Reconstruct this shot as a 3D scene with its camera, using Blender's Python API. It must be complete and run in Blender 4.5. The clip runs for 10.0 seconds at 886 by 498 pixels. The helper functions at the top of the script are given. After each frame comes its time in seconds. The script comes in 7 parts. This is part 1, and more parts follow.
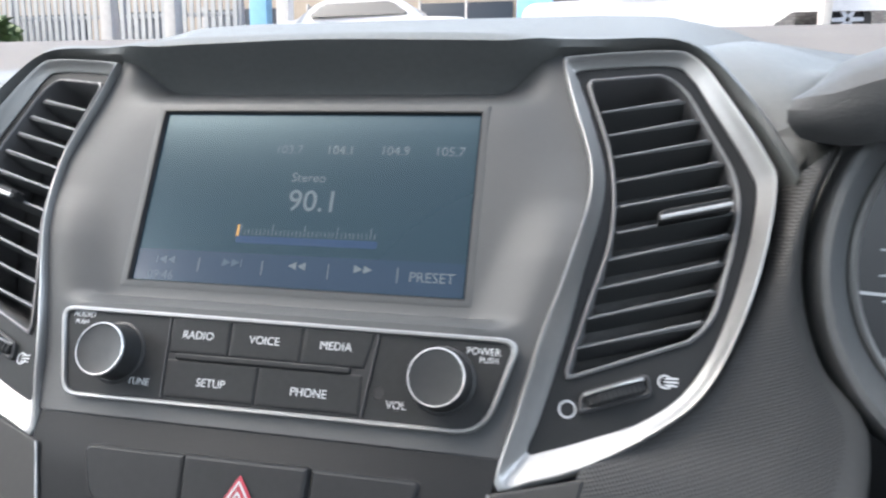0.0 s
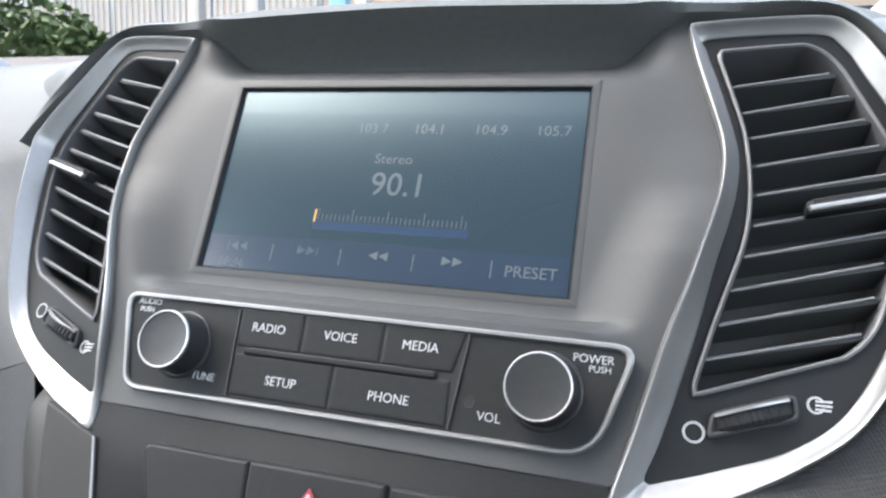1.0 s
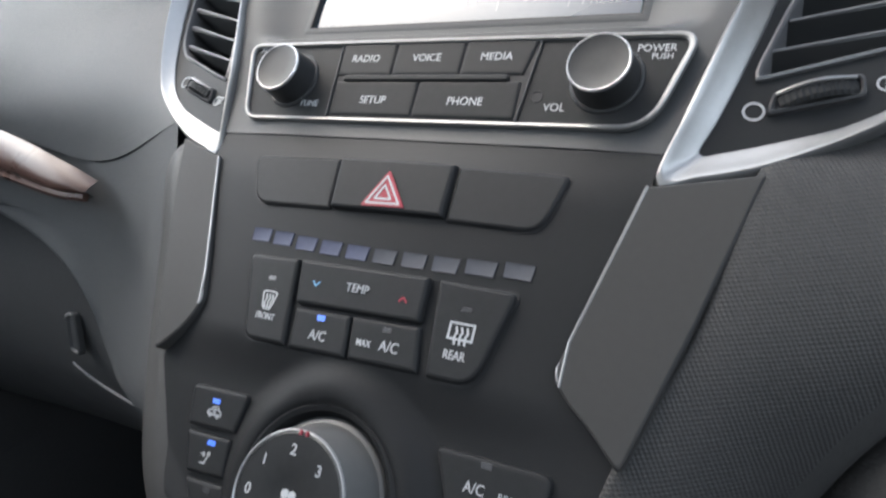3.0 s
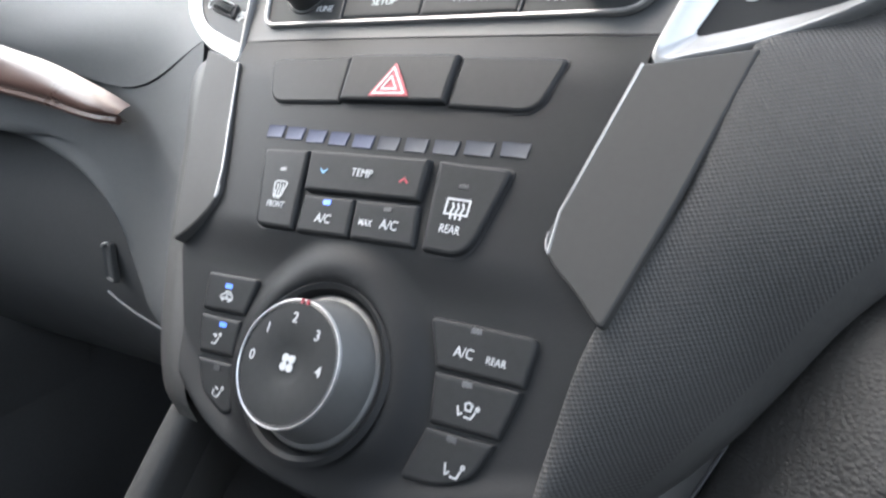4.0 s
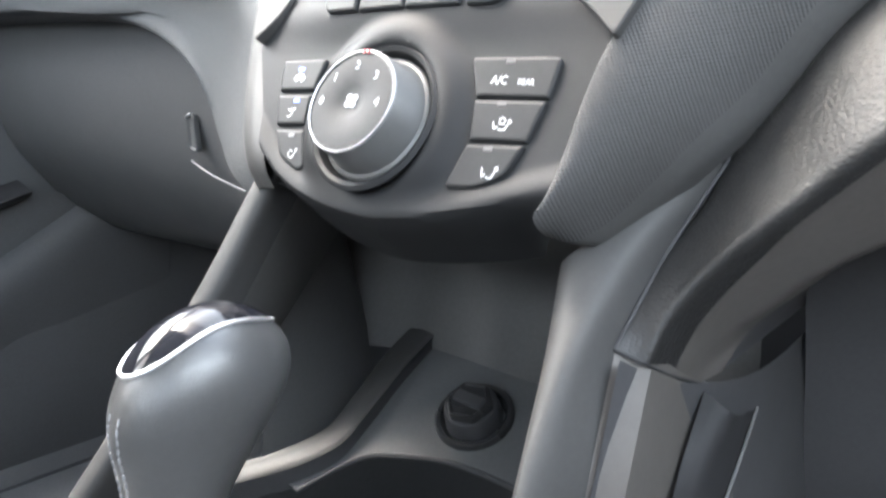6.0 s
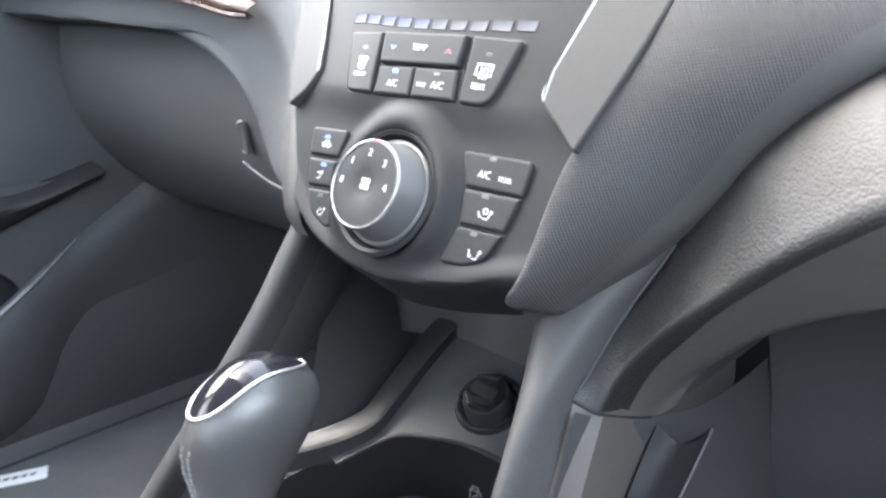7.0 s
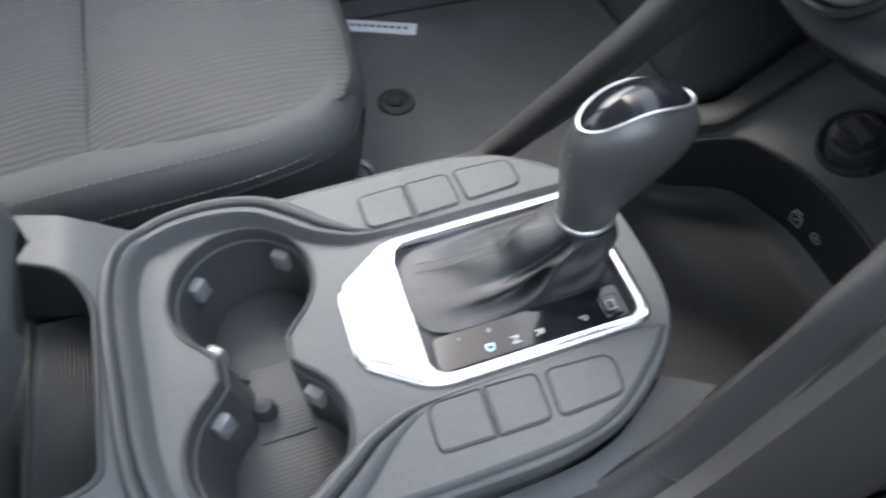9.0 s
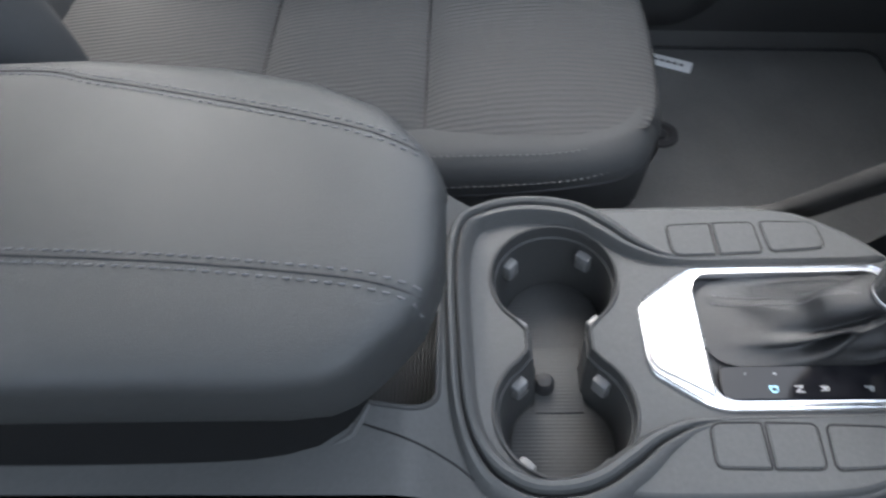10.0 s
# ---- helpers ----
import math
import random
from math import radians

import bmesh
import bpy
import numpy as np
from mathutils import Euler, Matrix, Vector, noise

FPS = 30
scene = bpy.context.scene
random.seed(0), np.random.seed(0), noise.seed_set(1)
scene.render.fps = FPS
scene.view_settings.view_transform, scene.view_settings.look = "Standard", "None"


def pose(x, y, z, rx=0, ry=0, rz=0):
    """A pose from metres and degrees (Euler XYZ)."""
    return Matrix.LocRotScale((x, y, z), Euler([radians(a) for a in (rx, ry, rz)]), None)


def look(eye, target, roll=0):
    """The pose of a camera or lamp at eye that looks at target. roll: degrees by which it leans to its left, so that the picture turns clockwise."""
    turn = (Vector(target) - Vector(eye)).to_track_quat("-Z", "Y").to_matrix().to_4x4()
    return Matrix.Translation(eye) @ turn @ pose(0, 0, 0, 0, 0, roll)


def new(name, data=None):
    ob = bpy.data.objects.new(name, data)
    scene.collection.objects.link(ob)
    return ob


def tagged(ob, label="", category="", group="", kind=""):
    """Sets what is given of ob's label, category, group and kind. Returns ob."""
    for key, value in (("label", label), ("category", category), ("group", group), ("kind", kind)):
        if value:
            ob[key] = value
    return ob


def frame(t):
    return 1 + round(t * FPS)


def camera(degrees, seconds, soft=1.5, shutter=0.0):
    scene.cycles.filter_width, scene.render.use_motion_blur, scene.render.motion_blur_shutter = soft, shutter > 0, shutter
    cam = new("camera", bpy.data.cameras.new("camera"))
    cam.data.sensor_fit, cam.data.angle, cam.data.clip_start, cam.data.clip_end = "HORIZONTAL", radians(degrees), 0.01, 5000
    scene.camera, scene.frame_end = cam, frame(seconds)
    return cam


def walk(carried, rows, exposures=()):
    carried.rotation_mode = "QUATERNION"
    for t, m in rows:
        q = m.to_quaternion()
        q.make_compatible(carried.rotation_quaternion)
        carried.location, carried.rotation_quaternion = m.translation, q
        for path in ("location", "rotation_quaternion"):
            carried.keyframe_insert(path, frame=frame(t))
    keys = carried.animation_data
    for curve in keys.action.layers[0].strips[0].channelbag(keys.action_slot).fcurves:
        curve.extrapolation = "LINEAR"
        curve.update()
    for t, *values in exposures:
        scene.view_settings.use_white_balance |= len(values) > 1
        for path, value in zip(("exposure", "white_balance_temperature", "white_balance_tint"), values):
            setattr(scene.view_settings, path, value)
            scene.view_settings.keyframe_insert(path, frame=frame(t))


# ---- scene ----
cam = camera(64.5, 10.0, soft=2.3, shutter=0.4)
PATH = [
    (0, (0.132, -0.001, 0.88), (-0.297, 1.883, 0.363), -0.7),
    (0.5, (0.111, 0.025, 0.869), (-0.412, 1.89, 0.369), -0.6),
    (1, (0.113, 0.028, 0.862), (-0.506, 1.869, 0.385), -0.5),
    (1.5, (0.119, 0.014, 0.841), (-0.613, 1.819, 0.386), -0.3),
    (2, (0.132, 0.011, 0.816), (-0.694, 1.768, 0.335), -0.6),
    (2.5, (0.142, 0.004, 0.792), (-0.766, 1.715, 0.296), -0.8),
    (2.7, (0.146, -0.001, 0.78), (-0.789, 1.696, 0.283), -0.8),
    (3.8, (0.169, -0.011, 0.739), (-0.876, 1.61, 0.211), -0.1),
    (4, (0.173, -0.013, 0.731), (-0.889, 1.596, 0.198), -0.2),
    (4.5, (0.177, -0.024, 0.716), (-0.932, 1.549, 0.173), -0.5),
    (5, (0.19, -0.035, 0.692), (-0.952, 1.514, 0.145), -0.6),
    (5.5, (0.202, -0.046, 0.673), (-0.967, 1.475, 0.109), -0.8),
    (6, (0.216, -0.062, 0.655), (-0.976, 1.432, 0.067), -0.9),
    (6.2, (0.223, -0.067, 0.646), (-0.982, 1.411, 0.044), -1.0),
    (7.3, (0.266, -0.068, 0.773), (-1.046, 1.058, -0.232), -3.4),
    (7.5, (0.243, -0.049, 0.784), (-1.062, 0.867, -0.424), -3.8),
    (8, (0.228, -0.022, 0.778), (-0.95, 0.539, -0.738), -4.9),
    (8.5, (0.226, -0.038, 0.783), (-0.878, 0.339, -0.842), -6.4),
    (9, (0.216, -0.085, 0.801), (-0.9, 0.154, -0.842), -7.3),
    (9.5, (0.217, -0.157, 0.83), (-0.94, -0.125, -0.801), -9.5),
    (10, (0.24, -0.19, 0.863), (-0.953, -0.382, -0.731), -10.0),
]

# the cabin leans nose-up on its springs by this turn about the floor
CAR = Matrix.Translation((0, 0, 0.135)) @ Matrix.Rotation(radians(6.0), 4, "X") @ Matrix.Translation((0, 0, -0.135))
EXPOSURES = [(0.0, 1.82, 5950, 7), (1.0, 1.87, 5950, 7), (2.5, 1.25, 5950, 7), (4.0, 2.18, 5950, 7), (4.5, 2.60, 5950, 7), (5.5, 3.22, 6000, 7), (6.0, 3.52, 6150, 7), (7.5, 3.25, 5950, 7), (8.5, 2.62, 5950, 7), (10.0, 1.70, 5950, 7)]
walk(cam, [(t, CAR @ look(eye, target, roll)) for t, eye, target, roll in PATH], EXPOSURES)

# ---- world and light ----
world = bpy.data.worlds.new("world")
scene.world = world
world.use_nodes = True
wn, wl = world.node_tree.nodes, world.node_tree.links
sky = wn.new("ShaderNodeTexSky")
sky.sky_type = "NISHITA"
sky.sun_disc = False
sky.sun_elevation, sky.sun_rotation = radians(54), radians(247)
sky.air_density, sky.dust_density, sky.ozone_density = 1.0, 8.0, 0.6
wl.new(sky.outputs[0], wn["Background"].inputs[0])
wn["Background"].inputs[1].default_value = 0.15

sun = new("sun", bpy.data.lights.new("sun", "SUN"))
sun.data.energy, sun.data.angle, sun.data.color = 0.5, radians(36), (0.95, 0.98, 1.0)
sun.matrix_basis = look((-2.1, -0.9, 3.2), (0, 0, 0))


def window_light(eye, target, sx, sy, watts, color=(0.93, 0.97, 1.0)):
    """Sky light standing in a window opening."""
    la = bpy.data.lights.new("window_light", "AREA")
    la.shape, la.size, la.size_y, la.energy, la.color = "RECTANGLE", sx, sy, watts, color
    ob = new("window_light", la)
    ob.matrix_basis = look(eye, target)
    return ob


window_light((-0.84, -0.15, 1.12), (0.1, -0.05, 0.60), 0.95, 0.34, 2.5)
window_light((0.84, -0.15, 1.12), (-0.1, -0.05, 0.60), 0.95, 0.34, 2.6)
window_light((0.0, -1.78, 1.13), (0, 0.2, 0.75), 1.15, 0.34, 1.6)
window_light((0.0, 0.30, 1.16), (0.0, -0.45, 0.45), 1.05, 0.5, 1.5)
for sx in (-1, 1):
    window_light((sx * 0.84, -1.14, 1.12), (0.0, 0.1, 0.55), 0.85, 0.34, 0.9)

# ---- materials ----


def material(name, color, rough=0.5, metal=0.0, bump=0.0, scale=800.0, kind="noise", var=0.12, var_scale=9.0, spec=0.5, coat=0.0, emit=None, emit_power=0.0, rough_var=0.08):
    m = bpy.data.materials.new(name)
    m.use_nodes = True
    n, l = m.node_tree.nodes, m.node_tree.links
    b = n["Principled BSDF"]
    b.inputs["Roughness"].default_value = rough
    b.inputs["Metallic"].default_value = metal
    b.inputs["Specular IOR Level"].default_value = spec
    b.inputs["Coat Weight"].default_value = coat
    tc = n.new("ShaderNodeTexCoord")
    if var > 0:
        big = n.new("ShaderNodeTexNoise")
        big.inputs["Scale"].default_value, big.inputs["Detail"].default_value = var_scale, 6.0
        l.new(tc.outputs["Object"], big.inputs["Vector"])
        fine = n.new("ShaderNodeTexNoise")
        fine.inputs["Scale"].default_value, fine.inputs["Detail"].default_value = var_scale * 40, 3.0
        l.new(tc.outputs["Object"], fine.inputs["Vector"])
        both = n.new("ShaderNodeMath")
        both.operation = "ADD"
        l.new(big.outputs["Fac"], both.inputs[0]), l.new(fine.outputs["Fac"], both.inputs[1])
        ramp = n.new("ShaderNodeMapRange")
        ramp.inputs["From Min"].default_value, ramp.inputs["From Max"].default_value = 0.6, 1.4
        ramp.inputs["To Min"].default_value, ramp.inputs["To Max"].default_value = 1 - var, 1 + var
        l.new(both.outputs[0], ramp.inputs["Value"])
        mul = n.new("ShaderNodeVectorMath")
        mul.operation = "SCALE"
        mul.inputs[0].default_value = color
        l.new(ramp.outputs[0], mul.inputs["Scale"])
        l.new(mul.outputs[0], b.inputs["Base Color"])
        rr = n.new("ShaderNodeMapRange")
        rr.inputs["From Min"].default_value, rr.inputs["From Max"].default_value = 0.3, 0.7
        rr.inputs["To Min"].default_value, rr.inputs["To Max"].default_value = rough - rough_var, rough + rough_var
        l.new(big.outputs["Fac"], rr.inputs["Value"])
        l.new(rr.outputs[0], b.inputs["Roughness"])
    else:
        b.inputs["Base Color"].default_value = (*color, 1)
    if bump > 0:
        if kind == "noise":
            t = n.new("ShaderNodeTexNoise")
            t.inputs["Scale"].default_value, t.inputs["Detail"].default_value = scale, 2.0
            h = t.outputs["Fac"]
            l.new(tc.outputs["Object"], t.inputs["Vector"])
        elif kind == "leather":
            t = n.new("ShaderNodeTexVoronoi")
            t.feature = "DISTANCE_TO_EDGE"
            t.inputs["Scale"].default_value = scale
            w = n.new("ShaderNodeTexNoise")
            w.inputs["Scale"].default_value = scale * 0.5
            l.new(tc.outputs["Object"], w.inputs["Vector"])
            mx = n.new("ShaderNodeVectorMath")
            mx.operation = "MULTIPLY_ADD"
            mx.inputs[1].default_value = (0.6 / scale,) * 3
            l.new(w.outputs["Color"], mx.inputs[0]), l.new(tc.outputs["Object"], mx.inputs[2])
            l.new(mx.outputs[0], t.inputs["Vector"])
            cl = n.new("ShaderNodeMapRange")
            cl.inputs["From Max"].default_value = 0.12
            l.new(t.outputs["Distance"], cl.inputs["Value"])
            h = cl.outputs[0]
        elif kind == "pebble":
            t = n.new("ShaderNodeTexVoronoi")
            t.feature = "SMOOTH_F1"
            t.inputs["Scale"].default_value, t.inputs["Smoothness"].default_value = scale, 0.6
            st = n.new("ShaderNodeMapping")
            st.inputs["Scale"].default_value = (0.8, 1.0, 1.25)
            l.new(tc.outputs["Object"], st.inputs["Vector"]), l.new(st.outputs[0], t.inputs["Vector"])
            cl = n.new("ShaderNodeMath")
            cl.operation = "MULTIPLY"
            cl.inputs[1].default_value = -1.0
            l.new(t.outputs["Distance"], cl.inputs[0])
            h = cl.outputs[0]
        else:
            hs = []
            dirs = {"weave": ((0.86, 0.34, 0.39), (-0.20, 0.14, 0.97)), "waves": ((1.0, 0.06, 0.0),), "ribs": ((1.0, 0.0, 0.0),)}[kind]
            for d in dirs:
                w = n.new("ShaderNodeTexWave")
                w.wave_profile = "SIN"
                w.bands_direction = "X"
                w.inputs["Scale"].default_value = scale
                w.inputs["Distortion"].default_value = {"weave": 1.7, "waves": 2.2, "ribs": 0.0}[kind]
                w.inputs["Detail"].default_value = 1.0
                w.inputs["Detail Scale"].default_value = 0.6
                dot = n.new("ShaderNodeVectorMath")
                dot.operation = "DOT_PRODUCT"
                dot.inputs[1].default_value = Vector(d).normalized()
                l.new(tc.outputs["Object"], dot.inputs[0])
                cmb = n.new("ShaderNodeCombineXYZ")
                l.new(dot.outputs["Value"], cmb.inputs[0])
                if kind != "ribs":
                    sep = n.new("ShaderNodeSeparateXYZ")
                    l.new(tc.outputs["Object"], sep.inputs[0])
                    l.new(sep.outputs[1 if kind == "waves" else 2], cmb.inputs[1])
                l.new(cmb.outputs[0], w.inputs["Vector"])
                hs.append(w.outputs["Fac"])
            h = hs[0]
            if len(hs) > 1:
                mxx = n.new("ShaderNodeMath")
                mxx.operation = "MULTIPLY_ADD"
                mxx.inputs[1].default_value = 0.85
                l.new(hs[1], mxx.inputs[0]), l.new(hs[0], mxx.inputs[2])
                h = mxx.outputs[0]
        bp = n.new("ShaderNodeBump")
        bp.inputs["Strength"].default_value, bp.inputs["Distance"].default_value = bump, 0.35 / scale
        l.new(h, bp.inputs["Height"])
        l.new(bp.outputs[0], b.inputs["Normal"])
    if emit:
        b.inputs["Emission Color"].default_value = (*emit, 1)
        b.inputs["Emission Strength"].default_value = emit_power
    return m


M_PANEL = material("grained black plastic", (0.0135, 0.0139, 0.0146), 0.52, bump=0.25, scale=1500, spec=0.11, var=0.05, rough_var=0.02)
M_SURROUND = material("matt grey plastic", (0.036, 0.0375, 0.039), 0.55, bump=0.25, scale=1500, spec=0.3, var=0.04, rough_var=0.02)
M_BUTTON = material("black button plastic", (0.0180, 0.0184, 0.0191), 0.5, bump=0.15, scale=2000, spec=0.10)
M_DARK = material("dark recess plastic", (0.038, 0.038, 0.040), 0.6, bump=0.1, scale=900, spec=0.2)
M_LOWER = material("grey lower trim plastic", (0.085, 0.085, 0.086), 0.5, bump=0.2, scale=1200, spec=0.25)
M_CLIP = material("pale glossy clip", (0.15, 0.15, 0.153), 0.3)
# black for edges and joints, and for shade painted on hollows and a ledge
M_BLACK = material("black edging and painted shade", (0.016, 0.016, 0.017), 0.6, spec=0.2)
M_TOP = material("grained dash top skin", (0.066, 0.069, 0.069), 0.52, bump=0.3, scale=900, kind="leather", spec=0.2)
M_SOFT = material("soft grained dash skin", (0.072, 0.0745, 0.077), 0.6, bump=0.3, scale=900, kind="leather", spec=0.3)
M_SILVER = material("satin silver paint", (0.225, 0.224, 0.224), 0.42, metal=0.75, bump=0.06, scale=2500, var=0.05)
M_PAD = material("satin grey metallic paint", (0.034, 0.0333, 0.0326), 0.62, metal=0.05, bump=0.06, scale=2500, var=0.06, spec=0.15)
# paler grey for the slat fronts and the vent lip
M_SLATEDGE = material("pale slat edge", (0.10, 0.10, 0.104), 0.48, metal=0.2, var=0.05)
M_RING = material("satin bright ring", (0.46, 0.46, 0.465), 0.42, metal=0.85, var=0.03)
M_PLATE = material("brushed bright chrome", (0.86, 0.86, 0.87), 0.22, metal=1.0, var=0.03)
M_GLOSS = material("piano black", (0.008, 0.008, 0.010), 0.09, var=0.0, spec=0.25)
M_FABRIC = material("woven-look trim skin", (0.032, 0.0315, 0.0311), 0.6, bump=0.27, scale=235, kind="weave", spec=0.18)
# black vinyl, darkened further for the shade of a person not modelled
M_LEATHER = material("pebbled vinyl", (0.0140, 0.0137, 0.0135), 0.46, bump=0.6, scale=700, kind="pebble", spec=0.25)
M_ARM = material("padded grey vinyl", (0.038, 0.040, 0.041), 0.46, bump=0.35, scale=700, kind="leather", var=0.06)
M_BOOT = material("soft black leather", (0.040, 0.0397, 0.0394), 0.36, bump=0.12, scale=700, kind="leather")
M_BOOTLEATHER = material("creased boot leather", (0.028, 0.0285, 0.030), 0.42, bump=0.35, scale=600, kind="leather")
# bin wall colour, darkened to stand in for shade inside the bin
M_BINSHADE = material("bin plastic darkened for shade", (0.022, 0.0225, 0.023), 0.7, bump=0.2, scale=700, spec=0.15)
M_SEAT = material("grey seat cloth", (0.045, 0.0467, 0.0484), 0.85, bump=0.4, scale=1400, var=0.08)
M_INSERT = material("wave-ribbed seat cloth", (0.038, 0.0393, 0.0405), 0.85, bump=0.24, scale=46, kind="waves", var=0.08)
M_THREAD = material("pale grey thread", (0.11, 0.11, 0.11), 0.8)
M_DARKTHREAD = material("dark thread", (0.15, 0.15, 0.155), 0.8)
M_DECK = material("console grey plastic", (0.072, 0.074, 0.0755), 0.52, bump=0.25, scale=1300, spec=0.24)
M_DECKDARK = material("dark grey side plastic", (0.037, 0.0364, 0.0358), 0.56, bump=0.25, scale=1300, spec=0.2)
M_RUBBER = material("ribbed rubber", (0.055, 0.0565, 0.058), 0.7, bump=0.10, scale=110, kind="ribs")
M_CARPET = material("dark carpet", (0.088, 0.0895, 0.091), 0.95, bump=0.9, scale=500, var=0.25, var_scale=14)
M_WHITE = material("white print", (0.31, 0.32, 0.33), 0.6, var=0.0)
M_RED = material("red print", (0.22, 0.011, 0.025), 0.35, var=0.0)
M_BLUE = material("blue print", (0.10, 0.25, 0.40), 0.5, var=0.0)
M_LED = material("blue lamp", (0.05, 0.12, 0.5), 0.4, var=0.0, emit=(0.08, 0.2, 0.9), emit_power=0.3)
M_DRIVE = material("lit gear letter", (0.3, 0.5, 0.6), 0.5, var=0.0, emit=(0.35, 0.75, 1.0), emit_power=0.25)
M_LEDOFF = material("unlit lamp", (0.03, 0.03, 0.032), 0.3, var=0.0)
M_CUP = material("dark grey cup plastic", (0.050, 0.051, 0.052), 0.5, bump=0.15, scale=1200, spec=0.25)
M_LCD = material("unlit display window", (0.050, 0.052, 0.060), 0.6, var=0.1, spec=0.15)
M_LCDBLUE = material("blue display window", (0.050, 0.056, 0.088), 0.6, var=0.1, spec=0.15)
M_SCREEN = material("glossy display glass", (0.010, 0.016, 0.022), 0.19, var=0.0, spec=0.55, coat=0.15, emit=(0.085, 0.160, 0.225), emit_power=0.048)
for m_glass in (M_SCREEN,):
    m_glass.node_tree.nodes["Principled BSDF"].inputs["Specular Tint"].default_value = (0.72, 0.95, 1.0, 1)
M_SCREENBAR = material("display soft-key bar", (0.012, 0.018, 0.03), 0.19, var=0.0, spec=0.55, coat=0.15, emit=(0.07, 0.15, 0.24), emit_power=0.05)
M_SCREENTEXT = material("display lettering", (0.012, 0.017, 0.022), 0.19, var=0.0, spec=0.55, coat=0.15, emit=(0.75, 0.82, 0.85), emit_power=0.068)
M_SCREENDIM = material("dim display lettering", (0.012, 0.017, 0.022), 0.19, var=0.0, spec=0.55, coat=0.15, emit=(0.45, 0.6, 0.75), emit_power=0.055)
M_SCREENGLOW = material("display tuning band", (0.012, 0.02, 0.04), 0.19, var=0.0, spec=0.55, coat=0.15, emit=(0.08, 0.20, 0.38), emit_power=0.04)
M_ORANGE = material("display needle", (0.3, 0.15, 0.02), 0.3, var=0.0, emit=(0.6, 0.4, 0.2), emit_power=0.08)
M_HEADLINER = material("roof lining cloth", (0.62, 0.62, 0.61), 0.95, bump=0.3, scale=600)
M_SIDE = material("footwell side plastic", (0.055, 0.0505, 0.047), 0.5, bump=0.3, scale=1200, spec=0.25)
M_LABEL = material("white label", (0.75, 0.76, 0.77), 0.4, var=0.04)
M_INK = material("dark ink", (0.12, 0.12, 0.13), 0.6, var=0.0)
M_WOOD = material("dark wood-look trim", (0.052, 0.030, 0.024), 0.30, var=0.35, var_scale=30, spec=0.3)
M_VISOR = material("dark grained visor skin", (0.036, 0.037, 0.038), 0.55, bump=0.4, scale=700, kind="leather", spec=0.3)
# grey raised to imitate lens haze over the dark hollow
M_HOLLOW = material("hollow plastic lightened for haze", (0.085, 0.0835, 0.082), 0.6, bump=0.2, scale=1200, spec=0.25)
# darker than the grey lower trim, to carry the glove box's shade
M_GLOVE = material("grey plastic with shade in its colour", (0.054, 0.0545, 0.0555), 0.55, bump=0.3, scale=1200, spec=0.2)
M_KNOBSIDE = material("satin grey knob side", (0.078, 0.0775, 0.077), 0.42, metal=0.22, bump=0.05, scale=2500, var=0.06)
M_KNOBFACE = material("grey knob face", (0.020, 0.0205, 0.0213), 0.42, bump=0.12, scale=2000, spec=0.25)
M_GLOSSRIM = material("shiny black plastic", (0.022, 0.022, 0.023), 0.28, var=0.04, spec=0.5)
M_METAL = material("bare steel", (0.4, 0.4, 0.41), 0.35, metal=0.9)
M_GAUGE = material("dial face", (0.012, 0.012, 0.014), 0.35, var=0.0)

# ---- mesh helpers ----
BASE = {}


def thing(name, base, label, category, group="", kind="", frame_m=CAR):
    ob = new(name)
    ob.empty_display_size = 0.02
    ob.matrix_basis = frame_m @ Matrix.Translation(base)
    BASE[ob] = Vector(base)
    return tagged(ob, label, category, group, kind)


def mesh_from(bm, mat, base, angle=35):
    if not isinstance(bm, bmesh.types.BMesh):
        raise TypeError("bmesh wanted")
    bmesh.ops.recalc_face_normals(bm, faces=bm.faces)
    me = bpy.data.meshes.new("mesh")
    for v in bm.verts:
        v.co -= base
    bm.to_mesh(me)
    bm.free()
    me.materials.append(mat)
    for p in me.polygons:
        p.use_smooth = True
    me.set_sharp_from_angle(angle=radians(angle))
    # many-sided flat caps keep crisp edges
    keys = {tuple(sorted(e.vertices)): e for e in me.edges}
    for p in me.polygons:
        if len(p.vertices) > 5:
            for k in p.edge_keys:
                keys[tuple(sorted(k))].use_edge_sharp = True
    return me


def part(name, bm, mat, parent, label="", angle=35):
    """One mesh object under a thing or under a part."""
    root = parent
    while root.parent:
        root = root.parent
    ob = new(name, mesh_from(bm, mat, BASE[root], angle))
    ob.parent = parent
    return tagged(ob, label)


def solid(name, bm, mat, label, category, kind="", frame_m=CAR, group="", angle=35):
    """A thing of one mesh."""
    base = Vector((sum((v.co for v in bm.verts), Vector()) / len(bm.verts)))
    base.z = min(v.co.z for v in bm.verts)
    ob = new(name, mesh_from(bm, mat, base, angle))
    ob.matrix_basis = frame_m @ Matrix.Translation(base)
    BASE[ob] = base
    return tagged(ob, label, category, group, kind)


def ccw(pts):
    a = sum(p[0] * q[1] - q[0] * p[1] for p, q in zip(pts, pts[1:] + pts[:1]))
    return list(pts) if a > 0 else list(pts)[::-1]


class Rounded(list):
    """A rounded outline that remembers its corners."""


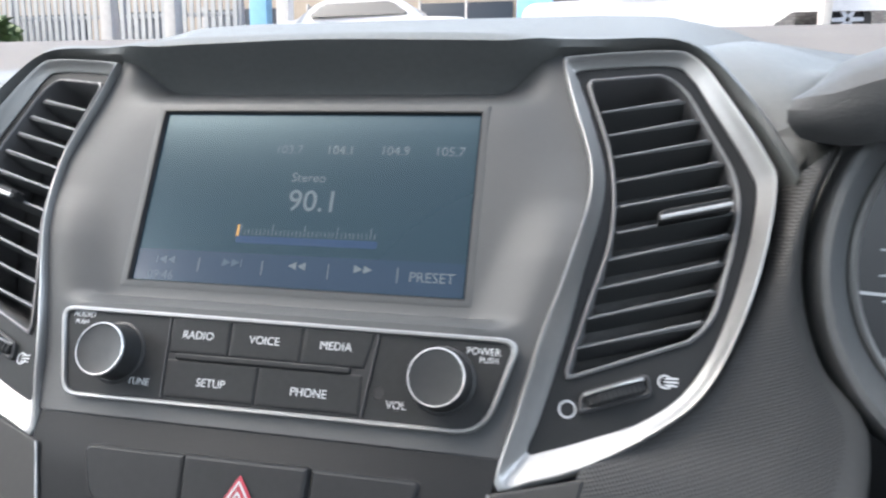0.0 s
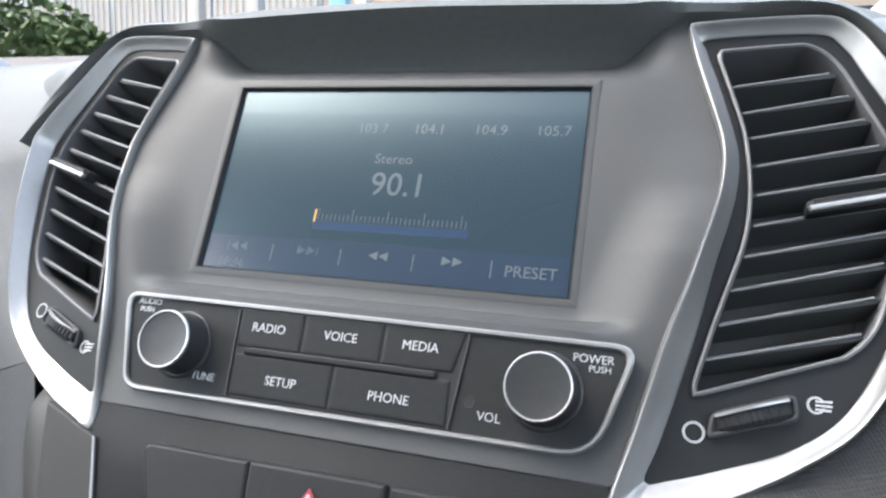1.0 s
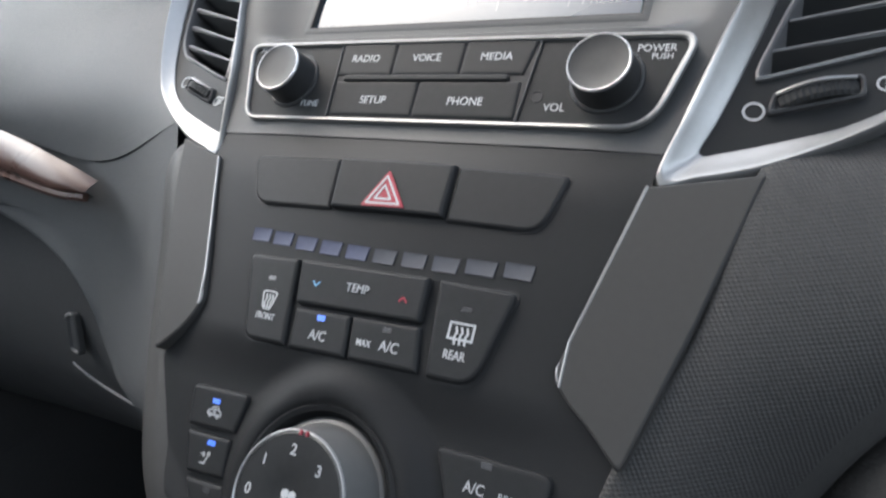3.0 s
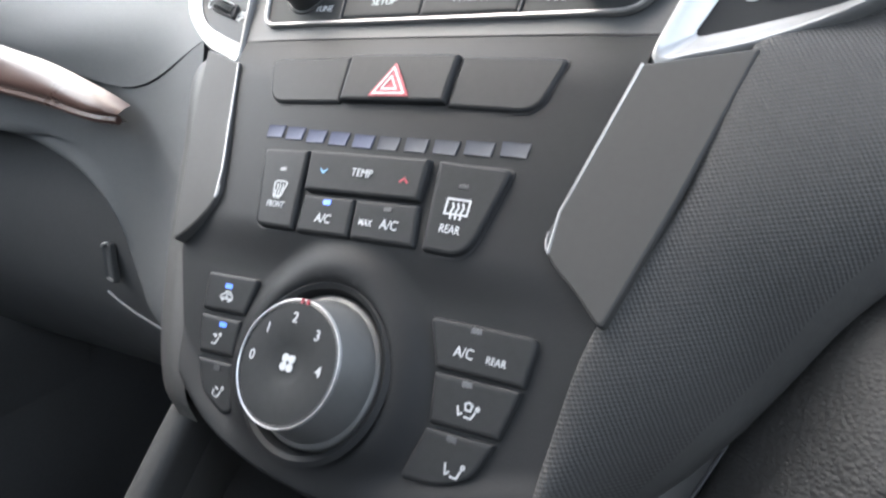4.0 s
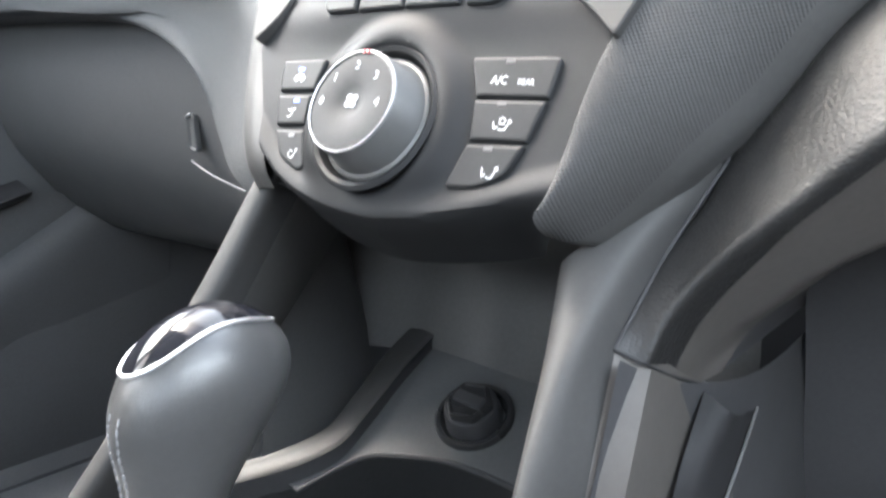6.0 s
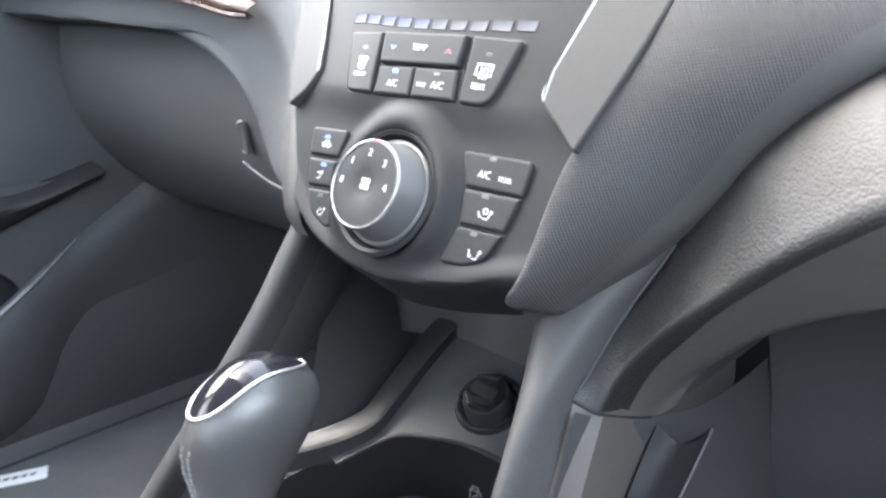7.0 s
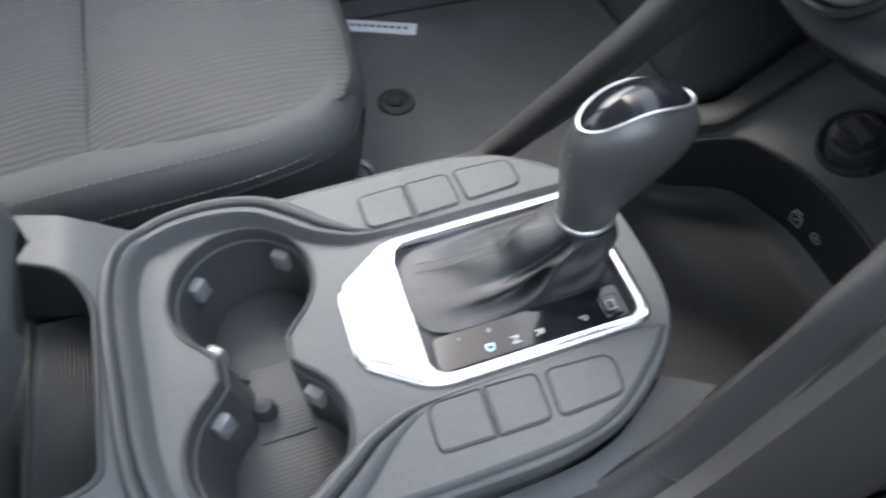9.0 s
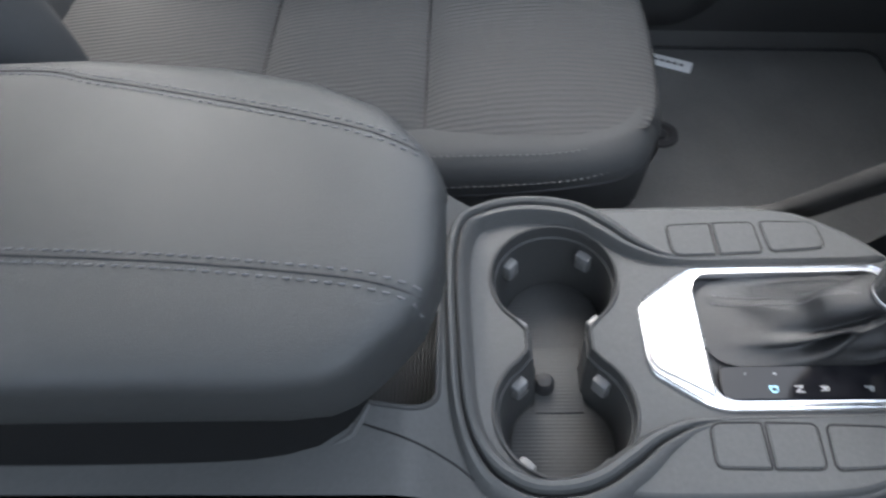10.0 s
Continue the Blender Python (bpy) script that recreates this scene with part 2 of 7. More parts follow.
def rpoly(pts, r, k=5):
    """A polygon with its corners rounded by r (one, or one for each corner)."""
    rs = list(r) if isinstance(r, (list, tuple)) else [r] * len(pts)
    out, n = Rounded(), len(pts)
    out.corners, out.radii, out.steps = list(pts), rs, k
    for i in range(n):
        p, a, b = Vector(pts[i]), Vector(pts[i - 1]), Vector(pts[(i + 1) % n])
        da, db = (a - p), (b - p)
        cut = min(rs[i], da.length * 0.48, db.length * 0.48)
        if cut < 1e-6:
            out.append(tuple(p))
            continue
        s, e = p + da.normalized() * cut, p + db.normalized() * cut
        for j in range(k + 1):
            t = j / k
            out.append(tuple(s * (1 - t) ** 2 + p * 2 * t * (1 - t) + e * t * t))
    return out


def inset(pts, d):
    """A counter-clockwise polygon moved inwards by d."""
    n, out = len(pts), []
    for i in range(n):
        a, p, b = Vector(pts[i - 1]), Vector(pts[i]), Vector(pts[(i + 1) % n])
        e1, e2 = (p - a), (b - p)
        if e1.length < 1e-9 or e2.length < 1e-9:
            out.append(tuple(p))
            continue
        n1, n2 = Vector((-e1.y, e1.x)).normalized(), Vector((-e2.y, e2.x)).normalized()
        m = n1 + n2
        m = m / max(0.35, m.length_squared / 2) if m.length > 1e-6 else n1
        out.append(tuple(p + m * d))
    return out


def stack_rings(pts, prof, mapf, cap0=False, cap1=True, bm=None):
    """Rings of a flat outline at (inset, height) steps, joined; mapf gives the place."""
    bm = bm or bmesh.new()
    loops = []
    if isinstance(pts, Rounded):
        c, rr = pts.corners, pts.radii
        if ccw(c)[0] != c[0] or ccw(c)[1] != c[1]:
            c, rr = c[::-1], rr[::-1]
        for d, h in prof:
            ring = rpoly(inset(c, d), [max(0.12, r - d) for r in rr], pts.steps)
            loops.append([bm.verts.new(mapf(x, y, h)) for x, y in ring])
    else:
        pts = ccw(pts)
        for d, h in prof:
            loops.append([bm.verts.new(mapf(x, y, h)) for x, y in inset(pts, d)])
    n = len(loops[0])
    for a, b in zip(loops, loops[1:]):
        for i in range(n):
            bm.faces.new((a[i], a[(i + 1) % n], b[(i + 1) % n], b[i]))
    if cap0:
        bm.faces.new(loops[0][::-1])
    if cap1:
        bm.faces.new(loops[-1])
    return bm


def band(loops, closed=True, cap0=False, cap1=False, bm=None):
    """Faces between rows of places with the same count."""
    bm = bm or bmesh.new()
    rows = [[bm.verts.new(p) for p in row] for row in loops]
    n = len(rows[0])
    for a, b in zip(rows, rows[1:]):
        for i in range(n if closed else n - 1):
            bm.faces.new((a[i], a[(i + 1) % n], b[(i + 1) % n], b[i]))
    if cap0:
        bm.faces.new(rows[0][::-1])
    if cap1:
        bm.faces.new(rows[-1])
    return bm


def curve(pts, n, closed=False):
    """n places evenly along a smooth line through pts."""
    P = [Vector(p) for p in pts]
    m = len(P)
    fine = []
    segs = m if closed else m - 1
    for i in range(segs):
        p1, p2 = P[i], P[(i + 1) % m]
        p0 = P[i - 1] if (closed or i > 0) else p1 * 2 - p2
        p3 = P[(i + 2) % m] if (closed or i + 2 < m) else p2 * 2 - p1
        for j in range(16):
            t = j / 16
            fine.append(0.5 * ((2 * p1) + (p2 - p0) * t + (2 * p0 - 5 * p1 + 4 * p2 - p3) * t * t + (3 * p1 - p0 - 3 * p2 + p3) * t ** 3))
    fine.append(P[0].copy() if closed else P[-1].copy())
    acc = [0.0]
    for a, b in zip(fine, fine[1:]):
        acc.append(acc[-1] + (b - a).length)
    out, k = [], 0
    cnt = n if closed else n - 1
    for i in range(n):
        s = acc[-1] * i / cnt
        while k < len(acc) - 2 and acc[k + 1] < s:
            k += 1
        w = (s - acc[k]) / max(1e-9, acc[k + 1] - acc[k])
        out.append(fine[k].lerp(fine[k + 1], min(1, max(0, w))))
    return out


def loft(curves, n, m, closed=False):
    """A smooth skin of n places along and m places across the curves."""
    rows = [curve(c, n, closed) for c in curves]
    cols = [curve([r[i] for r in rows], m) for i in range(n)]
    return band([[cols[i][j] for i in range(n)] for j in range(m)], closed)


def thick(bm, d):
    """Gives an open skin a thickness."""
    bmesh.ops.recalc_face_normals(bm, faces=bm.faces)
    bmesh.ops.solidify(bm, geom=bm.faces[:], thickness=d)
    return bm


def tube(path, r, k=10, closed=False, flat=1.0, up=(0, 0, 1)):
    """A round bar along a path; r one radius or one for each place."""
    P = [Vector(p) for p in path]
    n = len(P)
    rr = r if isinstance(r, (list, tuple)) else [r] * n
    rows = []
    for i in range(n):
        d = (P[(i + 1) % n] - P[i - 1]) if closed else (P[min(n - 1, i + 1)] - P[max(0, i - 1)])
        d.normalize()
        s = d.cross(Vector(up))
        s = s.normalized() if s.length > 1e-4 else d.orthogonal().normalized()
        u = s.cross(d).normalized()
        rows.append([P[i] + (s * math.cos(a) + u * math.sin(a) * flat) * rr[i] for a in (2 * math.pi * j / k for j in range(k))])
    if closed:
        rows.append(rows[0])
        bm = band(rows)
        bmesh.ops.remove_doubles(bm, verts=bm.verts, dist=1e-6)
        return bm
    return band(rows, cap0=True, cap1=True)


def lathe(prof, mapf, c=(0, 0), k=48, cap=True, bm=None):
    """Turned shape of (radius, height) steps about c."""
    loops = [[mapf(c[0] + r * math.cos(2 * math.pi * j / k), c[1] + r * math.sin(2 * math.pi * j / k), h) for j in range(k)] for r, h in prof]
    return band(loops, cap1=cap, bm=bm)


def holed(outer, holes, mapf, h=0.0, fine=0.0):
    """A flat sheet with holes."""
    bm = bmesh.new()
    edges = []
    for loop in [outer] + holes:
        vs = [bm.verts.new((x, y, 0)) for x, y in loop]
        edges += [bm.edges.new((vs[i - 1], vs[i])) for i in range(len(vs))]
    bmesh.ops.triangle_fill(bm, use_beauty=True, use_dissolve=False, edges=edges, normal=(0, 0, 1))
    for _ in range(5 if fine else 0):
        long = [e for e in bm.edges if e.calc_length() > fine]
        if not long:
            break
        bmesh.ops.subdivide_edges(bm, edges=long, cuts=1)
        bmesh.ops.triangulate(bm, faces=bm.faces[:])
    for v in bm.verts:
        v.co = mapf(v.co.x, v.co.y, h)
    return bm


def box(x0, x1, y0, y1, z0, z1, bevel=0.0, mapf=None):
    bm = bmesh.new()
    bmesh.ops.create_cube(bm, size=1)
    for v in bm.verts:
        v.co = Vector((x0 + (v.co.x + 0.5) * (x1 - x0), y0 + (v.co.y + 0.5) * (y1 - y0), z0 + (v.co.z + 0.5) * (z1 - z0)))
    if bevel:
        bmesh.ops.bevel(bm, geom=bm.edges[:], offset=bevel, segments=2, affect="EDGES", profile=0.5)
    if mapf:
        for v in bm.verts:
            v.co = mapf(*v.co)
    return bm


def smooth(a, b, x):
    t = min(1.0, max(0.0, (x - a) / (b - a)))
    return t * t * (3 - 2 * t)


def between(x, xs, ys):
    return float(np.interp(x, xs, ys))


# the slanted plane of the centre stack: u across, v up the slope, n out of it, in millimetres
AXV = Vector((0, 0.5145, 0.8575)).normalized()
AXN = Vector((1, 0, 0)).cross(AXV)
ORG = Vector((0, 0.222, 0.727))


def S(u, v, n):
    c = 5.5 * smooth(-12, -45, v)
    return ORG + Vector(((u + c) / 1000, 0, 0)) + AXV * (v / 1000) + AXN * (n / 1000)


def bulge(u, v):
    """How far the lower stack panel swells out."""
    return 6.0 * smooth(18, -10, v) * (1 - smooth(-72, -95, v)) * (1 - 0.75 * min(1.0, abs(u) / 96) ** 2)


def SP(u, v, n):
    """On the swelling lower panel, which falls back at its foot."""
    return S(u, v, n + bulge(u, v) - 0.075 * max(0.0, -92 - v))


def vent_n(u, v):
    return -9.5 - 0.16 * (abs(u) - 124) - 0.055 * (v - 34)


def VENT(u, v, n):
    return S(u, v, vent_n(u, v) + n)


def deck(x, y, n):
    """Place on the console deck, millimetres."""
    return Vector((x / 1000, y / 1000, 0.428 + 0.03 * smooth(-205, -262, y) - 0.00004 * y + n / 1000))


def letters(name, body, size, x, y, h, mapf, mat, parent, turn=0, label="", squeeze=1.0, thick_mm=0.12, bold=0.0):
    """Raised lettering laid on a surface."""
    cu = bpy.data.curves.new("lettering", "FONT")
    cu.body, cu.size, cu.align_x, cu.align_y = body, size * 1.38, "CENTER", "CENTER"
    cu.extrude, cu.resolution_u, cu.offset = thick_mm, 3, bold
    ob = new("lettering_source", cu)
    me = bpy.data.meshes.new_from_object(ob.evaluated_get(bpy.context.evaluated_depsgraph_get()))
    bpy.data.objects.remove(ob)
    bpy.data.curves.remove(cu)
    bm = bmesh.new()
    bm.from_mesh(me)
    bpy.data.meshes.remove(me)
    ca, sa = math.cos(radians(turn)), math.sin(radians(turn))
    for v in bm.verts:
        a, b = v.co.x * squeeze, v.co.y
        v.co = mapf(x + a * ca - b * sa, y + a * sa + b * ca, h + v.co.z)
    return part(name, bm, mat, parent, label, angle=20)


def strokes(lines, w, h, mapf, x, y, size=1.0, t=0.15):
    """A small pictogram of thick strokes; lines are lists of (x, y)."""
    bm = bmesh.new()
    for ln in lines:
        for a, b in zip(ln, ln[1:]):
            a, b = Vector(a) * size, Vector(b) * size
            d = (b - a)
            if d.length < 1e-6:
                continue
            d.normalize()
            s = Vector((-d.y, d.x)) * w / 2
            a, b = a - d * w * 0.3, b + d * w * 0.3
            q = [a - s, b - s, b + s, a + s]
            stack_rings([(p.x + x, p.y + y) for p in q], [(0, h), (0, h + t)], mapf, bm=bm)
    return bm


def arc(cx, cy, r, a0, a1, k=10):
    return [(cx + r * math.cos(radians(a0 + (a1 - a0) * i / k)), cy + r * math.sin(radians(a0 + (a1 - a0) * i / k))) for i in range(k + 1)]


def button(name, pts, r, h, parent, mapf=S, mat=M_BUTTON, base=0.0, label=""):
    return part(name, stack_rings(rpoly(pts, r), [(0, base), (0.1, base + h * 0.55), (0.35, base + h * 0.82), (0.8, base + h * 0.95), (1.6, base + h)], mapf), mat, parent, label)

# ---- cabin shell ----
ID = Matrix()


floor = solid("floor", box(-0.78, 0.78, -1.7, 0.75, 0.06, 0.12), M_CARPET, "dark grey carpeted car floor", "floor", "structure", ID)
roof = solid("ceiling", box(-0.62, 0.62, -1.7, -0.09, 1.27, 1.31, 0.015), M_HEADLINER, "pale cloth roof lining of the car", "ceiling", "structure", ID)
solid("wall_front", box(-0.78, 0.78, 0.75, 0.80, 0.06, 0.93), M_DARK, "dark bulkhead behind the dashboard", "wall", "structure", ID)
solid("wall_rear", box(-0.78, 0.78, -1.75, -1.70, 0.06, 0.95), M_HEADLINER, "plain rear wall of the cabin", "wall", "structure", ID)
solid("wall_right", box(0.76, 0.81, -1.7, 0.75, 0.06, 0.94, 0.01), M_SIDE, "dark door trim on the driver's side", "wall", "structure", ID)
for sx, nm in ((-1, "pillar_left"), (1, "pillar_right")):
    solid(nm, thick(band([[Vector((sx * 0.76, 0.78, 0.90)), Vector((sx * 0.58, -0.08, 1.29))], [Vector((sx * 0.80, 0.66, 0.90)), Vector((sx * 0.62, -0.17, 1.29))]], closed=False), 0.02), M_HEADLINER, "pale windscreen pillar trim", "pillar", "structure", ID)
    solid(nm + "_rear", thick(band([[Vector((sx * 0.79, -0.52, 0.92)), Vector((sx * 0.62, -0.50, 1.29))], [Vector((sx * 0.79, -0.68, 0.92)), Vector((sx * 0.62, -0.64, 1.29))]], closed=False), 0.02), M_HEADLINER, "pale pillar trim behind the front door", "pillar", "structure", ID)

# ---- passenger door with its pocket ----
door = thing("front_door", (-0.74, 0.0, 0.12), "dark plastic car door trim with a map pocket", "door", "", "", ID)
part("door_panel", loft([[(-0.74, y, 0.12) for y in (-0.7, 0, 0.79)], [(-0.755, y, 0.30) for y in (-0.7, 0, 0.79)], [(-0.75, y, 0.48) for y in (-0.7, 0, 0.79)], [(-0.735, y, 0.62) for y in (-0.7, 0, 0.79)], [(-0.75, y, 0.94) for y in (-0.7, 0, 0.79)]], 12, 24), M_GLOVE, door)
lip_run = [(-0.62, 0.45), (-0.30, 0.415), (-0.072, 0.362), (-0.02, 0.347), (0.039, 0.332), (0.070, 0.335), (0.087, 0.342), (0.123, 0.366), (0.159, 0.390), (0.200, 0.418), (0.28, 0.47), (0.42, 0.56)]
part("door_pocket", loft([
    [(-0.728 - 0.016 * smooth(0.1, 0.2, y), y * 1.05, 0.135 + 0.02 * smooth(0.05, 0.2, y)) for y, z in lip_run],
    [(-0.692 - 0.035 * smooth(0.08, 0.2, y), y * 1.04, 0.20 + 0.06 * smooth(0.05, 0.2, y)) for y, z in lip_run],
    [(-0.680 - 0.018 * smooth(0.08, 0.2, y), y * 1.01, z - 0.045) for y, z in lip_run],
    [(-0.6885 - 0.030 * smooth(0.12, 0.25, y), y, z) for y, z in lip_run],
    [(-0.705 - 0.02 * smooth(0.12, 0.25, y), y - 0.002, z - 0.004) for y, z in lip_run],
    [(-0.720 - 0.015 * smooth(0.12, 0.25, y), y - 0.004, z - 0.060) for y, z in lip_run]], 60, 24), M_GLOVE, door, "smooth dark map pocket")
part("pocket_lip", tube(curve([(-0.6865 - 0.026 * smooth(0.12, 0.25, y), y, z + 0.0025) for y, z in lip_run[:10]], 80), [0.0034] * 66 + [0.0034 - 0.0002 * k for k in range(14)], 8), M_CLIP, door, "pale edge of the map pocket")
hole = rpoly([(40, 396), (62, 410), (92, 404), (124, 374), (128, 330), (96, 300), (46, 304), (36, 360)], 14, 4)
part("pocket_back", holed([(-620, 125), (700, 125), (700, 500), (-620, 500)], [hole], lambda a, b, h: Vector((-0.714 - h / 1000, a / 1000, b / 1000))), M_GLOVE, door, "grey panel behind the pocket")
# shallow recess; black colour stands in for the shade of a deeper hole
part("bottle_recess", stack_rings(hole, [(-0.5, 0.2), (0.6, 3), (1.5, 22), (6, 25)], lambda a, b, h: Vector((-0.7135 - h / 1000, a / 1000, b / 1000))), M_BLACK, door, "bottle hollow with its shade in black")
# whole ledge is black to paint the shadow band under the armrest
part("armrest_ledge", loft([
    [(-0.716, y, z - 0.004) for y, z in ((-0.70, 0.53), (-0.051, 0.437), (0.021, 0.430), (0.078, 0.441), (0.157, 0.468), (0.24, 0.50))],
    [(-0.700, y, z - 0.002) for y, z in ((-0.70, 0.53), (-0.051, 0.437), (0.021, 0.430), (0.078, 0.441), (0.157, 0.468), (0.24, 0.50))],
    [(-0.684, y, z) for y, z in ((-0.70, 0.57), (-0.036, 0.478), (0.018, 0.466), (0.064, 0.468), (0.149, 0.478), (0.24, 0.505))],
    [(-0.688, y, z) for y, z in ((-0.70, 0.59), (-0.036, 0.496), (0.018, 0.482), (0.064, 0.481), (0.149, 0.485), (0.24, 0.51))],
    [(-0.738, y, z) for y, z in ((-0.70, 0.60), (-0.036, 0.510), (0.018, 0.496), (0.064, 0.494), (0.149, 0.495), (0.24, 0.52))]], 40, 16), M_BLACK, door, "door armrest ledge with its shadow band in black")
part("cloth_panel", loft([[(-0.728, y, 0.485) for y in (-0.7, -0.1, 0.35)], [(-0.722, y, 0.56) for y in (-0.7, -0.1, 0.35)], [(-0.735, y, 0.72) for y in (-0.7, -0.1, 0.35)]], 10, 10), M_SEAT, door, "grey cloth door panel")
sill = solid("sill_trim", loft([[(-0.775, y, 0.13) for y in (-0.7, 0, 0.70)], [(-0.755, y, 0.175) for y in (-0.7, 0, 0.70)], [(-0.725, y, 0.165) for y in (-0.7, 0, 0.70)], [(-0.70, y, 0.121) for y in (-0.7, 0, 0.70)]], 16, 14), M_LOWER, "dark plastic door sill trim", "trim", "structure", ID)

# ---- floor mat, plate and fixing ----
mat_pts = rpoly([(-690, -60), (-330, -60), (-210, 30), (-200, 420), (-690, 400)], 30)
floor_mat = thing("floor_mat", (-0.45, 0.1, 0.121), "dark carpet floor mat in the passenger footwell", "floor mat", "", "", ID)
part("mat_body", stack_rings(mat_pts, [(0, 121), (0.5, 131), (4, 134.5)], lambda a, b, h: Vector((a, b, h)) / 1000), M_CARPET, floor_mat)
part("mat_binding", tube([Vector((x, y, 132.5)) / 1000 for x, y in inset(ccw(mat_pts), 2)], 0.0045, 8, closed=True), M_DARK, floor_mat)
fix = thing("mat_fixing", (-0.489, 0.025, 0.1345), "round black plastic mat fixing", "mat fixing", "", "", ID)
part("collar", lathe([(26, 134.4), (25, 138), (17, 140), (13, 136), (12, 135.2)], lambda a, b, h: Vector((a, b, h)) / 1000, (-492, 28), 32), M_DARK, fix)
part("stud", lathe([(9, 135), (9, 139), (6, 140.5)], lambda a, b, h: Vector((a, b, h)) / 1000, (-492, 28), 20), M_DARK, fix)
plate = thing("mat_label", (-0.655, 0.045, 0.1345), "white rectangular label lying on the floor mat", "label", "", "", ID)


def on_label(a, b, h):
    t = math.atan2(110, 44)
    return Vector((-0.660 + (a * math.cos(t) - b * math.sin(t)) / 1000, 0.045 + (a * math.sin(t) + b * math.cos(t)) / 1000, h / 1000))


part("card", stack_rings(rpoly([(-60, -13), (60, -13), (60, 13), (-60, 13)], 2), [(0, 134.6), (0.2, 136.6), (0.8, 137)], on_label), M_LABEL, plate)
for i in range(9):
    part("ink_bar", stack_rings([(-40 + i * 10, -3), (-33 + i * 10, -3), (-33 + i * 10, 3), (-40 + i * 10, 3)], [(0, 137), (0, 137.2)], on_label), M_INK, plate)

# ---- dashboard ----
dash = thing("dashboard", (0, 0.35, 0.55), "grey soft-touch dashboard with a hooded centre", "dashboard")


def lip(u):
    """The hood's front lip over the centre stack: (v, n)."""
    a = abs(u)
    v = between(a, [0, 85, 106, 120, 140, 159, 168, 175, 184, 194, 202, 207, 213], [191, 190.5, 190, 192.5, 196, 198, 196.5, 191, 179, 163, 149, 139, 126])
    n = between(a, [0, 85, 106, 120], [2, 1, -4, -8]) if a < 120 else vent_n(a, v) + 8 + 5 * smooth(165, 205, a)
    return v, n


hood_us = [-210, -205, -198, -188, -176, -166, -152, -130, -112, -95, -60, 0, 60, 95, 112, 130, 152, 166, 176, 188, 198, 205, 210]


def hood_row(dv, dn, spread=1.0):
    out = []
    for u in hood_us:
        v, n = lip(u)
        k = 1.0
        if dv < 0:
            k = 1 - 0.85 * smooth(84, 124, abs(u))
        out.append(S(u * spread, v + dv * k, n + dn))
    return out


# underside, lip and top skin of the hood
hood_back = [Vector((u / 1000 * 1.12, 0.50 + 0.03 * math.cos(u / 120), between(abs(u), [0, 110, 150, 185, 212], [0.910, 0.909, 0.907, 0.898, 0.885]))) for u in hood_us]
part("hood", loft([hood_row(-24, -33, 0.985), hood_row(-16, -28, 0.99), hood_row(-7, -13, 0.995), hood_row(-3, -4), hood_row(-0.6, -0.6), hood_row(2, -1.5, 1.005), hood_row(7, -8, 1.012), hood_row(11, -20, 1.022), hood_row(13, -45, 1.035), hood_back], 90, 40), M_TOP, dash)
top_rows = []
for y, z in ((0.44, 0.888), (0.52, 0.905), (0.62, 0.905), (0.75, 0.90), (0.86, 0.885)):
    top_rows.append([(x, y - 0.10 * (abs(x) / 0.76) ** 2, z - 0.03 * (abs(x) / 0.76) ** 2 - 0.024 * smooth(0.15, 0.30, abs(x))) for x in (-0.78, -0.5, -0.32, -0.22, -0.1, 0, 0.1, 0.22, 0.32, 0.5, 0.78)])
part("top_pad", loft(top_rows, 40, 14), M_TOP, dash)

for sx in (-1, 1):
    part("top_wing", loft([[Vector((sx * p[0], p[1], p[2])) for p in row] for row in (
        [(0.204, 0.330, 0.822), (0.196, 0.345, 0.842), (0.186, 0.362, 0.860), (0.180, 0.400, 0.880), (0.185, 0.44, 0.886), (0.20, 0.54, 0.888)],
        [(0.213, 0.318, 0.834), (0.212, 0.334, 0.850), (0.212, 0.352, 0.866), (0.212, 0.390, 0.880), (0.216, 0.44, 0.888), (0.23, 0.54, 0.890)],
        [(0.235, 0.352, 0.850), (0.240, 0.362, 0.862), (0.245, 0.378, 0.872), (0.250, 0.405, 0.872), (0.26, 0.45, 0.877), (0.27, 0.54, 0.881)],
        [(0.33, 0.40, 0.845), (0.33, 0.41, 0.848), (0.33, 0.42, 0.853), (0.33, 0.44, 0.858), (0.33, 0.47, 0.861), (0.33, 0.54, 0.866)])], 40, 26), M_TOP, dash, "smooth grey top beside the hood")

part("visor_filler", loft([
    [(0.196, 0.348, 0.842), (0.2035, 0.331, 0.821), (0.2100, 0.319, 0.802)],
    [(0.2074, 0.3345, 0.8485), (0.2062, 0.3290, 0.8330), (0.2065, 0.3235, 0.8220), (0.2125, 0.317, 0.803)],
    [(0.2180, 0.3315, 0.8560), (0.2182, 0.3245, 0.8336), (0.2178, 0.3190, 0.8200), (0.2200, 0.315, 0.803)],
    [(0.2300, 0.3360, 0.8580), (0.2310, 0.3300, 0.8360), (0.2310, 0.3240, 0.8220), (0.2310, 0.320, 0.806)]], 20, 16), M_TOP, dash, "smooth skin between vent and visor")

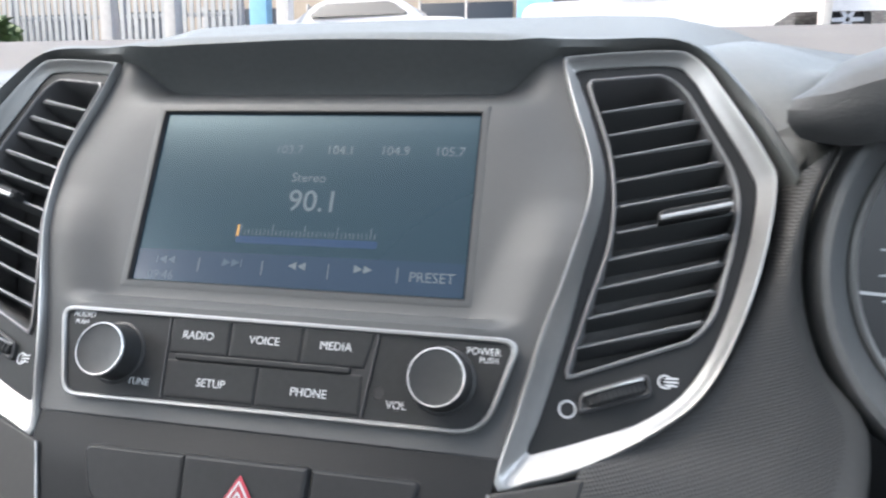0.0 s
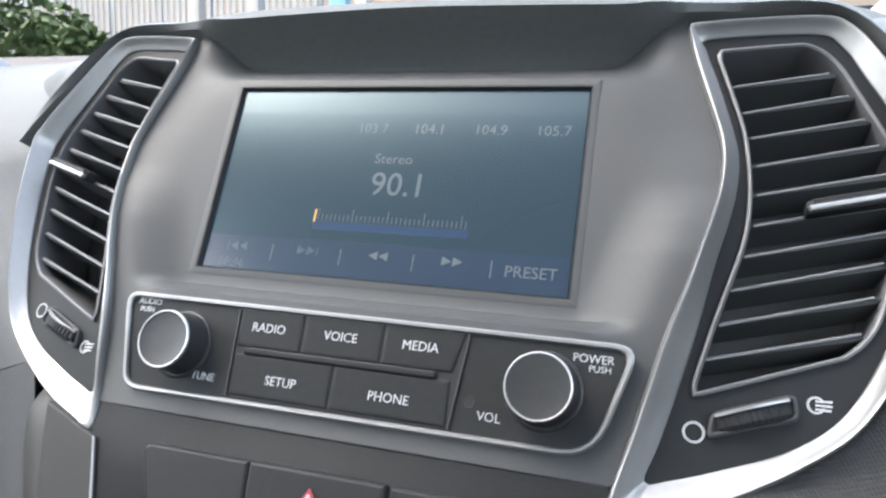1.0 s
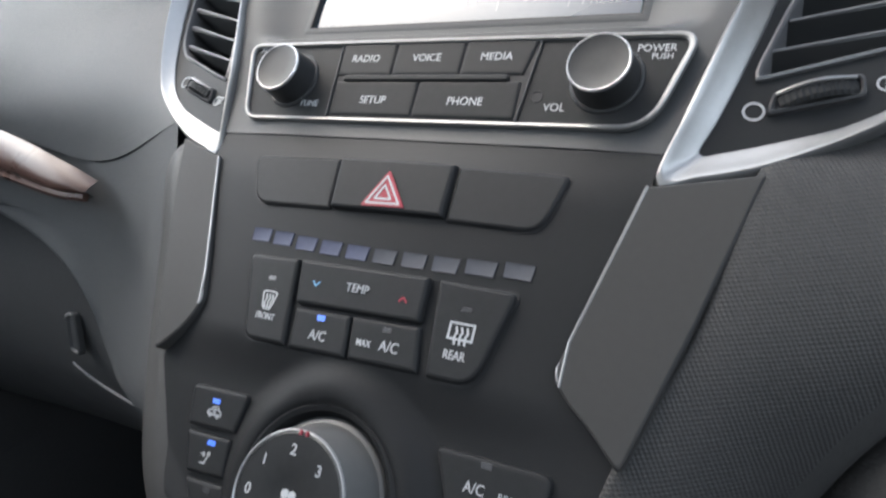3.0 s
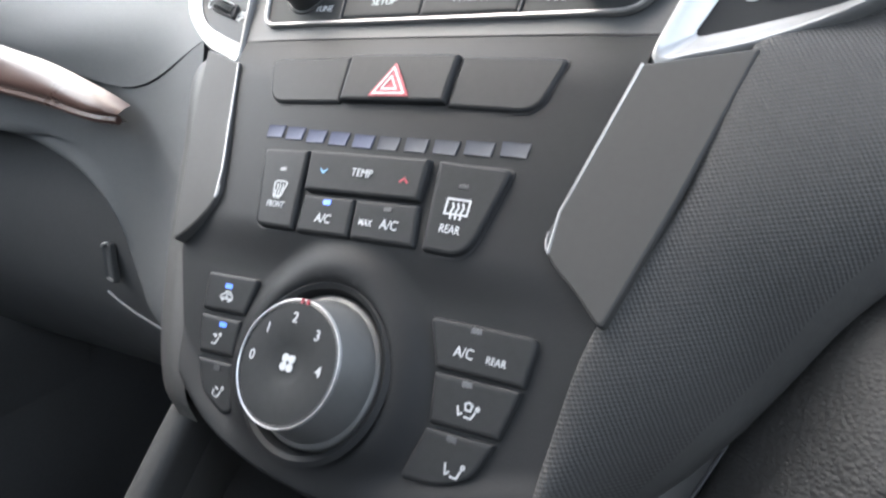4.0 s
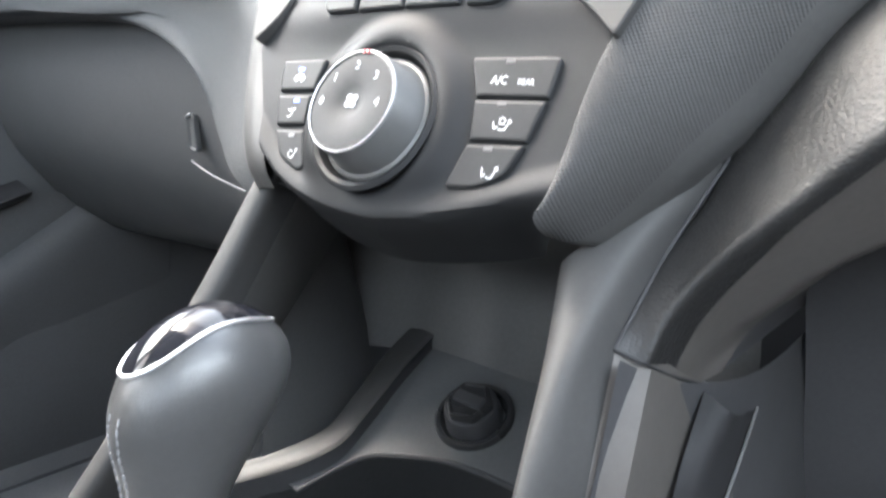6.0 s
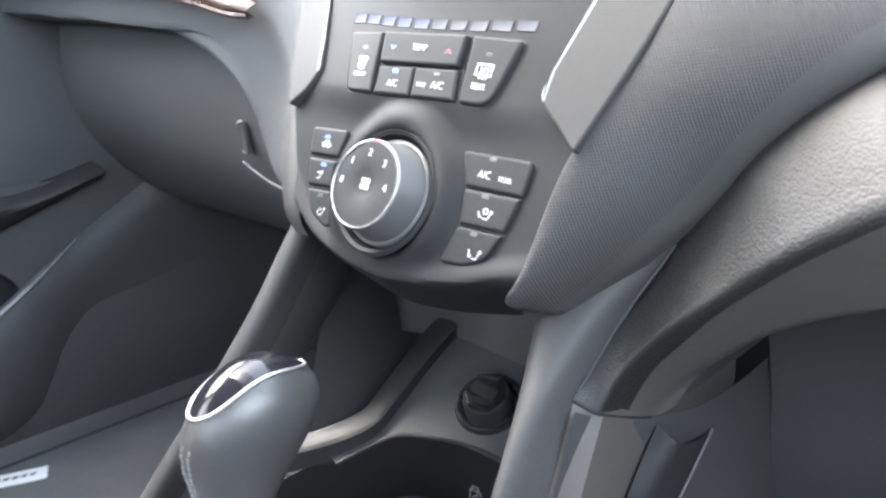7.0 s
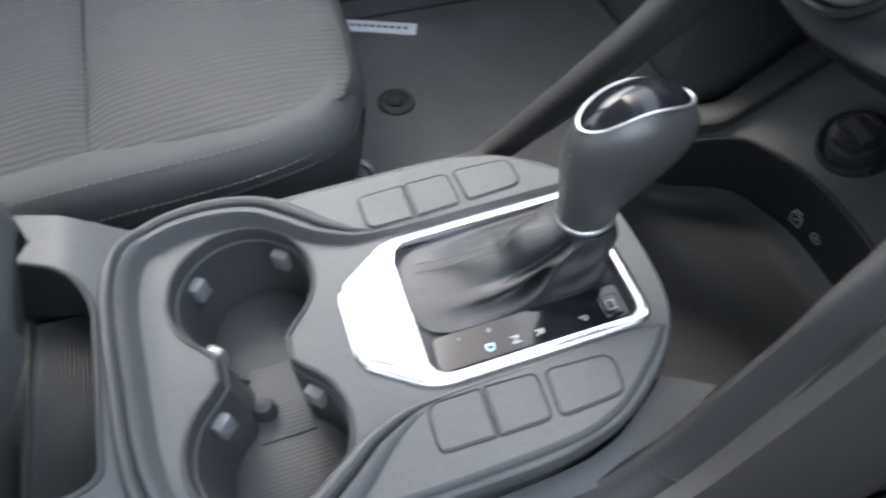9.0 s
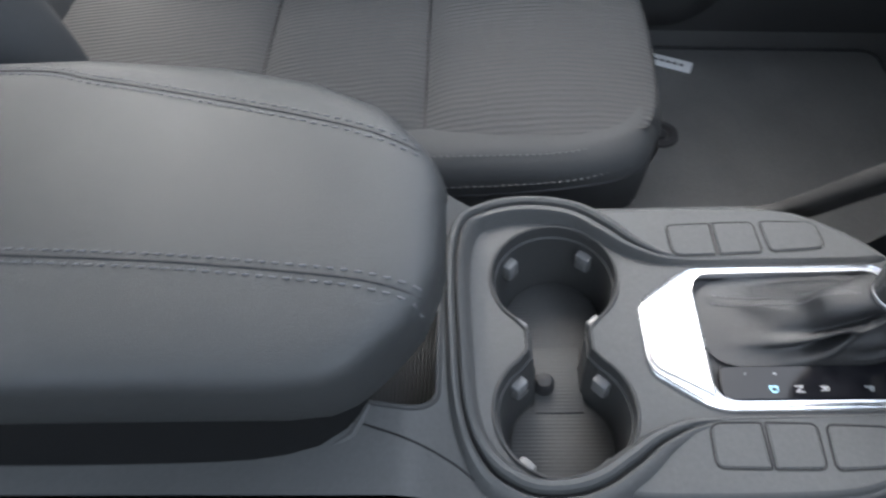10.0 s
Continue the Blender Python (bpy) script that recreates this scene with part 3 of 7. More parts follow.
# passenger side: upper pad, trim strip, glove box
left_pad = [
    [(-0.235, 0.50, 0.885), (-0.42, 0.47, 0.872), (-0.76, 0.36, 0.86)],
    [(-0.222, 0.40, 0.868), (-0.40, 0.385, 0.858), (-0.76, 0.30, 0.845)],
    [VENT(-206, 142, -3), (-0.36, 0.315, 0.83), (-0.76, 0.25, 0.815)],
    [VENT(-203, 112, -3), (-0.34, 0.278, 0.785), (-0.76, 0.22, 0.775)],
    [VENT(-186, 62, -3), (-0.30, 0.262, 0.748), (-0.47, 0.255, 0.748), (-0.76, 0.215, 0.745)],
    [VENT(-156, 25, -3), (-0.245, 0.262, 0.712), (-0.34, 0.262, 0.724), (-0.47, 0.258, 0.738), (-0.76, 0.22, 0.735)]]
part("upper_pad", loft(left_pad, 40, 40), M_SOFT, dash, "smooth grey upper pad")
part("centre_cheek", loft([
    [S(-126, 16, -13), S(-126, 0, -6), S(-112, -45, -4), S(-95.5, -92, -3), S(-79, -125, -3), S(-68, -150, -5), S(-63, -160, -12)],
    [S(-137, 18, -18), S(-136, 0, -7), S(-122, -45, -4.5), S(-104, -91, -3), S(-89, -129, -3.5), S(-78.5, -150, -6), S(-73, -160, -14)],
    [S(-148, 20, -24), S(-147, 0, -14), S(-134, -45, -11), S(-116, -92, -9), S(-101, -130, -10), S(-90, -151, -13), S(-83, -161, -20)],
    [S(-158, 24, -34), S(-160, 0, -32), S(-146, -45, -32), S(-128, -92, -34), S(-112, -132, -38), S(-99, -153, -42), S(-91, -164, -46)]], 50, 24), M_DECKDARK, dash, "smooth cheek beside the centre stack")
part("lower_pad", loft([
    [VENT(-156, 25, -3), (-0.243, 0.2625, 0.711), (-0.34, 0.262, 0.722), (-0.76, 0.22, 0.735)],
    [(-0.150, 0.235, 0.69), (-0.235, 0.262, 0.68), (-0.34, 0.263, 0.675), (-0.76, 0.22, 0.69)],
    [(-0.152, 0.228, 0.65), (-0.238, 0.264, 0.642), (-0.35, 0.264, 0.675), (-0.486, 0.262, 0.69), (-0.76, 0.225, 0.69)],
    [(-0.145, 0.222, 0.60), (-0.262, 0.266, 0.560), (-0.285, 0.266, 0.617), (-0.345, 0.267, 0.657), (-0.470, 0.266, 0.676), (-0.76, 0.235, 0.68)],
    [(-0.130, 0.225, 0.53), (-0.266, 0.285, 0.530), (-0.296, 0.295, 0.612), (-0.352, 0.30, 0.650), (-0.47, 0.30, 0.668), (-0.76, 0.28, 0.67)]], 40, 30), M_SOFT, dash, "smooth grey pad under the trim strip")
part("trim_strip", loft([
    [(-0.241, 0.256, 0.701), (-0.262, 0.250, 0.712), (-0.34, 0.249, 0.732), (-0.47, 0.245, 0.748), (-0.76, 0.204, 0.750)],
    [(-0.239, 0.248, 0.698), (-0.262, 0.243, 0.706), (-0.34, 0.242, 0.724), (-0.47, 0.238, 0.738), (-0.76, 0.197, 0.740)],
    [(-0.240, 0.246, 0.695), (-0.265, 0.240, 0.698), (-0.34, 0.2385, 0.710), (-0.47, 0.2345, 0.720), (-0.76, 0.193, 0.721)],
    [(-0.246, 0.257, 0.690), (-0.268, 0.252, 0.691), (-0.34, 0.252, 0.702), (-0.47, 0.248, 0.711), (-0.76, 0.208, 0.712)]], 40, 14), M_WOOD, dash, "curved glossy dark trim strip")
part("trim_strip_edge", tube(curve([(-0.243, 0.248, 0.692), (-0.266, 0.243, 0.694), (-0.34, 0.2415, 0.705), (-0.47, 0.2375, 0.7145), (-0.76, 0.196, 0.7155)], 40), 0.0030, 8), M_WOOD, dash, "dark rounded lower edge of the strip")
# lid is grey plastic; the shade under the pad is in its colour
glove = part("glove_box_lid", loft([
    [(-0.262, 0.284, 0.575), (-0.30, 0.286, 0.632), (-0.36, 0.290, 0.664), (-0.47, 0.292, 0.686), (-0.72, 0.284, 0.69)],
    [(-0.262, 0.284, 0.54), (-0.36, 0.287, 0.59), (-0.72, 0.268, 0.59)],
    [(-0.250, 0.310, 0.46), (-0.36, 0.315, 0.50), (-0.72, 0.30, 0.50)],
    [(-0.240, 0.40, 0.36), (-0.36, 0.42, 0.40), (-0.72, 0.40, 0.40)],
    [(-0.235, 0.62, 0.33), (-0.36, 0.62, 0.36), (-0.72, 0.60, 0.36)]], 24, 24), M_GLOVE, dash, "grey glove box lid, darkened for shade")
def latch_place(a, b, h):
    return Vector((-0.337 + a / 1000, 0.2835 - h / 1000, 0.5755 + b / 1000))


part("latch", stack_rings(rpoly([(-5, -15), (8, -18), (7, 17), (-4, 14)], 5), [(0, -3), (0.3, 1.2), (1.4, 2.2), (3.2, 0.6)], latch_place), M_GLOVE, glove, "recessed dark latch")
part("latch_edge", tube([latch_place(*p) for p in ((-4, 13, 1.4), (0, 15.5, 1.6), (4, 16, 1.2))], 0.0012, 6), M_RING, glove, "bright rim of the latch")
# pale tube drawn as the thin highlight along the lid's edge
part("lid_highlight", tube([Vector(p) for p in ((-0.343, 0.2835, 0.550), (-0.326, 0.2825, 0.5445), (-0.305, 0.2815, 0.5395), (-0.264, 0.2800, 0.5325))], 0.0010, 6), M_CLIP, glove, "pale tube painting the lid edge's highlight")
part("side_shade", loft([
    [(-0.115, 0.24, 0.60), (-0.150, 0.28, 0.60), (-0.262, 0.33, 0.57), (-0.38, 0.42, 0.56)],
    [(-0.140, 0.22, 0.50), (-0.165, 0.30, 0.48), (-0.25, 0.37, 0.44), (-0.38, 0.45, 0.44)],
    [(-0.152, 0.19, 0.36), (-0.170, 0.34, 0.34), (-0.24, 0.50, 0.32), (-0.38, 0.60, 0.32)],
    [(-0.160, 0.18, 0.12), (-0.18, 0.36, 0.12), (-0.24, 0.60, 0.12), (-0.38, 0.70, 0.12)]], 16, 16), M_LOWER, dash)

# driver side: woven panel, bolster, arched lower trim
def dial_rim(deg, r=0.098):
    a = radians(deg)
    return (0.310 + r * math.cos(a), 0.296 + r * math.sin(a) * 0.22, 0.801 + r * math.sin(a) * 0.975)


edge_low = [dial_rim(152), dial_rim(170), dial_rim(188), dial_rim(206), dial_rim(224), (0.228, 0.248, 0.706), (0.20, 0.228, 0.690), (0.169, 0.214, 0.662), (0.150, 0.207, 0.632), (0.134, 0.192, 0.613), (0.115, 0.178, 0.591), (0.1025, 0.163, 0.581), (0.0935, 0.1545, 0.583)]
edge_up = [VENT(207, 134, -1), VENT(200, 98, -1), VENT(189, 66, -1), VENT(175, 41, -1), VENT(156, 25, -0.5), S(131, 9, -3.5), S(114, -46, -0.5), S(97.5, -92, 1.5), S(91.5, -128, -1.5), S(88.5, -148, -5)]
weave_rows = [
    [p + Vector((0, 0.007, 0.001)) for p in edge_up], edge_up,
    [a.lerp(b, 0.33) + Vector((0, -0.004 - 0.006 * (k / 11) ** 4, 0.002)) for k, (a, b) in enumerate(zip(curve(edge_up, 12), curve(edge_low, 12)))],
    [a.lerp(b, 0.7) + Vector((0, -0.005 - 0.004 * (k / 11) ** 4, 0.002)) for k, (a, b) in enumerate(zip(curve(edge_up, 12), curve(edge_low, 12)))],
    edge_low, [(x + 0.004, y + 0.012, z - 0.004) for x, y, z in edge_low]]
cover = [curve(column, 41) for column in zip(*[curve(row, 70) for row in weave_rows])]
part("woven_panel", band([[column[i] for column in cover] for i in range(30)], closed=False), M_FABRIC, dash, "dark trim panel with a woven texture", angle=70)
part("woven_border", band([[column[i] for column in cover] for i in range(29, 41)], closed=False), M_DECKDARK, dash, "smooth rolled border of the woven panel", angle=70)
arch_up = [(0.36, 0.208, 0.705), (0.26, 0.196, 0.672), (0.21, 0.189, 0.640), (0.1844, 0.186, 0.6185), (0.1735, 0.186, 0.6066), (0.1621, 0.184, 0.5939), (0.1496, 0.182, 0.5805), (0.1412, 0.179, 0.5690), (0.1352, 0.174, 0.5585), (0.1318, 0.1685, 0.5495), (0.1308, 0.163, 0.5400)]
arch_in = [(0.36, 0.226, 0.640), (0.26, 0.218, 0.616), (0.21, 0.215, 0.594), (0.1934, 0.214, 0.5845), (0.183, 0.214, 0.5765), (0.1725, 0.214, 0.5683), (0.1531, 0.214, 0.5467), (0.1442, 0.213, 0.5365), (0.1384, 0.210, 0.5255), (0.1350, 0.204, 0.5155)]
bol_up = [(0.36, 0.262, 0.705), (0.26, 0.254, 0.704), (0.20, 0.232, 0.686), (0.170, 0.218, 0.658), (0.152, 0.212, 0.629), (0.1390, 0.2085, 0.610), (0.1345, 0.203, 0.596), (0.1296, 0.197, 0.5842), (0.1242, 0.190, 0.5745), (0.1205, 0.183, 0.566), (0.1190, 0.171, 0.555), (0.1195, 0.157, 0.545)]
low2 = curve(bol_up, 22)
au, ai = curve(arch_up, 22), curve(arch_in, 22)
swell = [0.6 * min(1.0, (21 - k) / 8) for k in range(22)]
skin_rows = [
    [p + Vector((0.001, 0.008, -0.001)) for p in low2], low2,
    [p.lerp(q, 0.3) + Vector((0.003, -0.006, 0.001)) * w for p, q, w in zip(low2, au, swell)],
    [p.lerp(q, 0.7) + Vector((0.003, -0.008, 0.001)) * w for p, q, w in zip(low2, au, swell)],
    [q + Vector((0.0015, -0.0045, 0.0003)) * w for q, w in zip(au, swell)],
    [p.lerp(q, 0.35) + Vector((0.002, -0.004, 0)) * w for p, q, w in zip(au, ai, swell)],
    [p.lerp(q, 0.75) + Vector((0.002, -0.002, 0)) * w for p, q, w in zip(au, ai, swell)],
    ai, [q + Vector((0.006, 0.014, 0.002)) for q in ai]]
skin = [curve(column, 49) for column in zip(*[curve(row, 70) for row in skin_rows])]
part("knee_bolster", band([[column[i] for column in skin] for i in range(26)], closed=False), M_LEATHER, dash, "grained knee bolster that rolls over the footwell", angle=70)
part("arch_trim", band([[column[i] for column in skin] for i in range(25, 49)], closed=False), M_SIDE, dash, "smooth brownish trim under the bolster", angle=70)
part("bolster_underside", loft([[q + Vector((0.005, 0.013, 0.002)) for q in ai], [q + Vector((0.02, 0.16, 0.0)) for q in ai]], 40, 6), M_DARK, dash)
part("footwell_side", loft([
    [(0.125, 0.150, 0.545), (0.136, 0.196, 0.520), (0.15, 0.30, 0.50), (0.16, 0.60, 0.50)],
    [(0.130, 0.110, 0.47), (0.142, 0.19, 0.45), (0.155, 0.30, 0.44), (0.165, 0.60, 0.44)],
    [(0.145, 0.050, 0.36), (0.155, 0.17, 0.33), (0.165, 0.30, 0.32), (0.175, 0.60, 0.32)],
    [(0.160, -0.02, 0.12), (0.170, 0.15, 0.12), (0.18, 0.30, 0.12), (0.19, 0.60, 0.12)]], 24, 20), M_DARK, dash, "dark side of the driver's footwell")
part("footwell_carpet", loft([
    [(0.172, 0.16, 0.235), (0.176, 0.22, 0.262), (0.178, 0.30, 0.280), (0.182, 0.40, 0.29), (0.190, 0.60, 0.29)],
    [(0.180, 0.14, 0.18), (0.184, 0.22, 0.19), (0.188, 0.30, 0.20), (0.194, 0.40, 0.20), (0.20, 0.60, 0.20)],
    [(0.20, 0.10, 0.125), (0.205, 0.22, 0.125), (0.21, 0.30, 0.125), (0.215, 0.40, 0.125), (0.22, 0.60, 0.125)]], 30, 10), M_CARPET, dash, "dark carpet on the side of the footwell")
part("carpet_edge", tube(curve([(0.170, 0.15, 0.232), (0.174, 0.22, 0.262), (0.176, 0.30, 0.280), (0.180, 0.40, 0.29), (0.188, 0.60, 0.29)], 40), 0.006, 8), M_BLACK, dash, "black edge of the carpet")
part("kick_panel", loft([[(0.150, 0.28, 0.60), (0.30, 0.30, 0.62), (0.75, 0.30, 0.62)], [(0.155, 0.33, 0.47), (0.30, 0.36, 0.50), (0.75, 0.36, 0.52)], [(0.16, 0.36, 0.36), (0.30, 0.40, 0.38), (0.75, 0.40, 0.40)], [(0.165, 0.52, 0.14), (0.30, 0.54, 0.14), (0.75, 0.54, 0.14)]], 16, 12), M_DARK, dash)

# ---- instrument cluster ----
cluster = thing("instrument_cluster", (0.33, 0.33, 0.74), "instrument cluster with a chrome-ringed dial under a hood", "gauge cluster")


def CL(a, b, h):
    return Vector((0.313 + a / 1000, 0.302 + b / 1000 * 0.22 - h / 1000 * 0.975, 0.799 + b / 1000 * 0.975 + h / 1000 * 0.22))


part("binnacle", lathe([(97, -40), (95, 0), (93, 6), (90, 6.5), (86.5, 3), (81, -6), (77, -15)], CL, k=64, cap=False), M_SOFT, cluster)
ring = part("dial_ring", lathe([(78, -15), (77.4, -11.5), (75.6, -10.5), (73.8, -12), (73.2, -17)], CL, k=64, cap=False), M_SILVER, cluster, "satin dial ring")
face = part("dial_face", lathe([(75, -16), (40, -16.5), (1, -16.5)], CL, k=48), M_GAUGE, cluster)
for i in range(25):
    a = radians(215 - i * 10)
    r0 = 59 if i % 3 else 55
    part("tick", strokes([[(r0 * math.cos(a), r0 * math.sin(a)), (64 * math.cos(a), 64 * math.sin(a))]], 1.0, -16.2, CL, 0, 0), M_WHITE, face)
part("dial_bar", strokes([[(-72, -13), (-30, -15)]], 1.4, -15.2, CL, 0, 0), M_METAL, face, "pale divider line")
letters("dial_letter", "C", 5, -58, -42, -16.1, CL, M_WHITE, face)
letters("dial_letter", "x1000", 4.5, -52, 24, -16.1, CL, M_WHITE, face)
part("needle", strokes([[(-52, -40), (-30, -52)]], 1.4, -14.5, CL, 0, 0), M_WHITE, face)
part("hood", loft([
    [(0.208, 0.302, 0.849), (0.222, 0.294, 0.847), (0.238, 0.288, 0.850), (0.33, 0.272, 0.868), (0.46, 0.272, 0.875), (0.56, 0.28, 0.83)],
    [(0.2015, 0.298, 0.856), (0.217, 0.288, 0.858), (0.234, 0.282, 0.864), (0.33, 0.266, 0.886), (0.46, 0.266, 0.893), (0.563, 0.283, 0.845)],
    [(0.2035, 0.302, 0.864), (0.218, 0.294, 0.872), (0.234, 0.289, 0.879), (0.33, 0.274, 0.905), (0.46, 0.274, 0.912), (0.565, 0.29, 0.86)],
    [(0.2130, 0.335, 0.8595), (0.224, 0.338, 0.8715), (0.240, 0.342, 0.881), (0.33, 0.350, 0.906), (0.46, 0.350, 0.911), (0.57, 0.35, 0.86)],
    [(0.230, 0.420, 0.850), (0.243, 0.430, 0.859), (0.260, 0.440, 0.866), (0.33, 0.460, 0.880), (0.46, 0.460, 0.885), (0.58, 0.44, 0.85)]], 50, 30), M_VISOR, cluster, "dark grained visor hood")
part("hood_lining", loft([
    [(0.208, 0.302, 0.849), (0.222, 0.294, 0.847), (0.238, 0.288, 0.850), (0.33, 0.272, 0.868), (0.46, 0.272, 0.875), (0.56, 0.28, 0.83)],
    [(0.222, 0.330, 0.844), (0.232, 0.328, 0.847), (0.245, 0.326, 0.852), (0.33, 0.33, 0.878), (0.46, 0.33, 0.885), (0.55, 0.33, 0.84)],
    [(0.226, 0.345, 0.838), (0.237, 0.350, 0.839), (0.250, 0.355, 0.842), (0.33, 0.36, 0.868), (0.46, 0.36, 0.872), (0.55, 0.35, 0.832)]], 40, 10), M_DARK, cluster)

# ---- centre stack ----
stack = thing("center_stack", (0, 0.16, 0.56), "black centre stack panel of a car", "centre console")


def half_width(v):
    return between(v, [-190, -160, -90, 3, 28, 61, 80, 97.5, 112, 121, 131, 142, 166, 184, 200], [84, 89, 97, 98.4, 104, 112, 118, 122.8, 126.2, 127.4, 127.4, 125.2, 117.6, 113.6, 113])


def edge_n(v):
    return between(v, [0, 25, 64, 92, 104, 118, 140, 180, 200], [-3, -3, -3, -4, -6, -9.5, -12, -14, -16])


def left_width(v):
    """The lower panel is cut away along the passenger's cheek."""
    return between(v, [-190, -167, -152, -125, -92, 3], [56, 61, 67.5, 79.5, 95.5, 98.4])


KNOB = (0.2, -124.6)


RIM_U = [-98, -80, -70, -64, -57.6, -42, -20, 8, 36, 60, 77, 88, 100]
RIM_V = [-124, -137, -145, -150, -154, -161, -166, -168, -163.5, -157, -151, -147, -144]


def rim_v(u):
    """Foot line of the lower panel, smoothed."""
    return sum(between(u + d, RIM_U, RIM_V) * w for d, w in ((-10, 1), (-5, 2), (0, 3), (5, 2), (10, 1))) / 9


def panel_n(u, v):
    hw = half_width(v)
    n = bulge(u, v) - 0.075 * max(0.0, -92 - v)
    if v > 0:
        inner = -11.0 * smooth(60, 66.5, v) - 3.0 * smooth(150, 185, v) - 20.0 * smooth(162, 186, v)
        w = smooth(hw - 34, hw - 6, abs(u))
        n += inner * (1 - w) + edge_n(v) * w * smooth(0, 40, v)
        if abs(u) < 80.2 and 72.4 < v < 160.4:
            n -= 5
    r = math.hypot(u - KNOB[0], v - KNOB[1])
    n += 6.0 * smooth(29, 34, r) * (1 - smooth(36, 50, r)) * smooth(-172, -140, v)
    n -= 3.0 * (1 - smooth(27, 30, r))
    rim = rim_v(u)
    n += 2.6 * smooth(rim + 14, rim + 3, v) * smooth(18, 60, r)
    n -= (2 + 38 * smooth(-90, -58, u) - 26 * smooth(72, 90, u)) * smooth(rim + 2, rim - 11, v)
    return n


def panel_mesh(v0, v1, nu, nv):
    rows = []
    for j in range(nv + 1):
        v = v0 + (v1 - v0) * j / nv
        hw = half_width(v)
        rows.append([S(hw * (2 * i / nu - 1), v, panel_n(hw * (2 * i / nu - 1), v)) for i in range(nu + 1)])
    return band(rows, closed=False)


part("upper_panel", panel_mesh(12.6, 196, 110, 100), M_SURROUND, stack, "matt grey screen surround")


def lower_rows(count, top, foot):
    """Rows of the lower panel between two lines, each given over the panel's breadth."""
    rows = []
    for j in range(count + 1):
        row = []
        for i in range(131):
            q = 2 * i / 130 - 1
            rim = rim_v(q * (84 if q > 0 else 68))
            v0, v1 = top(rim), foot(rim)
            v = v0 + (v1 - v0) * j / count
            u = (half_width(v) if q > 0 else left_width(v)) * q
            row.append(S(u, v, panel_n(u, v)))
        rows.append(row)
    return band(rows, closed=False)


part("lower_panel", lower_rows(110, lambda rim: 11.8, lambda rim: max(-186.0, rim - 2)), M_PANEL, stack, "black lower panel")
part("panel_foot", lower_rows(14, lambda rim: max(-186.0, rim - 1.8), lambda rim: max(-188.0, rim - 8)), M_PANEL, stack, "dark underside of the stack")
part("seam", stack_rings([(-99, 11.4), (99, 11.4), (99, 13), (-99, 13)], [(0, -2), (0, -1)], S), M_DARK, stack)
def pad_place(a, b, h):
    even = 5.5 * (min(1.0, max(0.0, -b / 66)) - smooth(-12, -45, b))
    return S(a + even, b, h + 0.9 + 0.036 * max(0.0, -b) - 0.16 * max(0, abs(a) - 98))


for pts, rr in (
        ([(97, -0.5), (131.5, 8.6), (115, -44), (100.5, -89.5), (89.5, -79), (80.5, -72.5), (75.0, -65.5)], [1.5, 1.5, 2, 3, 8, 5, 7]),
        ([(-94.5, -0.8), (-127.5, 9.6), (-116, -36), (-96.0, -90.5), (-85.5, -80), (-80.5, -71), (-78.8, -64.5)], [1.5, 1.5, 2, 3, 8, 4, 6])):
    part("side_pad", stack_rings(rpoly(pts, rr), [(0, -6), (0, 0.8), (0.3, 1.6), (1.0, 2.0)], pad_place), M_PAD, stack, "satin grey metallic side pad")
    sx = 1 if pts[0][0] > 0 else -1
    bend = rpoly(pts, rr)
    edge = [Vector(pts[0] + (0,)).lerp(Vector(pts[6] + (0,)), k / 12) for k in range(11)] + [Vector((p[0], p[1], 0)) for p in bend[-6:]]
    line = [pad_place(p.x + sx * 0.5, p.y, 1.75) for p in edge]
    part("pad_edge", tube(line, [0.0006] * 11 + [0.0006 - 0.00008 * k for k in range(6)], 8), M_SILVER, stack, "bright bevelled edge of the pad")

# blank switch panel and hazard switch
hz = thing("hazard_switch_panel", S(0, -10, 0), "black switch panel with a red hazard warning button", "switch panel")
part("backing", stack_rings(rpoly([(-71.5, 1.6), (73, 2.0), (67, -21.6), (-62.5, -22.4)], [5, 4, 10, 8]), [(0, 0.1), (0, 0.35)], SP), M_BLACK, hz)
part("blank_left", stack_rings(rpoly([(-70.8, 0.8), (-23.8, 1.0), (-21.8, -21.2), (-62.0, -21.6)], [4.5, 0.6, 0.6, 7]), [(0, 0.2), (0.2, 0.9), (0.7, 1.4), (1.4, 1.6)], SP), M_BUTTON, hz)
part("blank_right", stack_rings(rpoly([(29.8, 1.2), (72.4, 1.2), (66.5, -20.9), (29.8, -20.8)], [0.6, 3.5, 9, 0.6]), [(0, 0.2), (0.2, 0.9), (0.7, 1.4), (1.4, 1.6)], SP), M_BUTTON, hz)
hb = button("hazard_button", [(-23.0, 1.4), (29.0, 1.6), (29.0, -19.8), (-21.0, -20.6)], 1.2, 3.2, hz, mapf=SP, label="black hazard warning button")
part("warning_triangle", stack_rings(rpoly([(3.0, -3.6), (13.4, -18.2), (-6.2, -18.8)], 0.8, 2), [(0, 3.2), (0.1, 3.45)], SP), M_RED, hb, "red triangle")
for s0 in (0.74, 0.36):
    tri = [(3.4 + (p - 3.4) * s0, -13.8 + (q + 13.8) * s0) for p, q in [(3.0, -3.6), (13.4, -18.2), (-6.2, -18.8)]]
    part("triangle_line", strokes([tri + tri[:1]], 0.75, 3.45, SP, 0, 0), M_WHITE, hb)

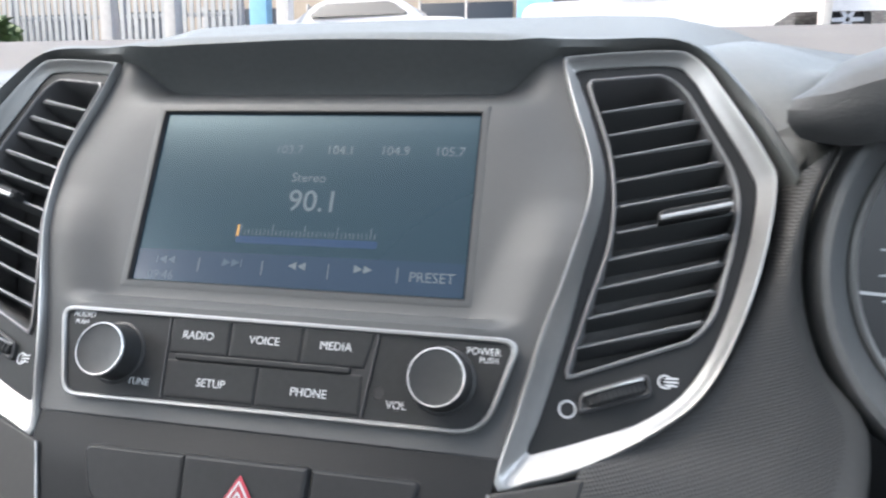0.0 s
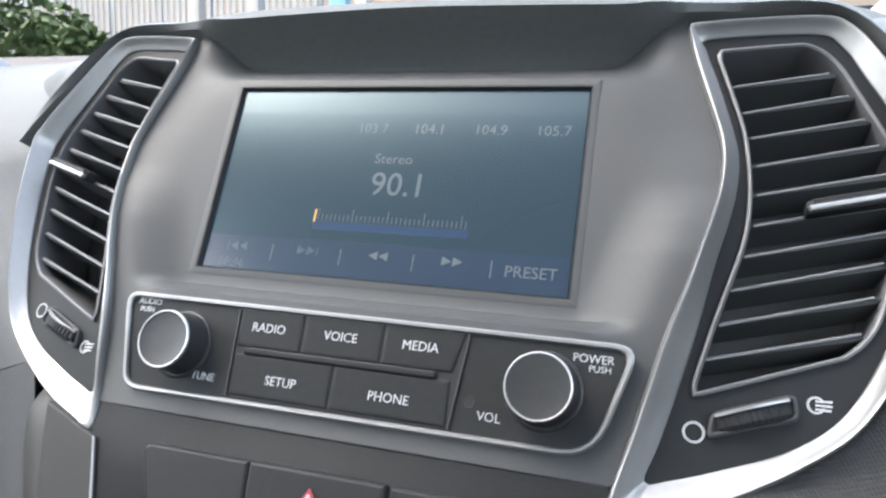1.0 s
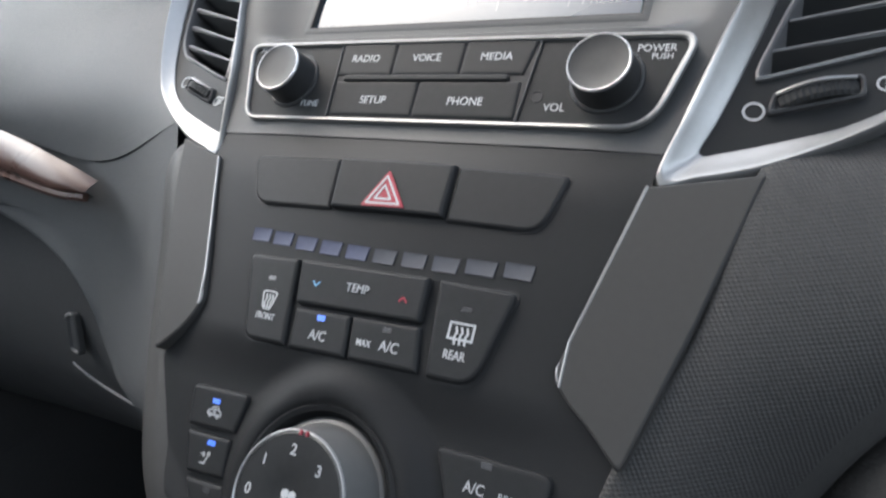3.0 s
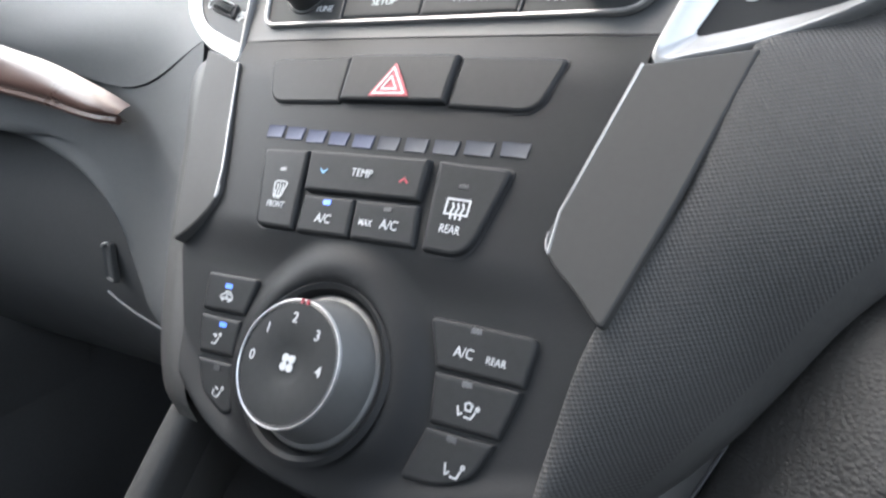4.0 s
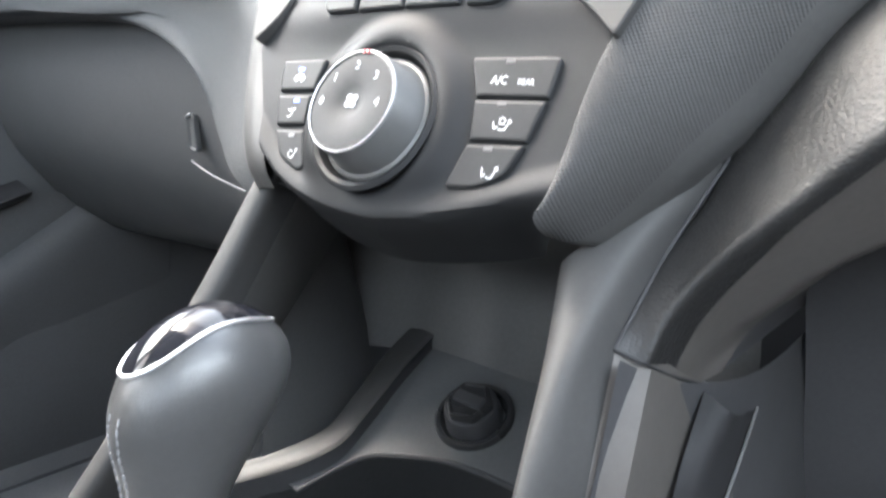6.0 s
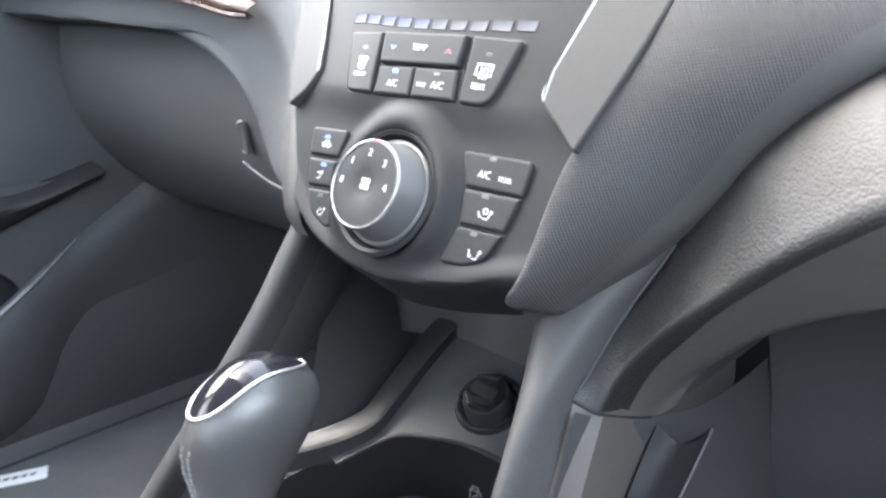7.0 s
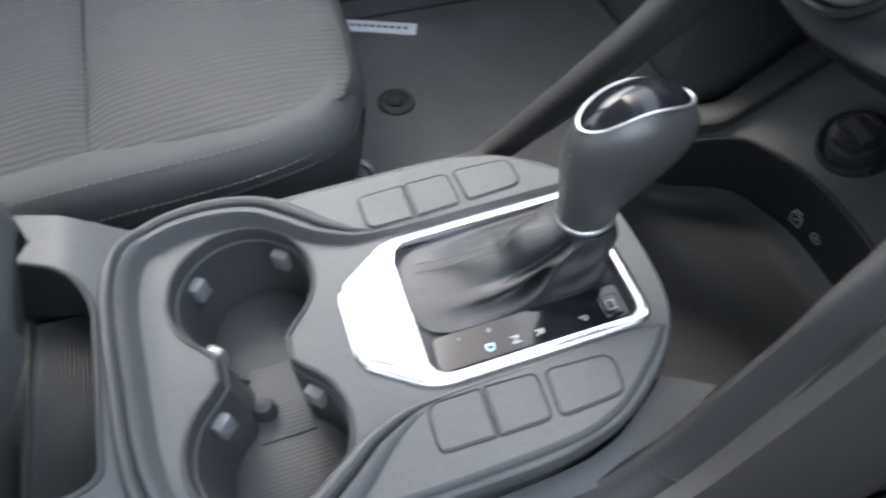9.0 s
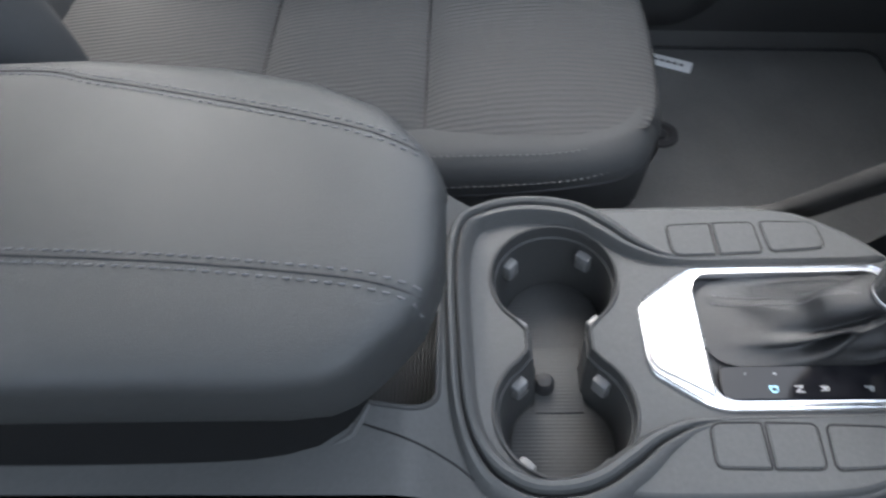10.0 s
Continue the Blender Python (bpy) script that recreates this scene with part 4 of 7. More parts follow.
# ---- radio ----
radio = thing("car_radio", S(0, 20, 0), "car radio with a dim touch screen and two knobs", "radio")
fp = rpoly([(-99.5, 57.6), (105.6, 57.0), (94.0, 19.6), (-89, 19.0)], [7, 8, 12, 7])
part("faceplate", stack_rings(fp, [(0, -1), (0, 0.6), (2.0, 0.6)], S), M_BUTTON, radio)
part("chrome_frame", stack_rings(fp, [(-0.2, -0.5), (-0.1, 1.6), (0.5, 2.2), (1.4, 2.1), (1.9, 1.5), (2.0, 0.4)], S, cap1=False), M_SILVER, radio, "thin satin chrome frame")
screen = part("screen", stack_rings(rpoly([(-78.6, 158.6), (78.6, 158.6), (78.6, 74), (-78.6, 74)], 0.6), [(0, -14.5), (0, -13.2), (0.3, -13)], S), M_SCREEN, radio, "glossy dim blue display")
part("screen_frame", stack_rings(rpoly([(-82.8, 162.6), (82.8, 162.6), (82.8, 70.0), (-82.8, 70.0)], 1), [(0, -12.0), (0.3, -10.95), (0.8, -10.8), (3.0, -10.8), (3.2, -11.2)], S, cap1=False), M_SURROUND, radio)
part("screen_rim", stack_rings(rpoly([(-79.8, 159.6), (79.8, 159.6), (79.8, 73.0), (-79.8, 73.0)], 1), [(0, -11.6), (0.1, -10.9), (0.6, -10.9), (1.2, -13.4)], S, cap1=False), M_BLACK, radio)
SN = -12.98
part("key_bar", stack_rings([(-78, 89.3), (78, 89.3), (78, 74.6), (-78, 74.6)], [(0, SN), (0, SN + 0.03)], S), M_SCREENBAR, screen)
part("tuning_glow", stack_rings(rpoly([(-30, 97.5), (38, 97.5), (38, 94), (-30, 94)], 1.5), [(0, SN), (0, SN + 0.03)], S), M_SCREENGLOW, screen)
letters("frequency", "90.1", 10.5, 5, 114.8, SN + 0.05, S, M_SCREENTEXT, screen, thick_mm=0.02, bold=0.1)
letters("mode_word", "Stereo", 4.6, 1, 126.4, SN + 0.05, S, M_SCREENTEXT, screen, thick_mm=0.02)
letters("preset", "104.1", 4.6, 14.4, 140.4, SN + 0.05, S, M_SCREENTEXT, screen, thick_mm=0.02)
letters("preset", "104.9", 4.6, 40.6, 140.4, SN + 0.05, S, M_SCREENTEXT, screen, thick_mm=0.02)
letters("preset", "105.7", 4.6, 66.0, 140.4, SN + 0.05, S, M_SCREENTEXT, screen, thick_mm=0.02)
letters("preset", "103.7", 4.6, -11, 140.2, SN + 0.05, S, M_SCREENDIM, screen, thick_mm=0.02)
letters("key_word", "PRESET", 4.6, 63.9, 82.2, SN + 0.05, S, M_SCREENTEXT, screen, thick_mm=0.02)
letters("clock", "09:46", 4.4, -64.5, 77.0, SN + 0.05, S, M_SCREENDIM, screen, thick_mm=0.02)
for i in range(34):
    big = i % 8 == 0
    part("scale_tick", strokes([[(-28 + i * 1.95, 98.2), (-28 + i * 1.95, 98.2 + (5.2 if big else 2.6))]], 0.4, SN + 0.04, S, 0, 0, t=0.02), M_SCREENTEXT, screen)
part("tuning_needle", strokes([[(-29.5, 97.5), (-29.5, 102.5)]], 0.9, SN + 0.05, S, 0, 0, t=0.02), M_ORANGE, screen)
for x in (-46, -14.5, 17, 48.7):
    part("key_divider", strokes([[(x, 79.5), (x, 86)]], 0.5, SN + 0.05, S, 0, 0, t=0.02), M_SCREENTEXT, screen)
for x, d, b in ((-62.5, -1, 1), (-30, 1, 1), (2, -1, 0), (33, 1, 0)):
    bm = bmesh.new()
    for o in (-2.2, 2.2):
        stack_rings([(x + o - 2 * d, 82.6), (x + o - 2 * d, 86.4), (x + o + 2 * d, 84.5)], [(0, SN + 0.05), (0, SN + 0.07)], S, bm=bm)
    if b:
        stack_rings([(x + d * 5 - 0.3, 82.6), (x + d * 5 + 0.3, 82.6), (x + d * 5 + 0.3, 86.4), (x + d * 5 - 0.3, 86.4)], [(0, SN + 0.05), (0, SN + 0.07)], S, bm=bm)
    part("skip_sign", bm, M_SCREENTEXT if x > 0 else M_SCREENDIM, screen)
# keys
part("key_bed", stack_rings([(-44.4, 57.0), (48.0, 57.0), (45.2, 21.9), (-42.4, 21.9)], [(0, 0.5), (0, 0.72)], S), M_BLACK, radio, "black grooves between the keys")
for nm, pts, tx in (
        ("radio_key", [(-43.8, 56.3), (-16.4, 56.3), (-15.8, 40.9), (-42.8, 40.9)], ("RADIO", -30.4, 48.6)),
        ("voice_key", [(-15.6, 56.3), (16.2, 56.3), (16.2, 40.9), (-15.0, 40.9)], ("VOICE", -0.2, 48.6)),
        ("media_key", [(17.0, 56.3), (47.3, 56.3), (43.8, 40.9), (17.0, 40.9)], ("MEDIA", 31, 48.6)),
        ("setup_key", [(-42.6, 38.2), (-1.0, 38.2), (-0.8, 22.5), (-41.8, 22.5)], ("SETUP", -20.8, 29.3)),
        ("phone_key", [(-0.2, 38.2), (43.6, 38.2), (44.2, 22.5), (0.0, 22.5)], ("PHONE", 22.2, 29.3))):
    kb = button(nm, pts, 0.7, 0.85, radio, base=0.5)
    letters("lettering", tx[0], 3.5, tx[1], tx[2], 1.36, S, M_WHITE, kb, bold=0.0, squeeze=0.97)
part("slot", stack_rings(rpoly([(-39, 41), (38.6, 41), (38.6, 38), (-39, 38)], 1.4), [(0, 0.7), (0.2, 1.7), (0.5, 2.0), (0.9, 2.1)], S), M_BUTTON, radio, "narrow raised bar")
part("key_edge", stack_rings([(-45, 57), (-44.4, 57), (-42.4, 22), (-43, 22)], [(0, 0.5), (0, 1.5)], S), M_DARK, radio)
part("key_edge", stack_rings([(48.2, 57), (48.8, 57), (45.4, 22), (44.8, 22)], [(0, 0.5), (0, 1.5)], S), M_DARK, radio)
part("reset_hole", lathe([(2.4, 0.65), (2.2, 0.9), (1.8, 0.72)], S, (51.2, 32.0), 20), M_BLACK, radio)
for (cx, cy) in ((-67.3, 38.8), (75.8, 39.0)):
    kn = part("tuning_knob" if cx < 0 else "volume_knob", lathe([(13.4, 0.5), (13.1, 1.3), (12.4, 1.7), (11.9, 1.6), (11.6, 3.4), (11.2, 9), (10.9, 12.4), (10.3, 12.9), (9.6, 12.7), (4, 12.5), (0.2, 12.5)], S, (cx, cy), 56), M_KNOBFACE, radio, "dark grey knob")
    part("knob_ring", lathe([(11.1, 11.8), (11.15, 12.4), (11.0, 12.9), (10.75, 13.1), (10.5, 13.05), (10.3, 12.7)], S, (cx, cy), 56, cap=False), M_RING, kn, "bright chrome ring")
for body, size, x, y in (("AUDIO", 2.6, -87.4, 54.2), ("PUSH", 2.1, -88.0, 50.9), ("TUNE", 3.0, -54.6, 27.6), ("VOL", 3.2, 58.6, 27.8), ("POWER", 2.9, 91.0, 51.2), ("PUSH", 2.3, 93.4, 48.0)):
    letters("lettering", body, size, x, y, 0.7, S, M_WHITE, radio, bold=0.0, squeeze=0.97)

# ---- air vents ----
OUT_OUTER = [(116.9, 188.1), (159.3, 194.7), (171.8, 191.2), (181.8, 177.2), (199.9, 143.7), (202.7, 129.1), (196.1, 95.4), (185.6, 64.6), (172.8, 41.4), (155.0, 25.9), (131.6, 11.2), (112.0, 3.7)]
OUT_INNER = [(98.3, 1), (104.0, 28), (112.0, 61), (118.0, 80), (122.8, 97.5), (126.2, 112), (127.4, 121), (127.4, 131), (125.2, 142), (117.6, 166), (113.6, 184)]
INN = [(121.8, 183.0), (158.8, 188.3), (168.9, 184.0), (177.1, 170.6), (193.2, 141.0), (196.1, 127.3), (190.4, 97.5), (180.9, 68.5), (168.4, 45.3), (152.1, 31.7), (131.6, 22.5), (116.9, 17.0), (109.5, 15.6), (113.5, 28.9), (121.8, 61.4), (127.6, 91), (131.0, 105), (133.4, 118), (134.0, 131), (131.9, 142.5), (125.4, 164), (120.4, 178.6)]
OPEN = rpoly([(125.3, 176.9), (158.2, 183.0), (167.0, 175.3), (186.6, 137.8), (188.5, 124.6), (186.0, 106.8), (178.0, 75.4), (170.4, 65.3), (122.8, 45.6), (128.9, 70.1), (138.3, 102.4), (139.0, 122.0), (136.5, 143.6)], [3, 8, 8, 10, 8, 10, 8, 8, 4, 10, 12, 10, 10], 3)
SLATS = [((131.4, 164.0), (165.1, 171.6)), ((134.8, 152.8), (171.5, 162.4)), ((138.0, 142.6), (177.0, 152.9)), ((140.0, 131.3), (181.5, 142.7)), ((140.6, 119.8), (184.7, 131.8)), ((139.7, 107.8), (186.2, 121.0)), ((136.9, 95.7), (184.9, 110.0)), ((133.0, 82.9), (181.8, 97.8)), ((129.6, 70.3), (178.7, 85.2)), ((125.8, 57.9), (174.3, 72.0))]


INN_3D = [(a, b, 0) for a, b in INN]


SIGNS = ((123.5, 33.2), (159.9, 47.3))


def air_vent(sx):
    def V(u, v, n):
        return VENT(sx * u, v, n)
    vt = thing("air_vent", VENT(sx * 150, 30, 0), "upright air vent with black slats in a satin silver surround", "air vent", "dashboard air vents")
    outer = [(u, v, vent_n(u, v) + 1.0 + 5 * smooth(165, 205, u)) for u, v in OUT_OUTER] + [(u, v, edge_n(v) + 0.5) for u, v in OUT_INNER]
    o = curve(outer, 150, True)
    # inner outline resampled against the same corners
    i = [None] * len(o)
    dense = curve(INN_3D, 210, True)
    for k, p in enumerate(o):
        i[k] = min(dense, key=lambda q: (q.x - p.x) ** 2 + (q.y - p.y) ** 2)

    def mixed(w, h):
        out = []
        for a, b in zip(o, i):
            n = a.z * (1 - w) + (vent_n(b.x, b.y)) * w
            out.append(S(sx * (a.x * (1 - w) + b.x * w), a.y * (1 - w) + b.y * w, n + h))
        return out
    part("surround", band([mixed(0, -9), mixed(0.0, 0.6), mixed(0.04, 2.4), mixed(0.10, 3.8), mixed(0.17, 4.3), mixed(0.25, 4.1), mixed(0.36, 3.3), mixed(0.86, 0.7), mixed(0.94, 0.5), mixed(1.0, 0.1), mixed(1.0, -6)]), M_SILVER, vt, "satin silver surround")
    i = dense
    inner = [(p.x, p.y) for p in i]
    opening = [(p.x, p.y) for p in curve([(a, b, 0) for a, b in OPEN], 120, True)]
    part("bezel", holed(inner, [opening], V, -0.5), M_PANEL, vt, "black inner bezel")
    part("bezel_lip", stack_rings(opening, [(-1.6, -0.6), (-1.4, 0.8), (-0.6, 1.2), (0, 0.6), (0.3, -1.5), (0.5, -30)], V, cap1=False), M_SLATEDGE, vt)
    part("duct", stack_rings(opening, [(-2, -18), (-2, -34)], V, cap0=False), M_LOWER, vt)
    for k, (a, b) in enumerate(SLATS):
        bm = bmesh.new()
        A, B = Vector((a[0] - 3, a[1] - 0.9)), Vector((b[0] + 2, b[1] + 0.5))
        rows = []
        for q in (A, A.lerp(B, 0.5), B):
            rows.append([V(q.x, q.y + 0.5, -2.2), V(q.x, q.y, -1.5), V(q.x, q.y - 1.0, -2.0), V(q.x, q.y - 4.0, -17), V(q.x, q.y - 2.6, -17.5)])
        part("slat", band(rows, cap0=True, cap1=True), M_SURROUND, vt)
        part("slat_edge", tube([V(A.x + 3, A.y + 0.2, -1.5), V(B.x - 2.5, B.y + 0.2, -1.5)], 0.0006, 6), M_SLATEDGE, vt)
    a, b = Vector((156.0, 113.6)), Vector((185.3, 122.3))
    rows = []
    for q in (a, a.lerp(b, 0.06), a.lerp(b, 0.94), b):
        e = 0.75 if q in (a, b) else 1.0
        rows.append([V(q.x, q.y - 2.4 * e, -1), V(q.x, q.y - 2.6 * e, 5.5 * e), V(q.x, q.y - 1.2 * e, 6.8 * e), V(q.x, q.y + 2.0 * e, 6.8 * e), V(q.x, q.y + 3.0 * e, 5.2 * e), V(q.x, q.y + 2.6 * e, -1)])
    tab = part("slide_tab", band(rows, cap0=True, cap1=True), M_BUTTON, vt, "slide tab with a bright edge")
    part("tab_edge", tube([V(a.x + 0.5, a.y - 0.8, 6.6), V(b.x - 0.5, b.y - 0.8, 6.6)], 0.0011, 8), M_SILVER, tab)
    # thumbwheel
    c0, c1 = Vector((130.6, 36.6)), Vector((152.3, 45.0))
    part("wheel_frame", stack_rings(rpoly([(c0.x - 3.5, c0.y - 5.4), (c1.x + 3.0, c1.y - 3.6), (c1.x + 1.6, c1.y + 5.2), (c0.x - 2.4, c0.y + 3.6)], 3), [(0, -0.5), (0.2, 1.4), (1.0, 2.0), (1.6, 1.4), (1.8, 0.2)], V), M_DARK, vt)
    rows = []
    d = (c1 - c0).normalized()
    s = Vector((-d.y, d.x))
    for j in range(25):
        w = j / 24
        q = c0.lerp(c1, w)
        h = 0.5 + 4.6 * math.sin(math.pi * (0.08 + 0.84 * w)) + (0.18 if j % 2 else -0.18)
        rows.append([V(*(q - s * 3.0), 0), V(*(q - s * 2.9), h - 1), V(*(q - s * 1.5), h), V(*(q + s * 1.5), h), V(*(q + s * 2.9), h - 1), V(*(q + s * 3.0), 0)])
    wh = part("thumbwheel", band(rows, closed=False), M_BUTTON, vt, "ribbed thumbwheel", angle=20)
    part("wheel_rim", tube([V(*(c0.lerp(c1, w) + s * 2.6), 1.0 + 4.6 * math.sin(math.pi * (0.08 + 0.84 * w))) for w in [k / 16 for k in range(17)]], 0.0007, 6), M_SILVER, wh)
    part("closed_sign", strokes([arc(0, 0, 3.1, 0, 360, 20)], 0.8, -0.3, V, *(SIGNS[0] if sx > 0 else SIGNS[1])), M_WHITE, vt)
    part("open_sign", strokes([[(sx * p[0] * 0.85, p[1] * 0.85) for p in line] for line in ([(p[0], p[1]) for p in arc(0, 0, 2.9, 40, 340, 18)], [(0, 1.5), (5.5, 1.9)], [(0, 0), (5.5, 0.2)], [(0, -1.5), (5.0, -1.5)])], 0.7, -0.3, V, *(SIGNS[1] if sx > 0 else SIGNS[0])), M_WHITE, vt)
    return vt


air_vent(1)
air_vent(-1)

# ---- climate controls ----
clim = thing("climate_control", S(0, -165, 0), "black climate control panel with buttons and a fan knob", "climate control")
for i in range(10):
    x0 = [-61.8, -49.8, -37.4, -24.8, -12.3, 0.2, 12.8, 25.4, 38.4, 52.6][i]
    x1 = [-52.0, -40.0, -27.6, -15.3, -2.6, 9.6, 22.4, 35.4, 49.4, 62.8][i]
    top = [-31.6, -32.2, -33, -33.4, -33.8, -33.8, -33.6, -33.4, -32.6, -31.8][i]
    part("display_segment", stack_rings([(x0 + 0.3, top), (x1 + 0.8, top), (x1 - 0.9, top - 5.6), (x0 - 0.6, top - 5.6)], [(0, 0.1), (0.1, 0.5), (0.5, 0.3)], SP), M_LCDBLUE if i < 5 else M_LCD, clim)
part("backing", stack_rings(rpoly([(-60, -42.4), (59.6, -41.2), (51.5, -76.2), (-50, -77.4)], [3, 4, 8, 4]), [(0, 0.1), (0, 0.4)], SP), M_BLACK, clim)
bt = button("front_demist_button", [(-59.2, -43.2), (-33.2, -42.6), (-28.6, -76.2), (-49.2, -76.6)], [3, 0.8, 0.8, 4], 2.4, clim, mapf=SP)
letters("lettering", "FRONT", 2.7, -41.4, -67.0, 2.45, SP, M_WHITE, bt, squeeze=0.8, bold=0.02)
part("screen_sign", strokes([[(-3.6, 2.6), (-2.2, 3.3), (2.2, 3.3), (3.6, 2.6), (2.2, -3), (-2.2, -3), (-3.6, 2.6)], [(-1.6, 2), (-1, 0.5), (-1.6, -1), (-1.2, -4)], [(0, 2), (0.6, 0.5), (0, -1), (0.2, -4)], [(1.6, 2), (2, 0.5), (1.5, -1), (1.4, -4)]], 0.6, 2.4, SP, -42.0, -60.4), M_WHITE, bt)
part("lamp", stack_rings(rpoly([(-45.6, -51), (-41.8, -50.9), (-41.6, -52.6), (-45.2, -52.7)], 0.5), [(0, 2.3), (0.1, 2.5)], SP), M_LEDOFF, bt)
bt = button("temperature_rocker", [(-31.4, -42.6), (26.2, -41.8), (26.4, -58.4), (-28.2, -59.8)], [0.8, 1, 1.5, 1.5], 3.2, clim, mapf=SP)
letters("lettering", "TEMP", 3.3, -1.6, -50.6, 3.25, SP, M_WHITE, bt, squeeze=0.92)
part("cooler_sign", strokes([[(-1.6, 0.8), (0, -0.8), (1.6, 0.8)]], 0.6, 3.2, SP, -20.6, -51.2), M_BLUE, bt)
part("warmer_sign", strokes([[(-1.6, -0.8), (0, 0.8), (1.6, -0.8)]], 0.6, 3.2, SP, 18.2, -51.4), M_RED, bt)
bt = button("cooling_button", [(-27.6, -61), (-2.0, -60.4), (-0.2, -75.8), (-26.8, -76.6)], 0.9, 2.2, clim, mapf=SP)
letters("lettering", "A/C", 3.8, -14.0, -70.0, 2.25, SP, M_WHITE, bt, squeeze=0.9, bold=0.02)
part("lamp", stack_rings(rpoly([(-16.4, -62.4), (-12.6, -62.3), (-12.6, -64.4), (-16.2, -64.5)], 0.5), [(0, 2.2), (0.1, 2.5)], SP), M_LED, bt, "lit blue lamp")
bt = button("max_cooling_button", [(-1.2, -60.4), (26.8, -59.4), (29.6, -75.0), (0.8, -75.8)], 0.9, 2.2, clim, mapf=SP)
letters("lettering", "MAX", 2.4, 6.4, -69.0, 2.25, SP, M_WHITE, bt, squeeze=0.85, bold=0.04)
letters("lettering", "A/C", 3.8, 17.0, -68.6, 2.25, SP, M_WHITE, bt, squeeze=0.9, bold=0.02)
part("lamp", stack_rings(rpoly([(12.8, -62), (16.4, -61.9), (16.4, -63.6), (12.8, -63.7)], 0.5), [(0, 2.2), (0.1, 2.5)], SP), M_LEDOFF, bt)
bt = button("rear_demist_button", [(29.6, -41.8), (58.8, -42.2), (50.6, -75.4), (33.0, -75.2)], [0.8, 3.6, 8, 0.8], 2.4, clim, mapf=SP)
letters("lettering", "REAR", 3.1, 41.8, -66.6, 2.45, SP, M_WHITE, bt, squeeze=0.8, bold=0.02)
part("window_sign", strokes([[(-4.4, 3), (4.4, 3), (4.4, -2.4), (-4.4, -2.4), (-4.4, 3)], [(-2, 1.6), (-1.4, 0), (-2, -1.5), (-1.6, -4)], [(0, 1.6), (0.6, 0), (0, -1.5), (0.3, -4)], [(2, 1.6), (2.6, 0), (2, -1.5), (2.2, -4)]], 0.75, 2.4, SP, 42.4, -58.6), M_WHITE, bt)
part("lamp", stack_rings(rpoly([(40.6, -50), (44.4, -49.9), (44.4, -51.6), (40.6, -51.7)], 0.5), [(0, 2.4), (0.1, 2.6)], SP), M_LEDOFF, bt)
# left column and right column of air-flow buttons


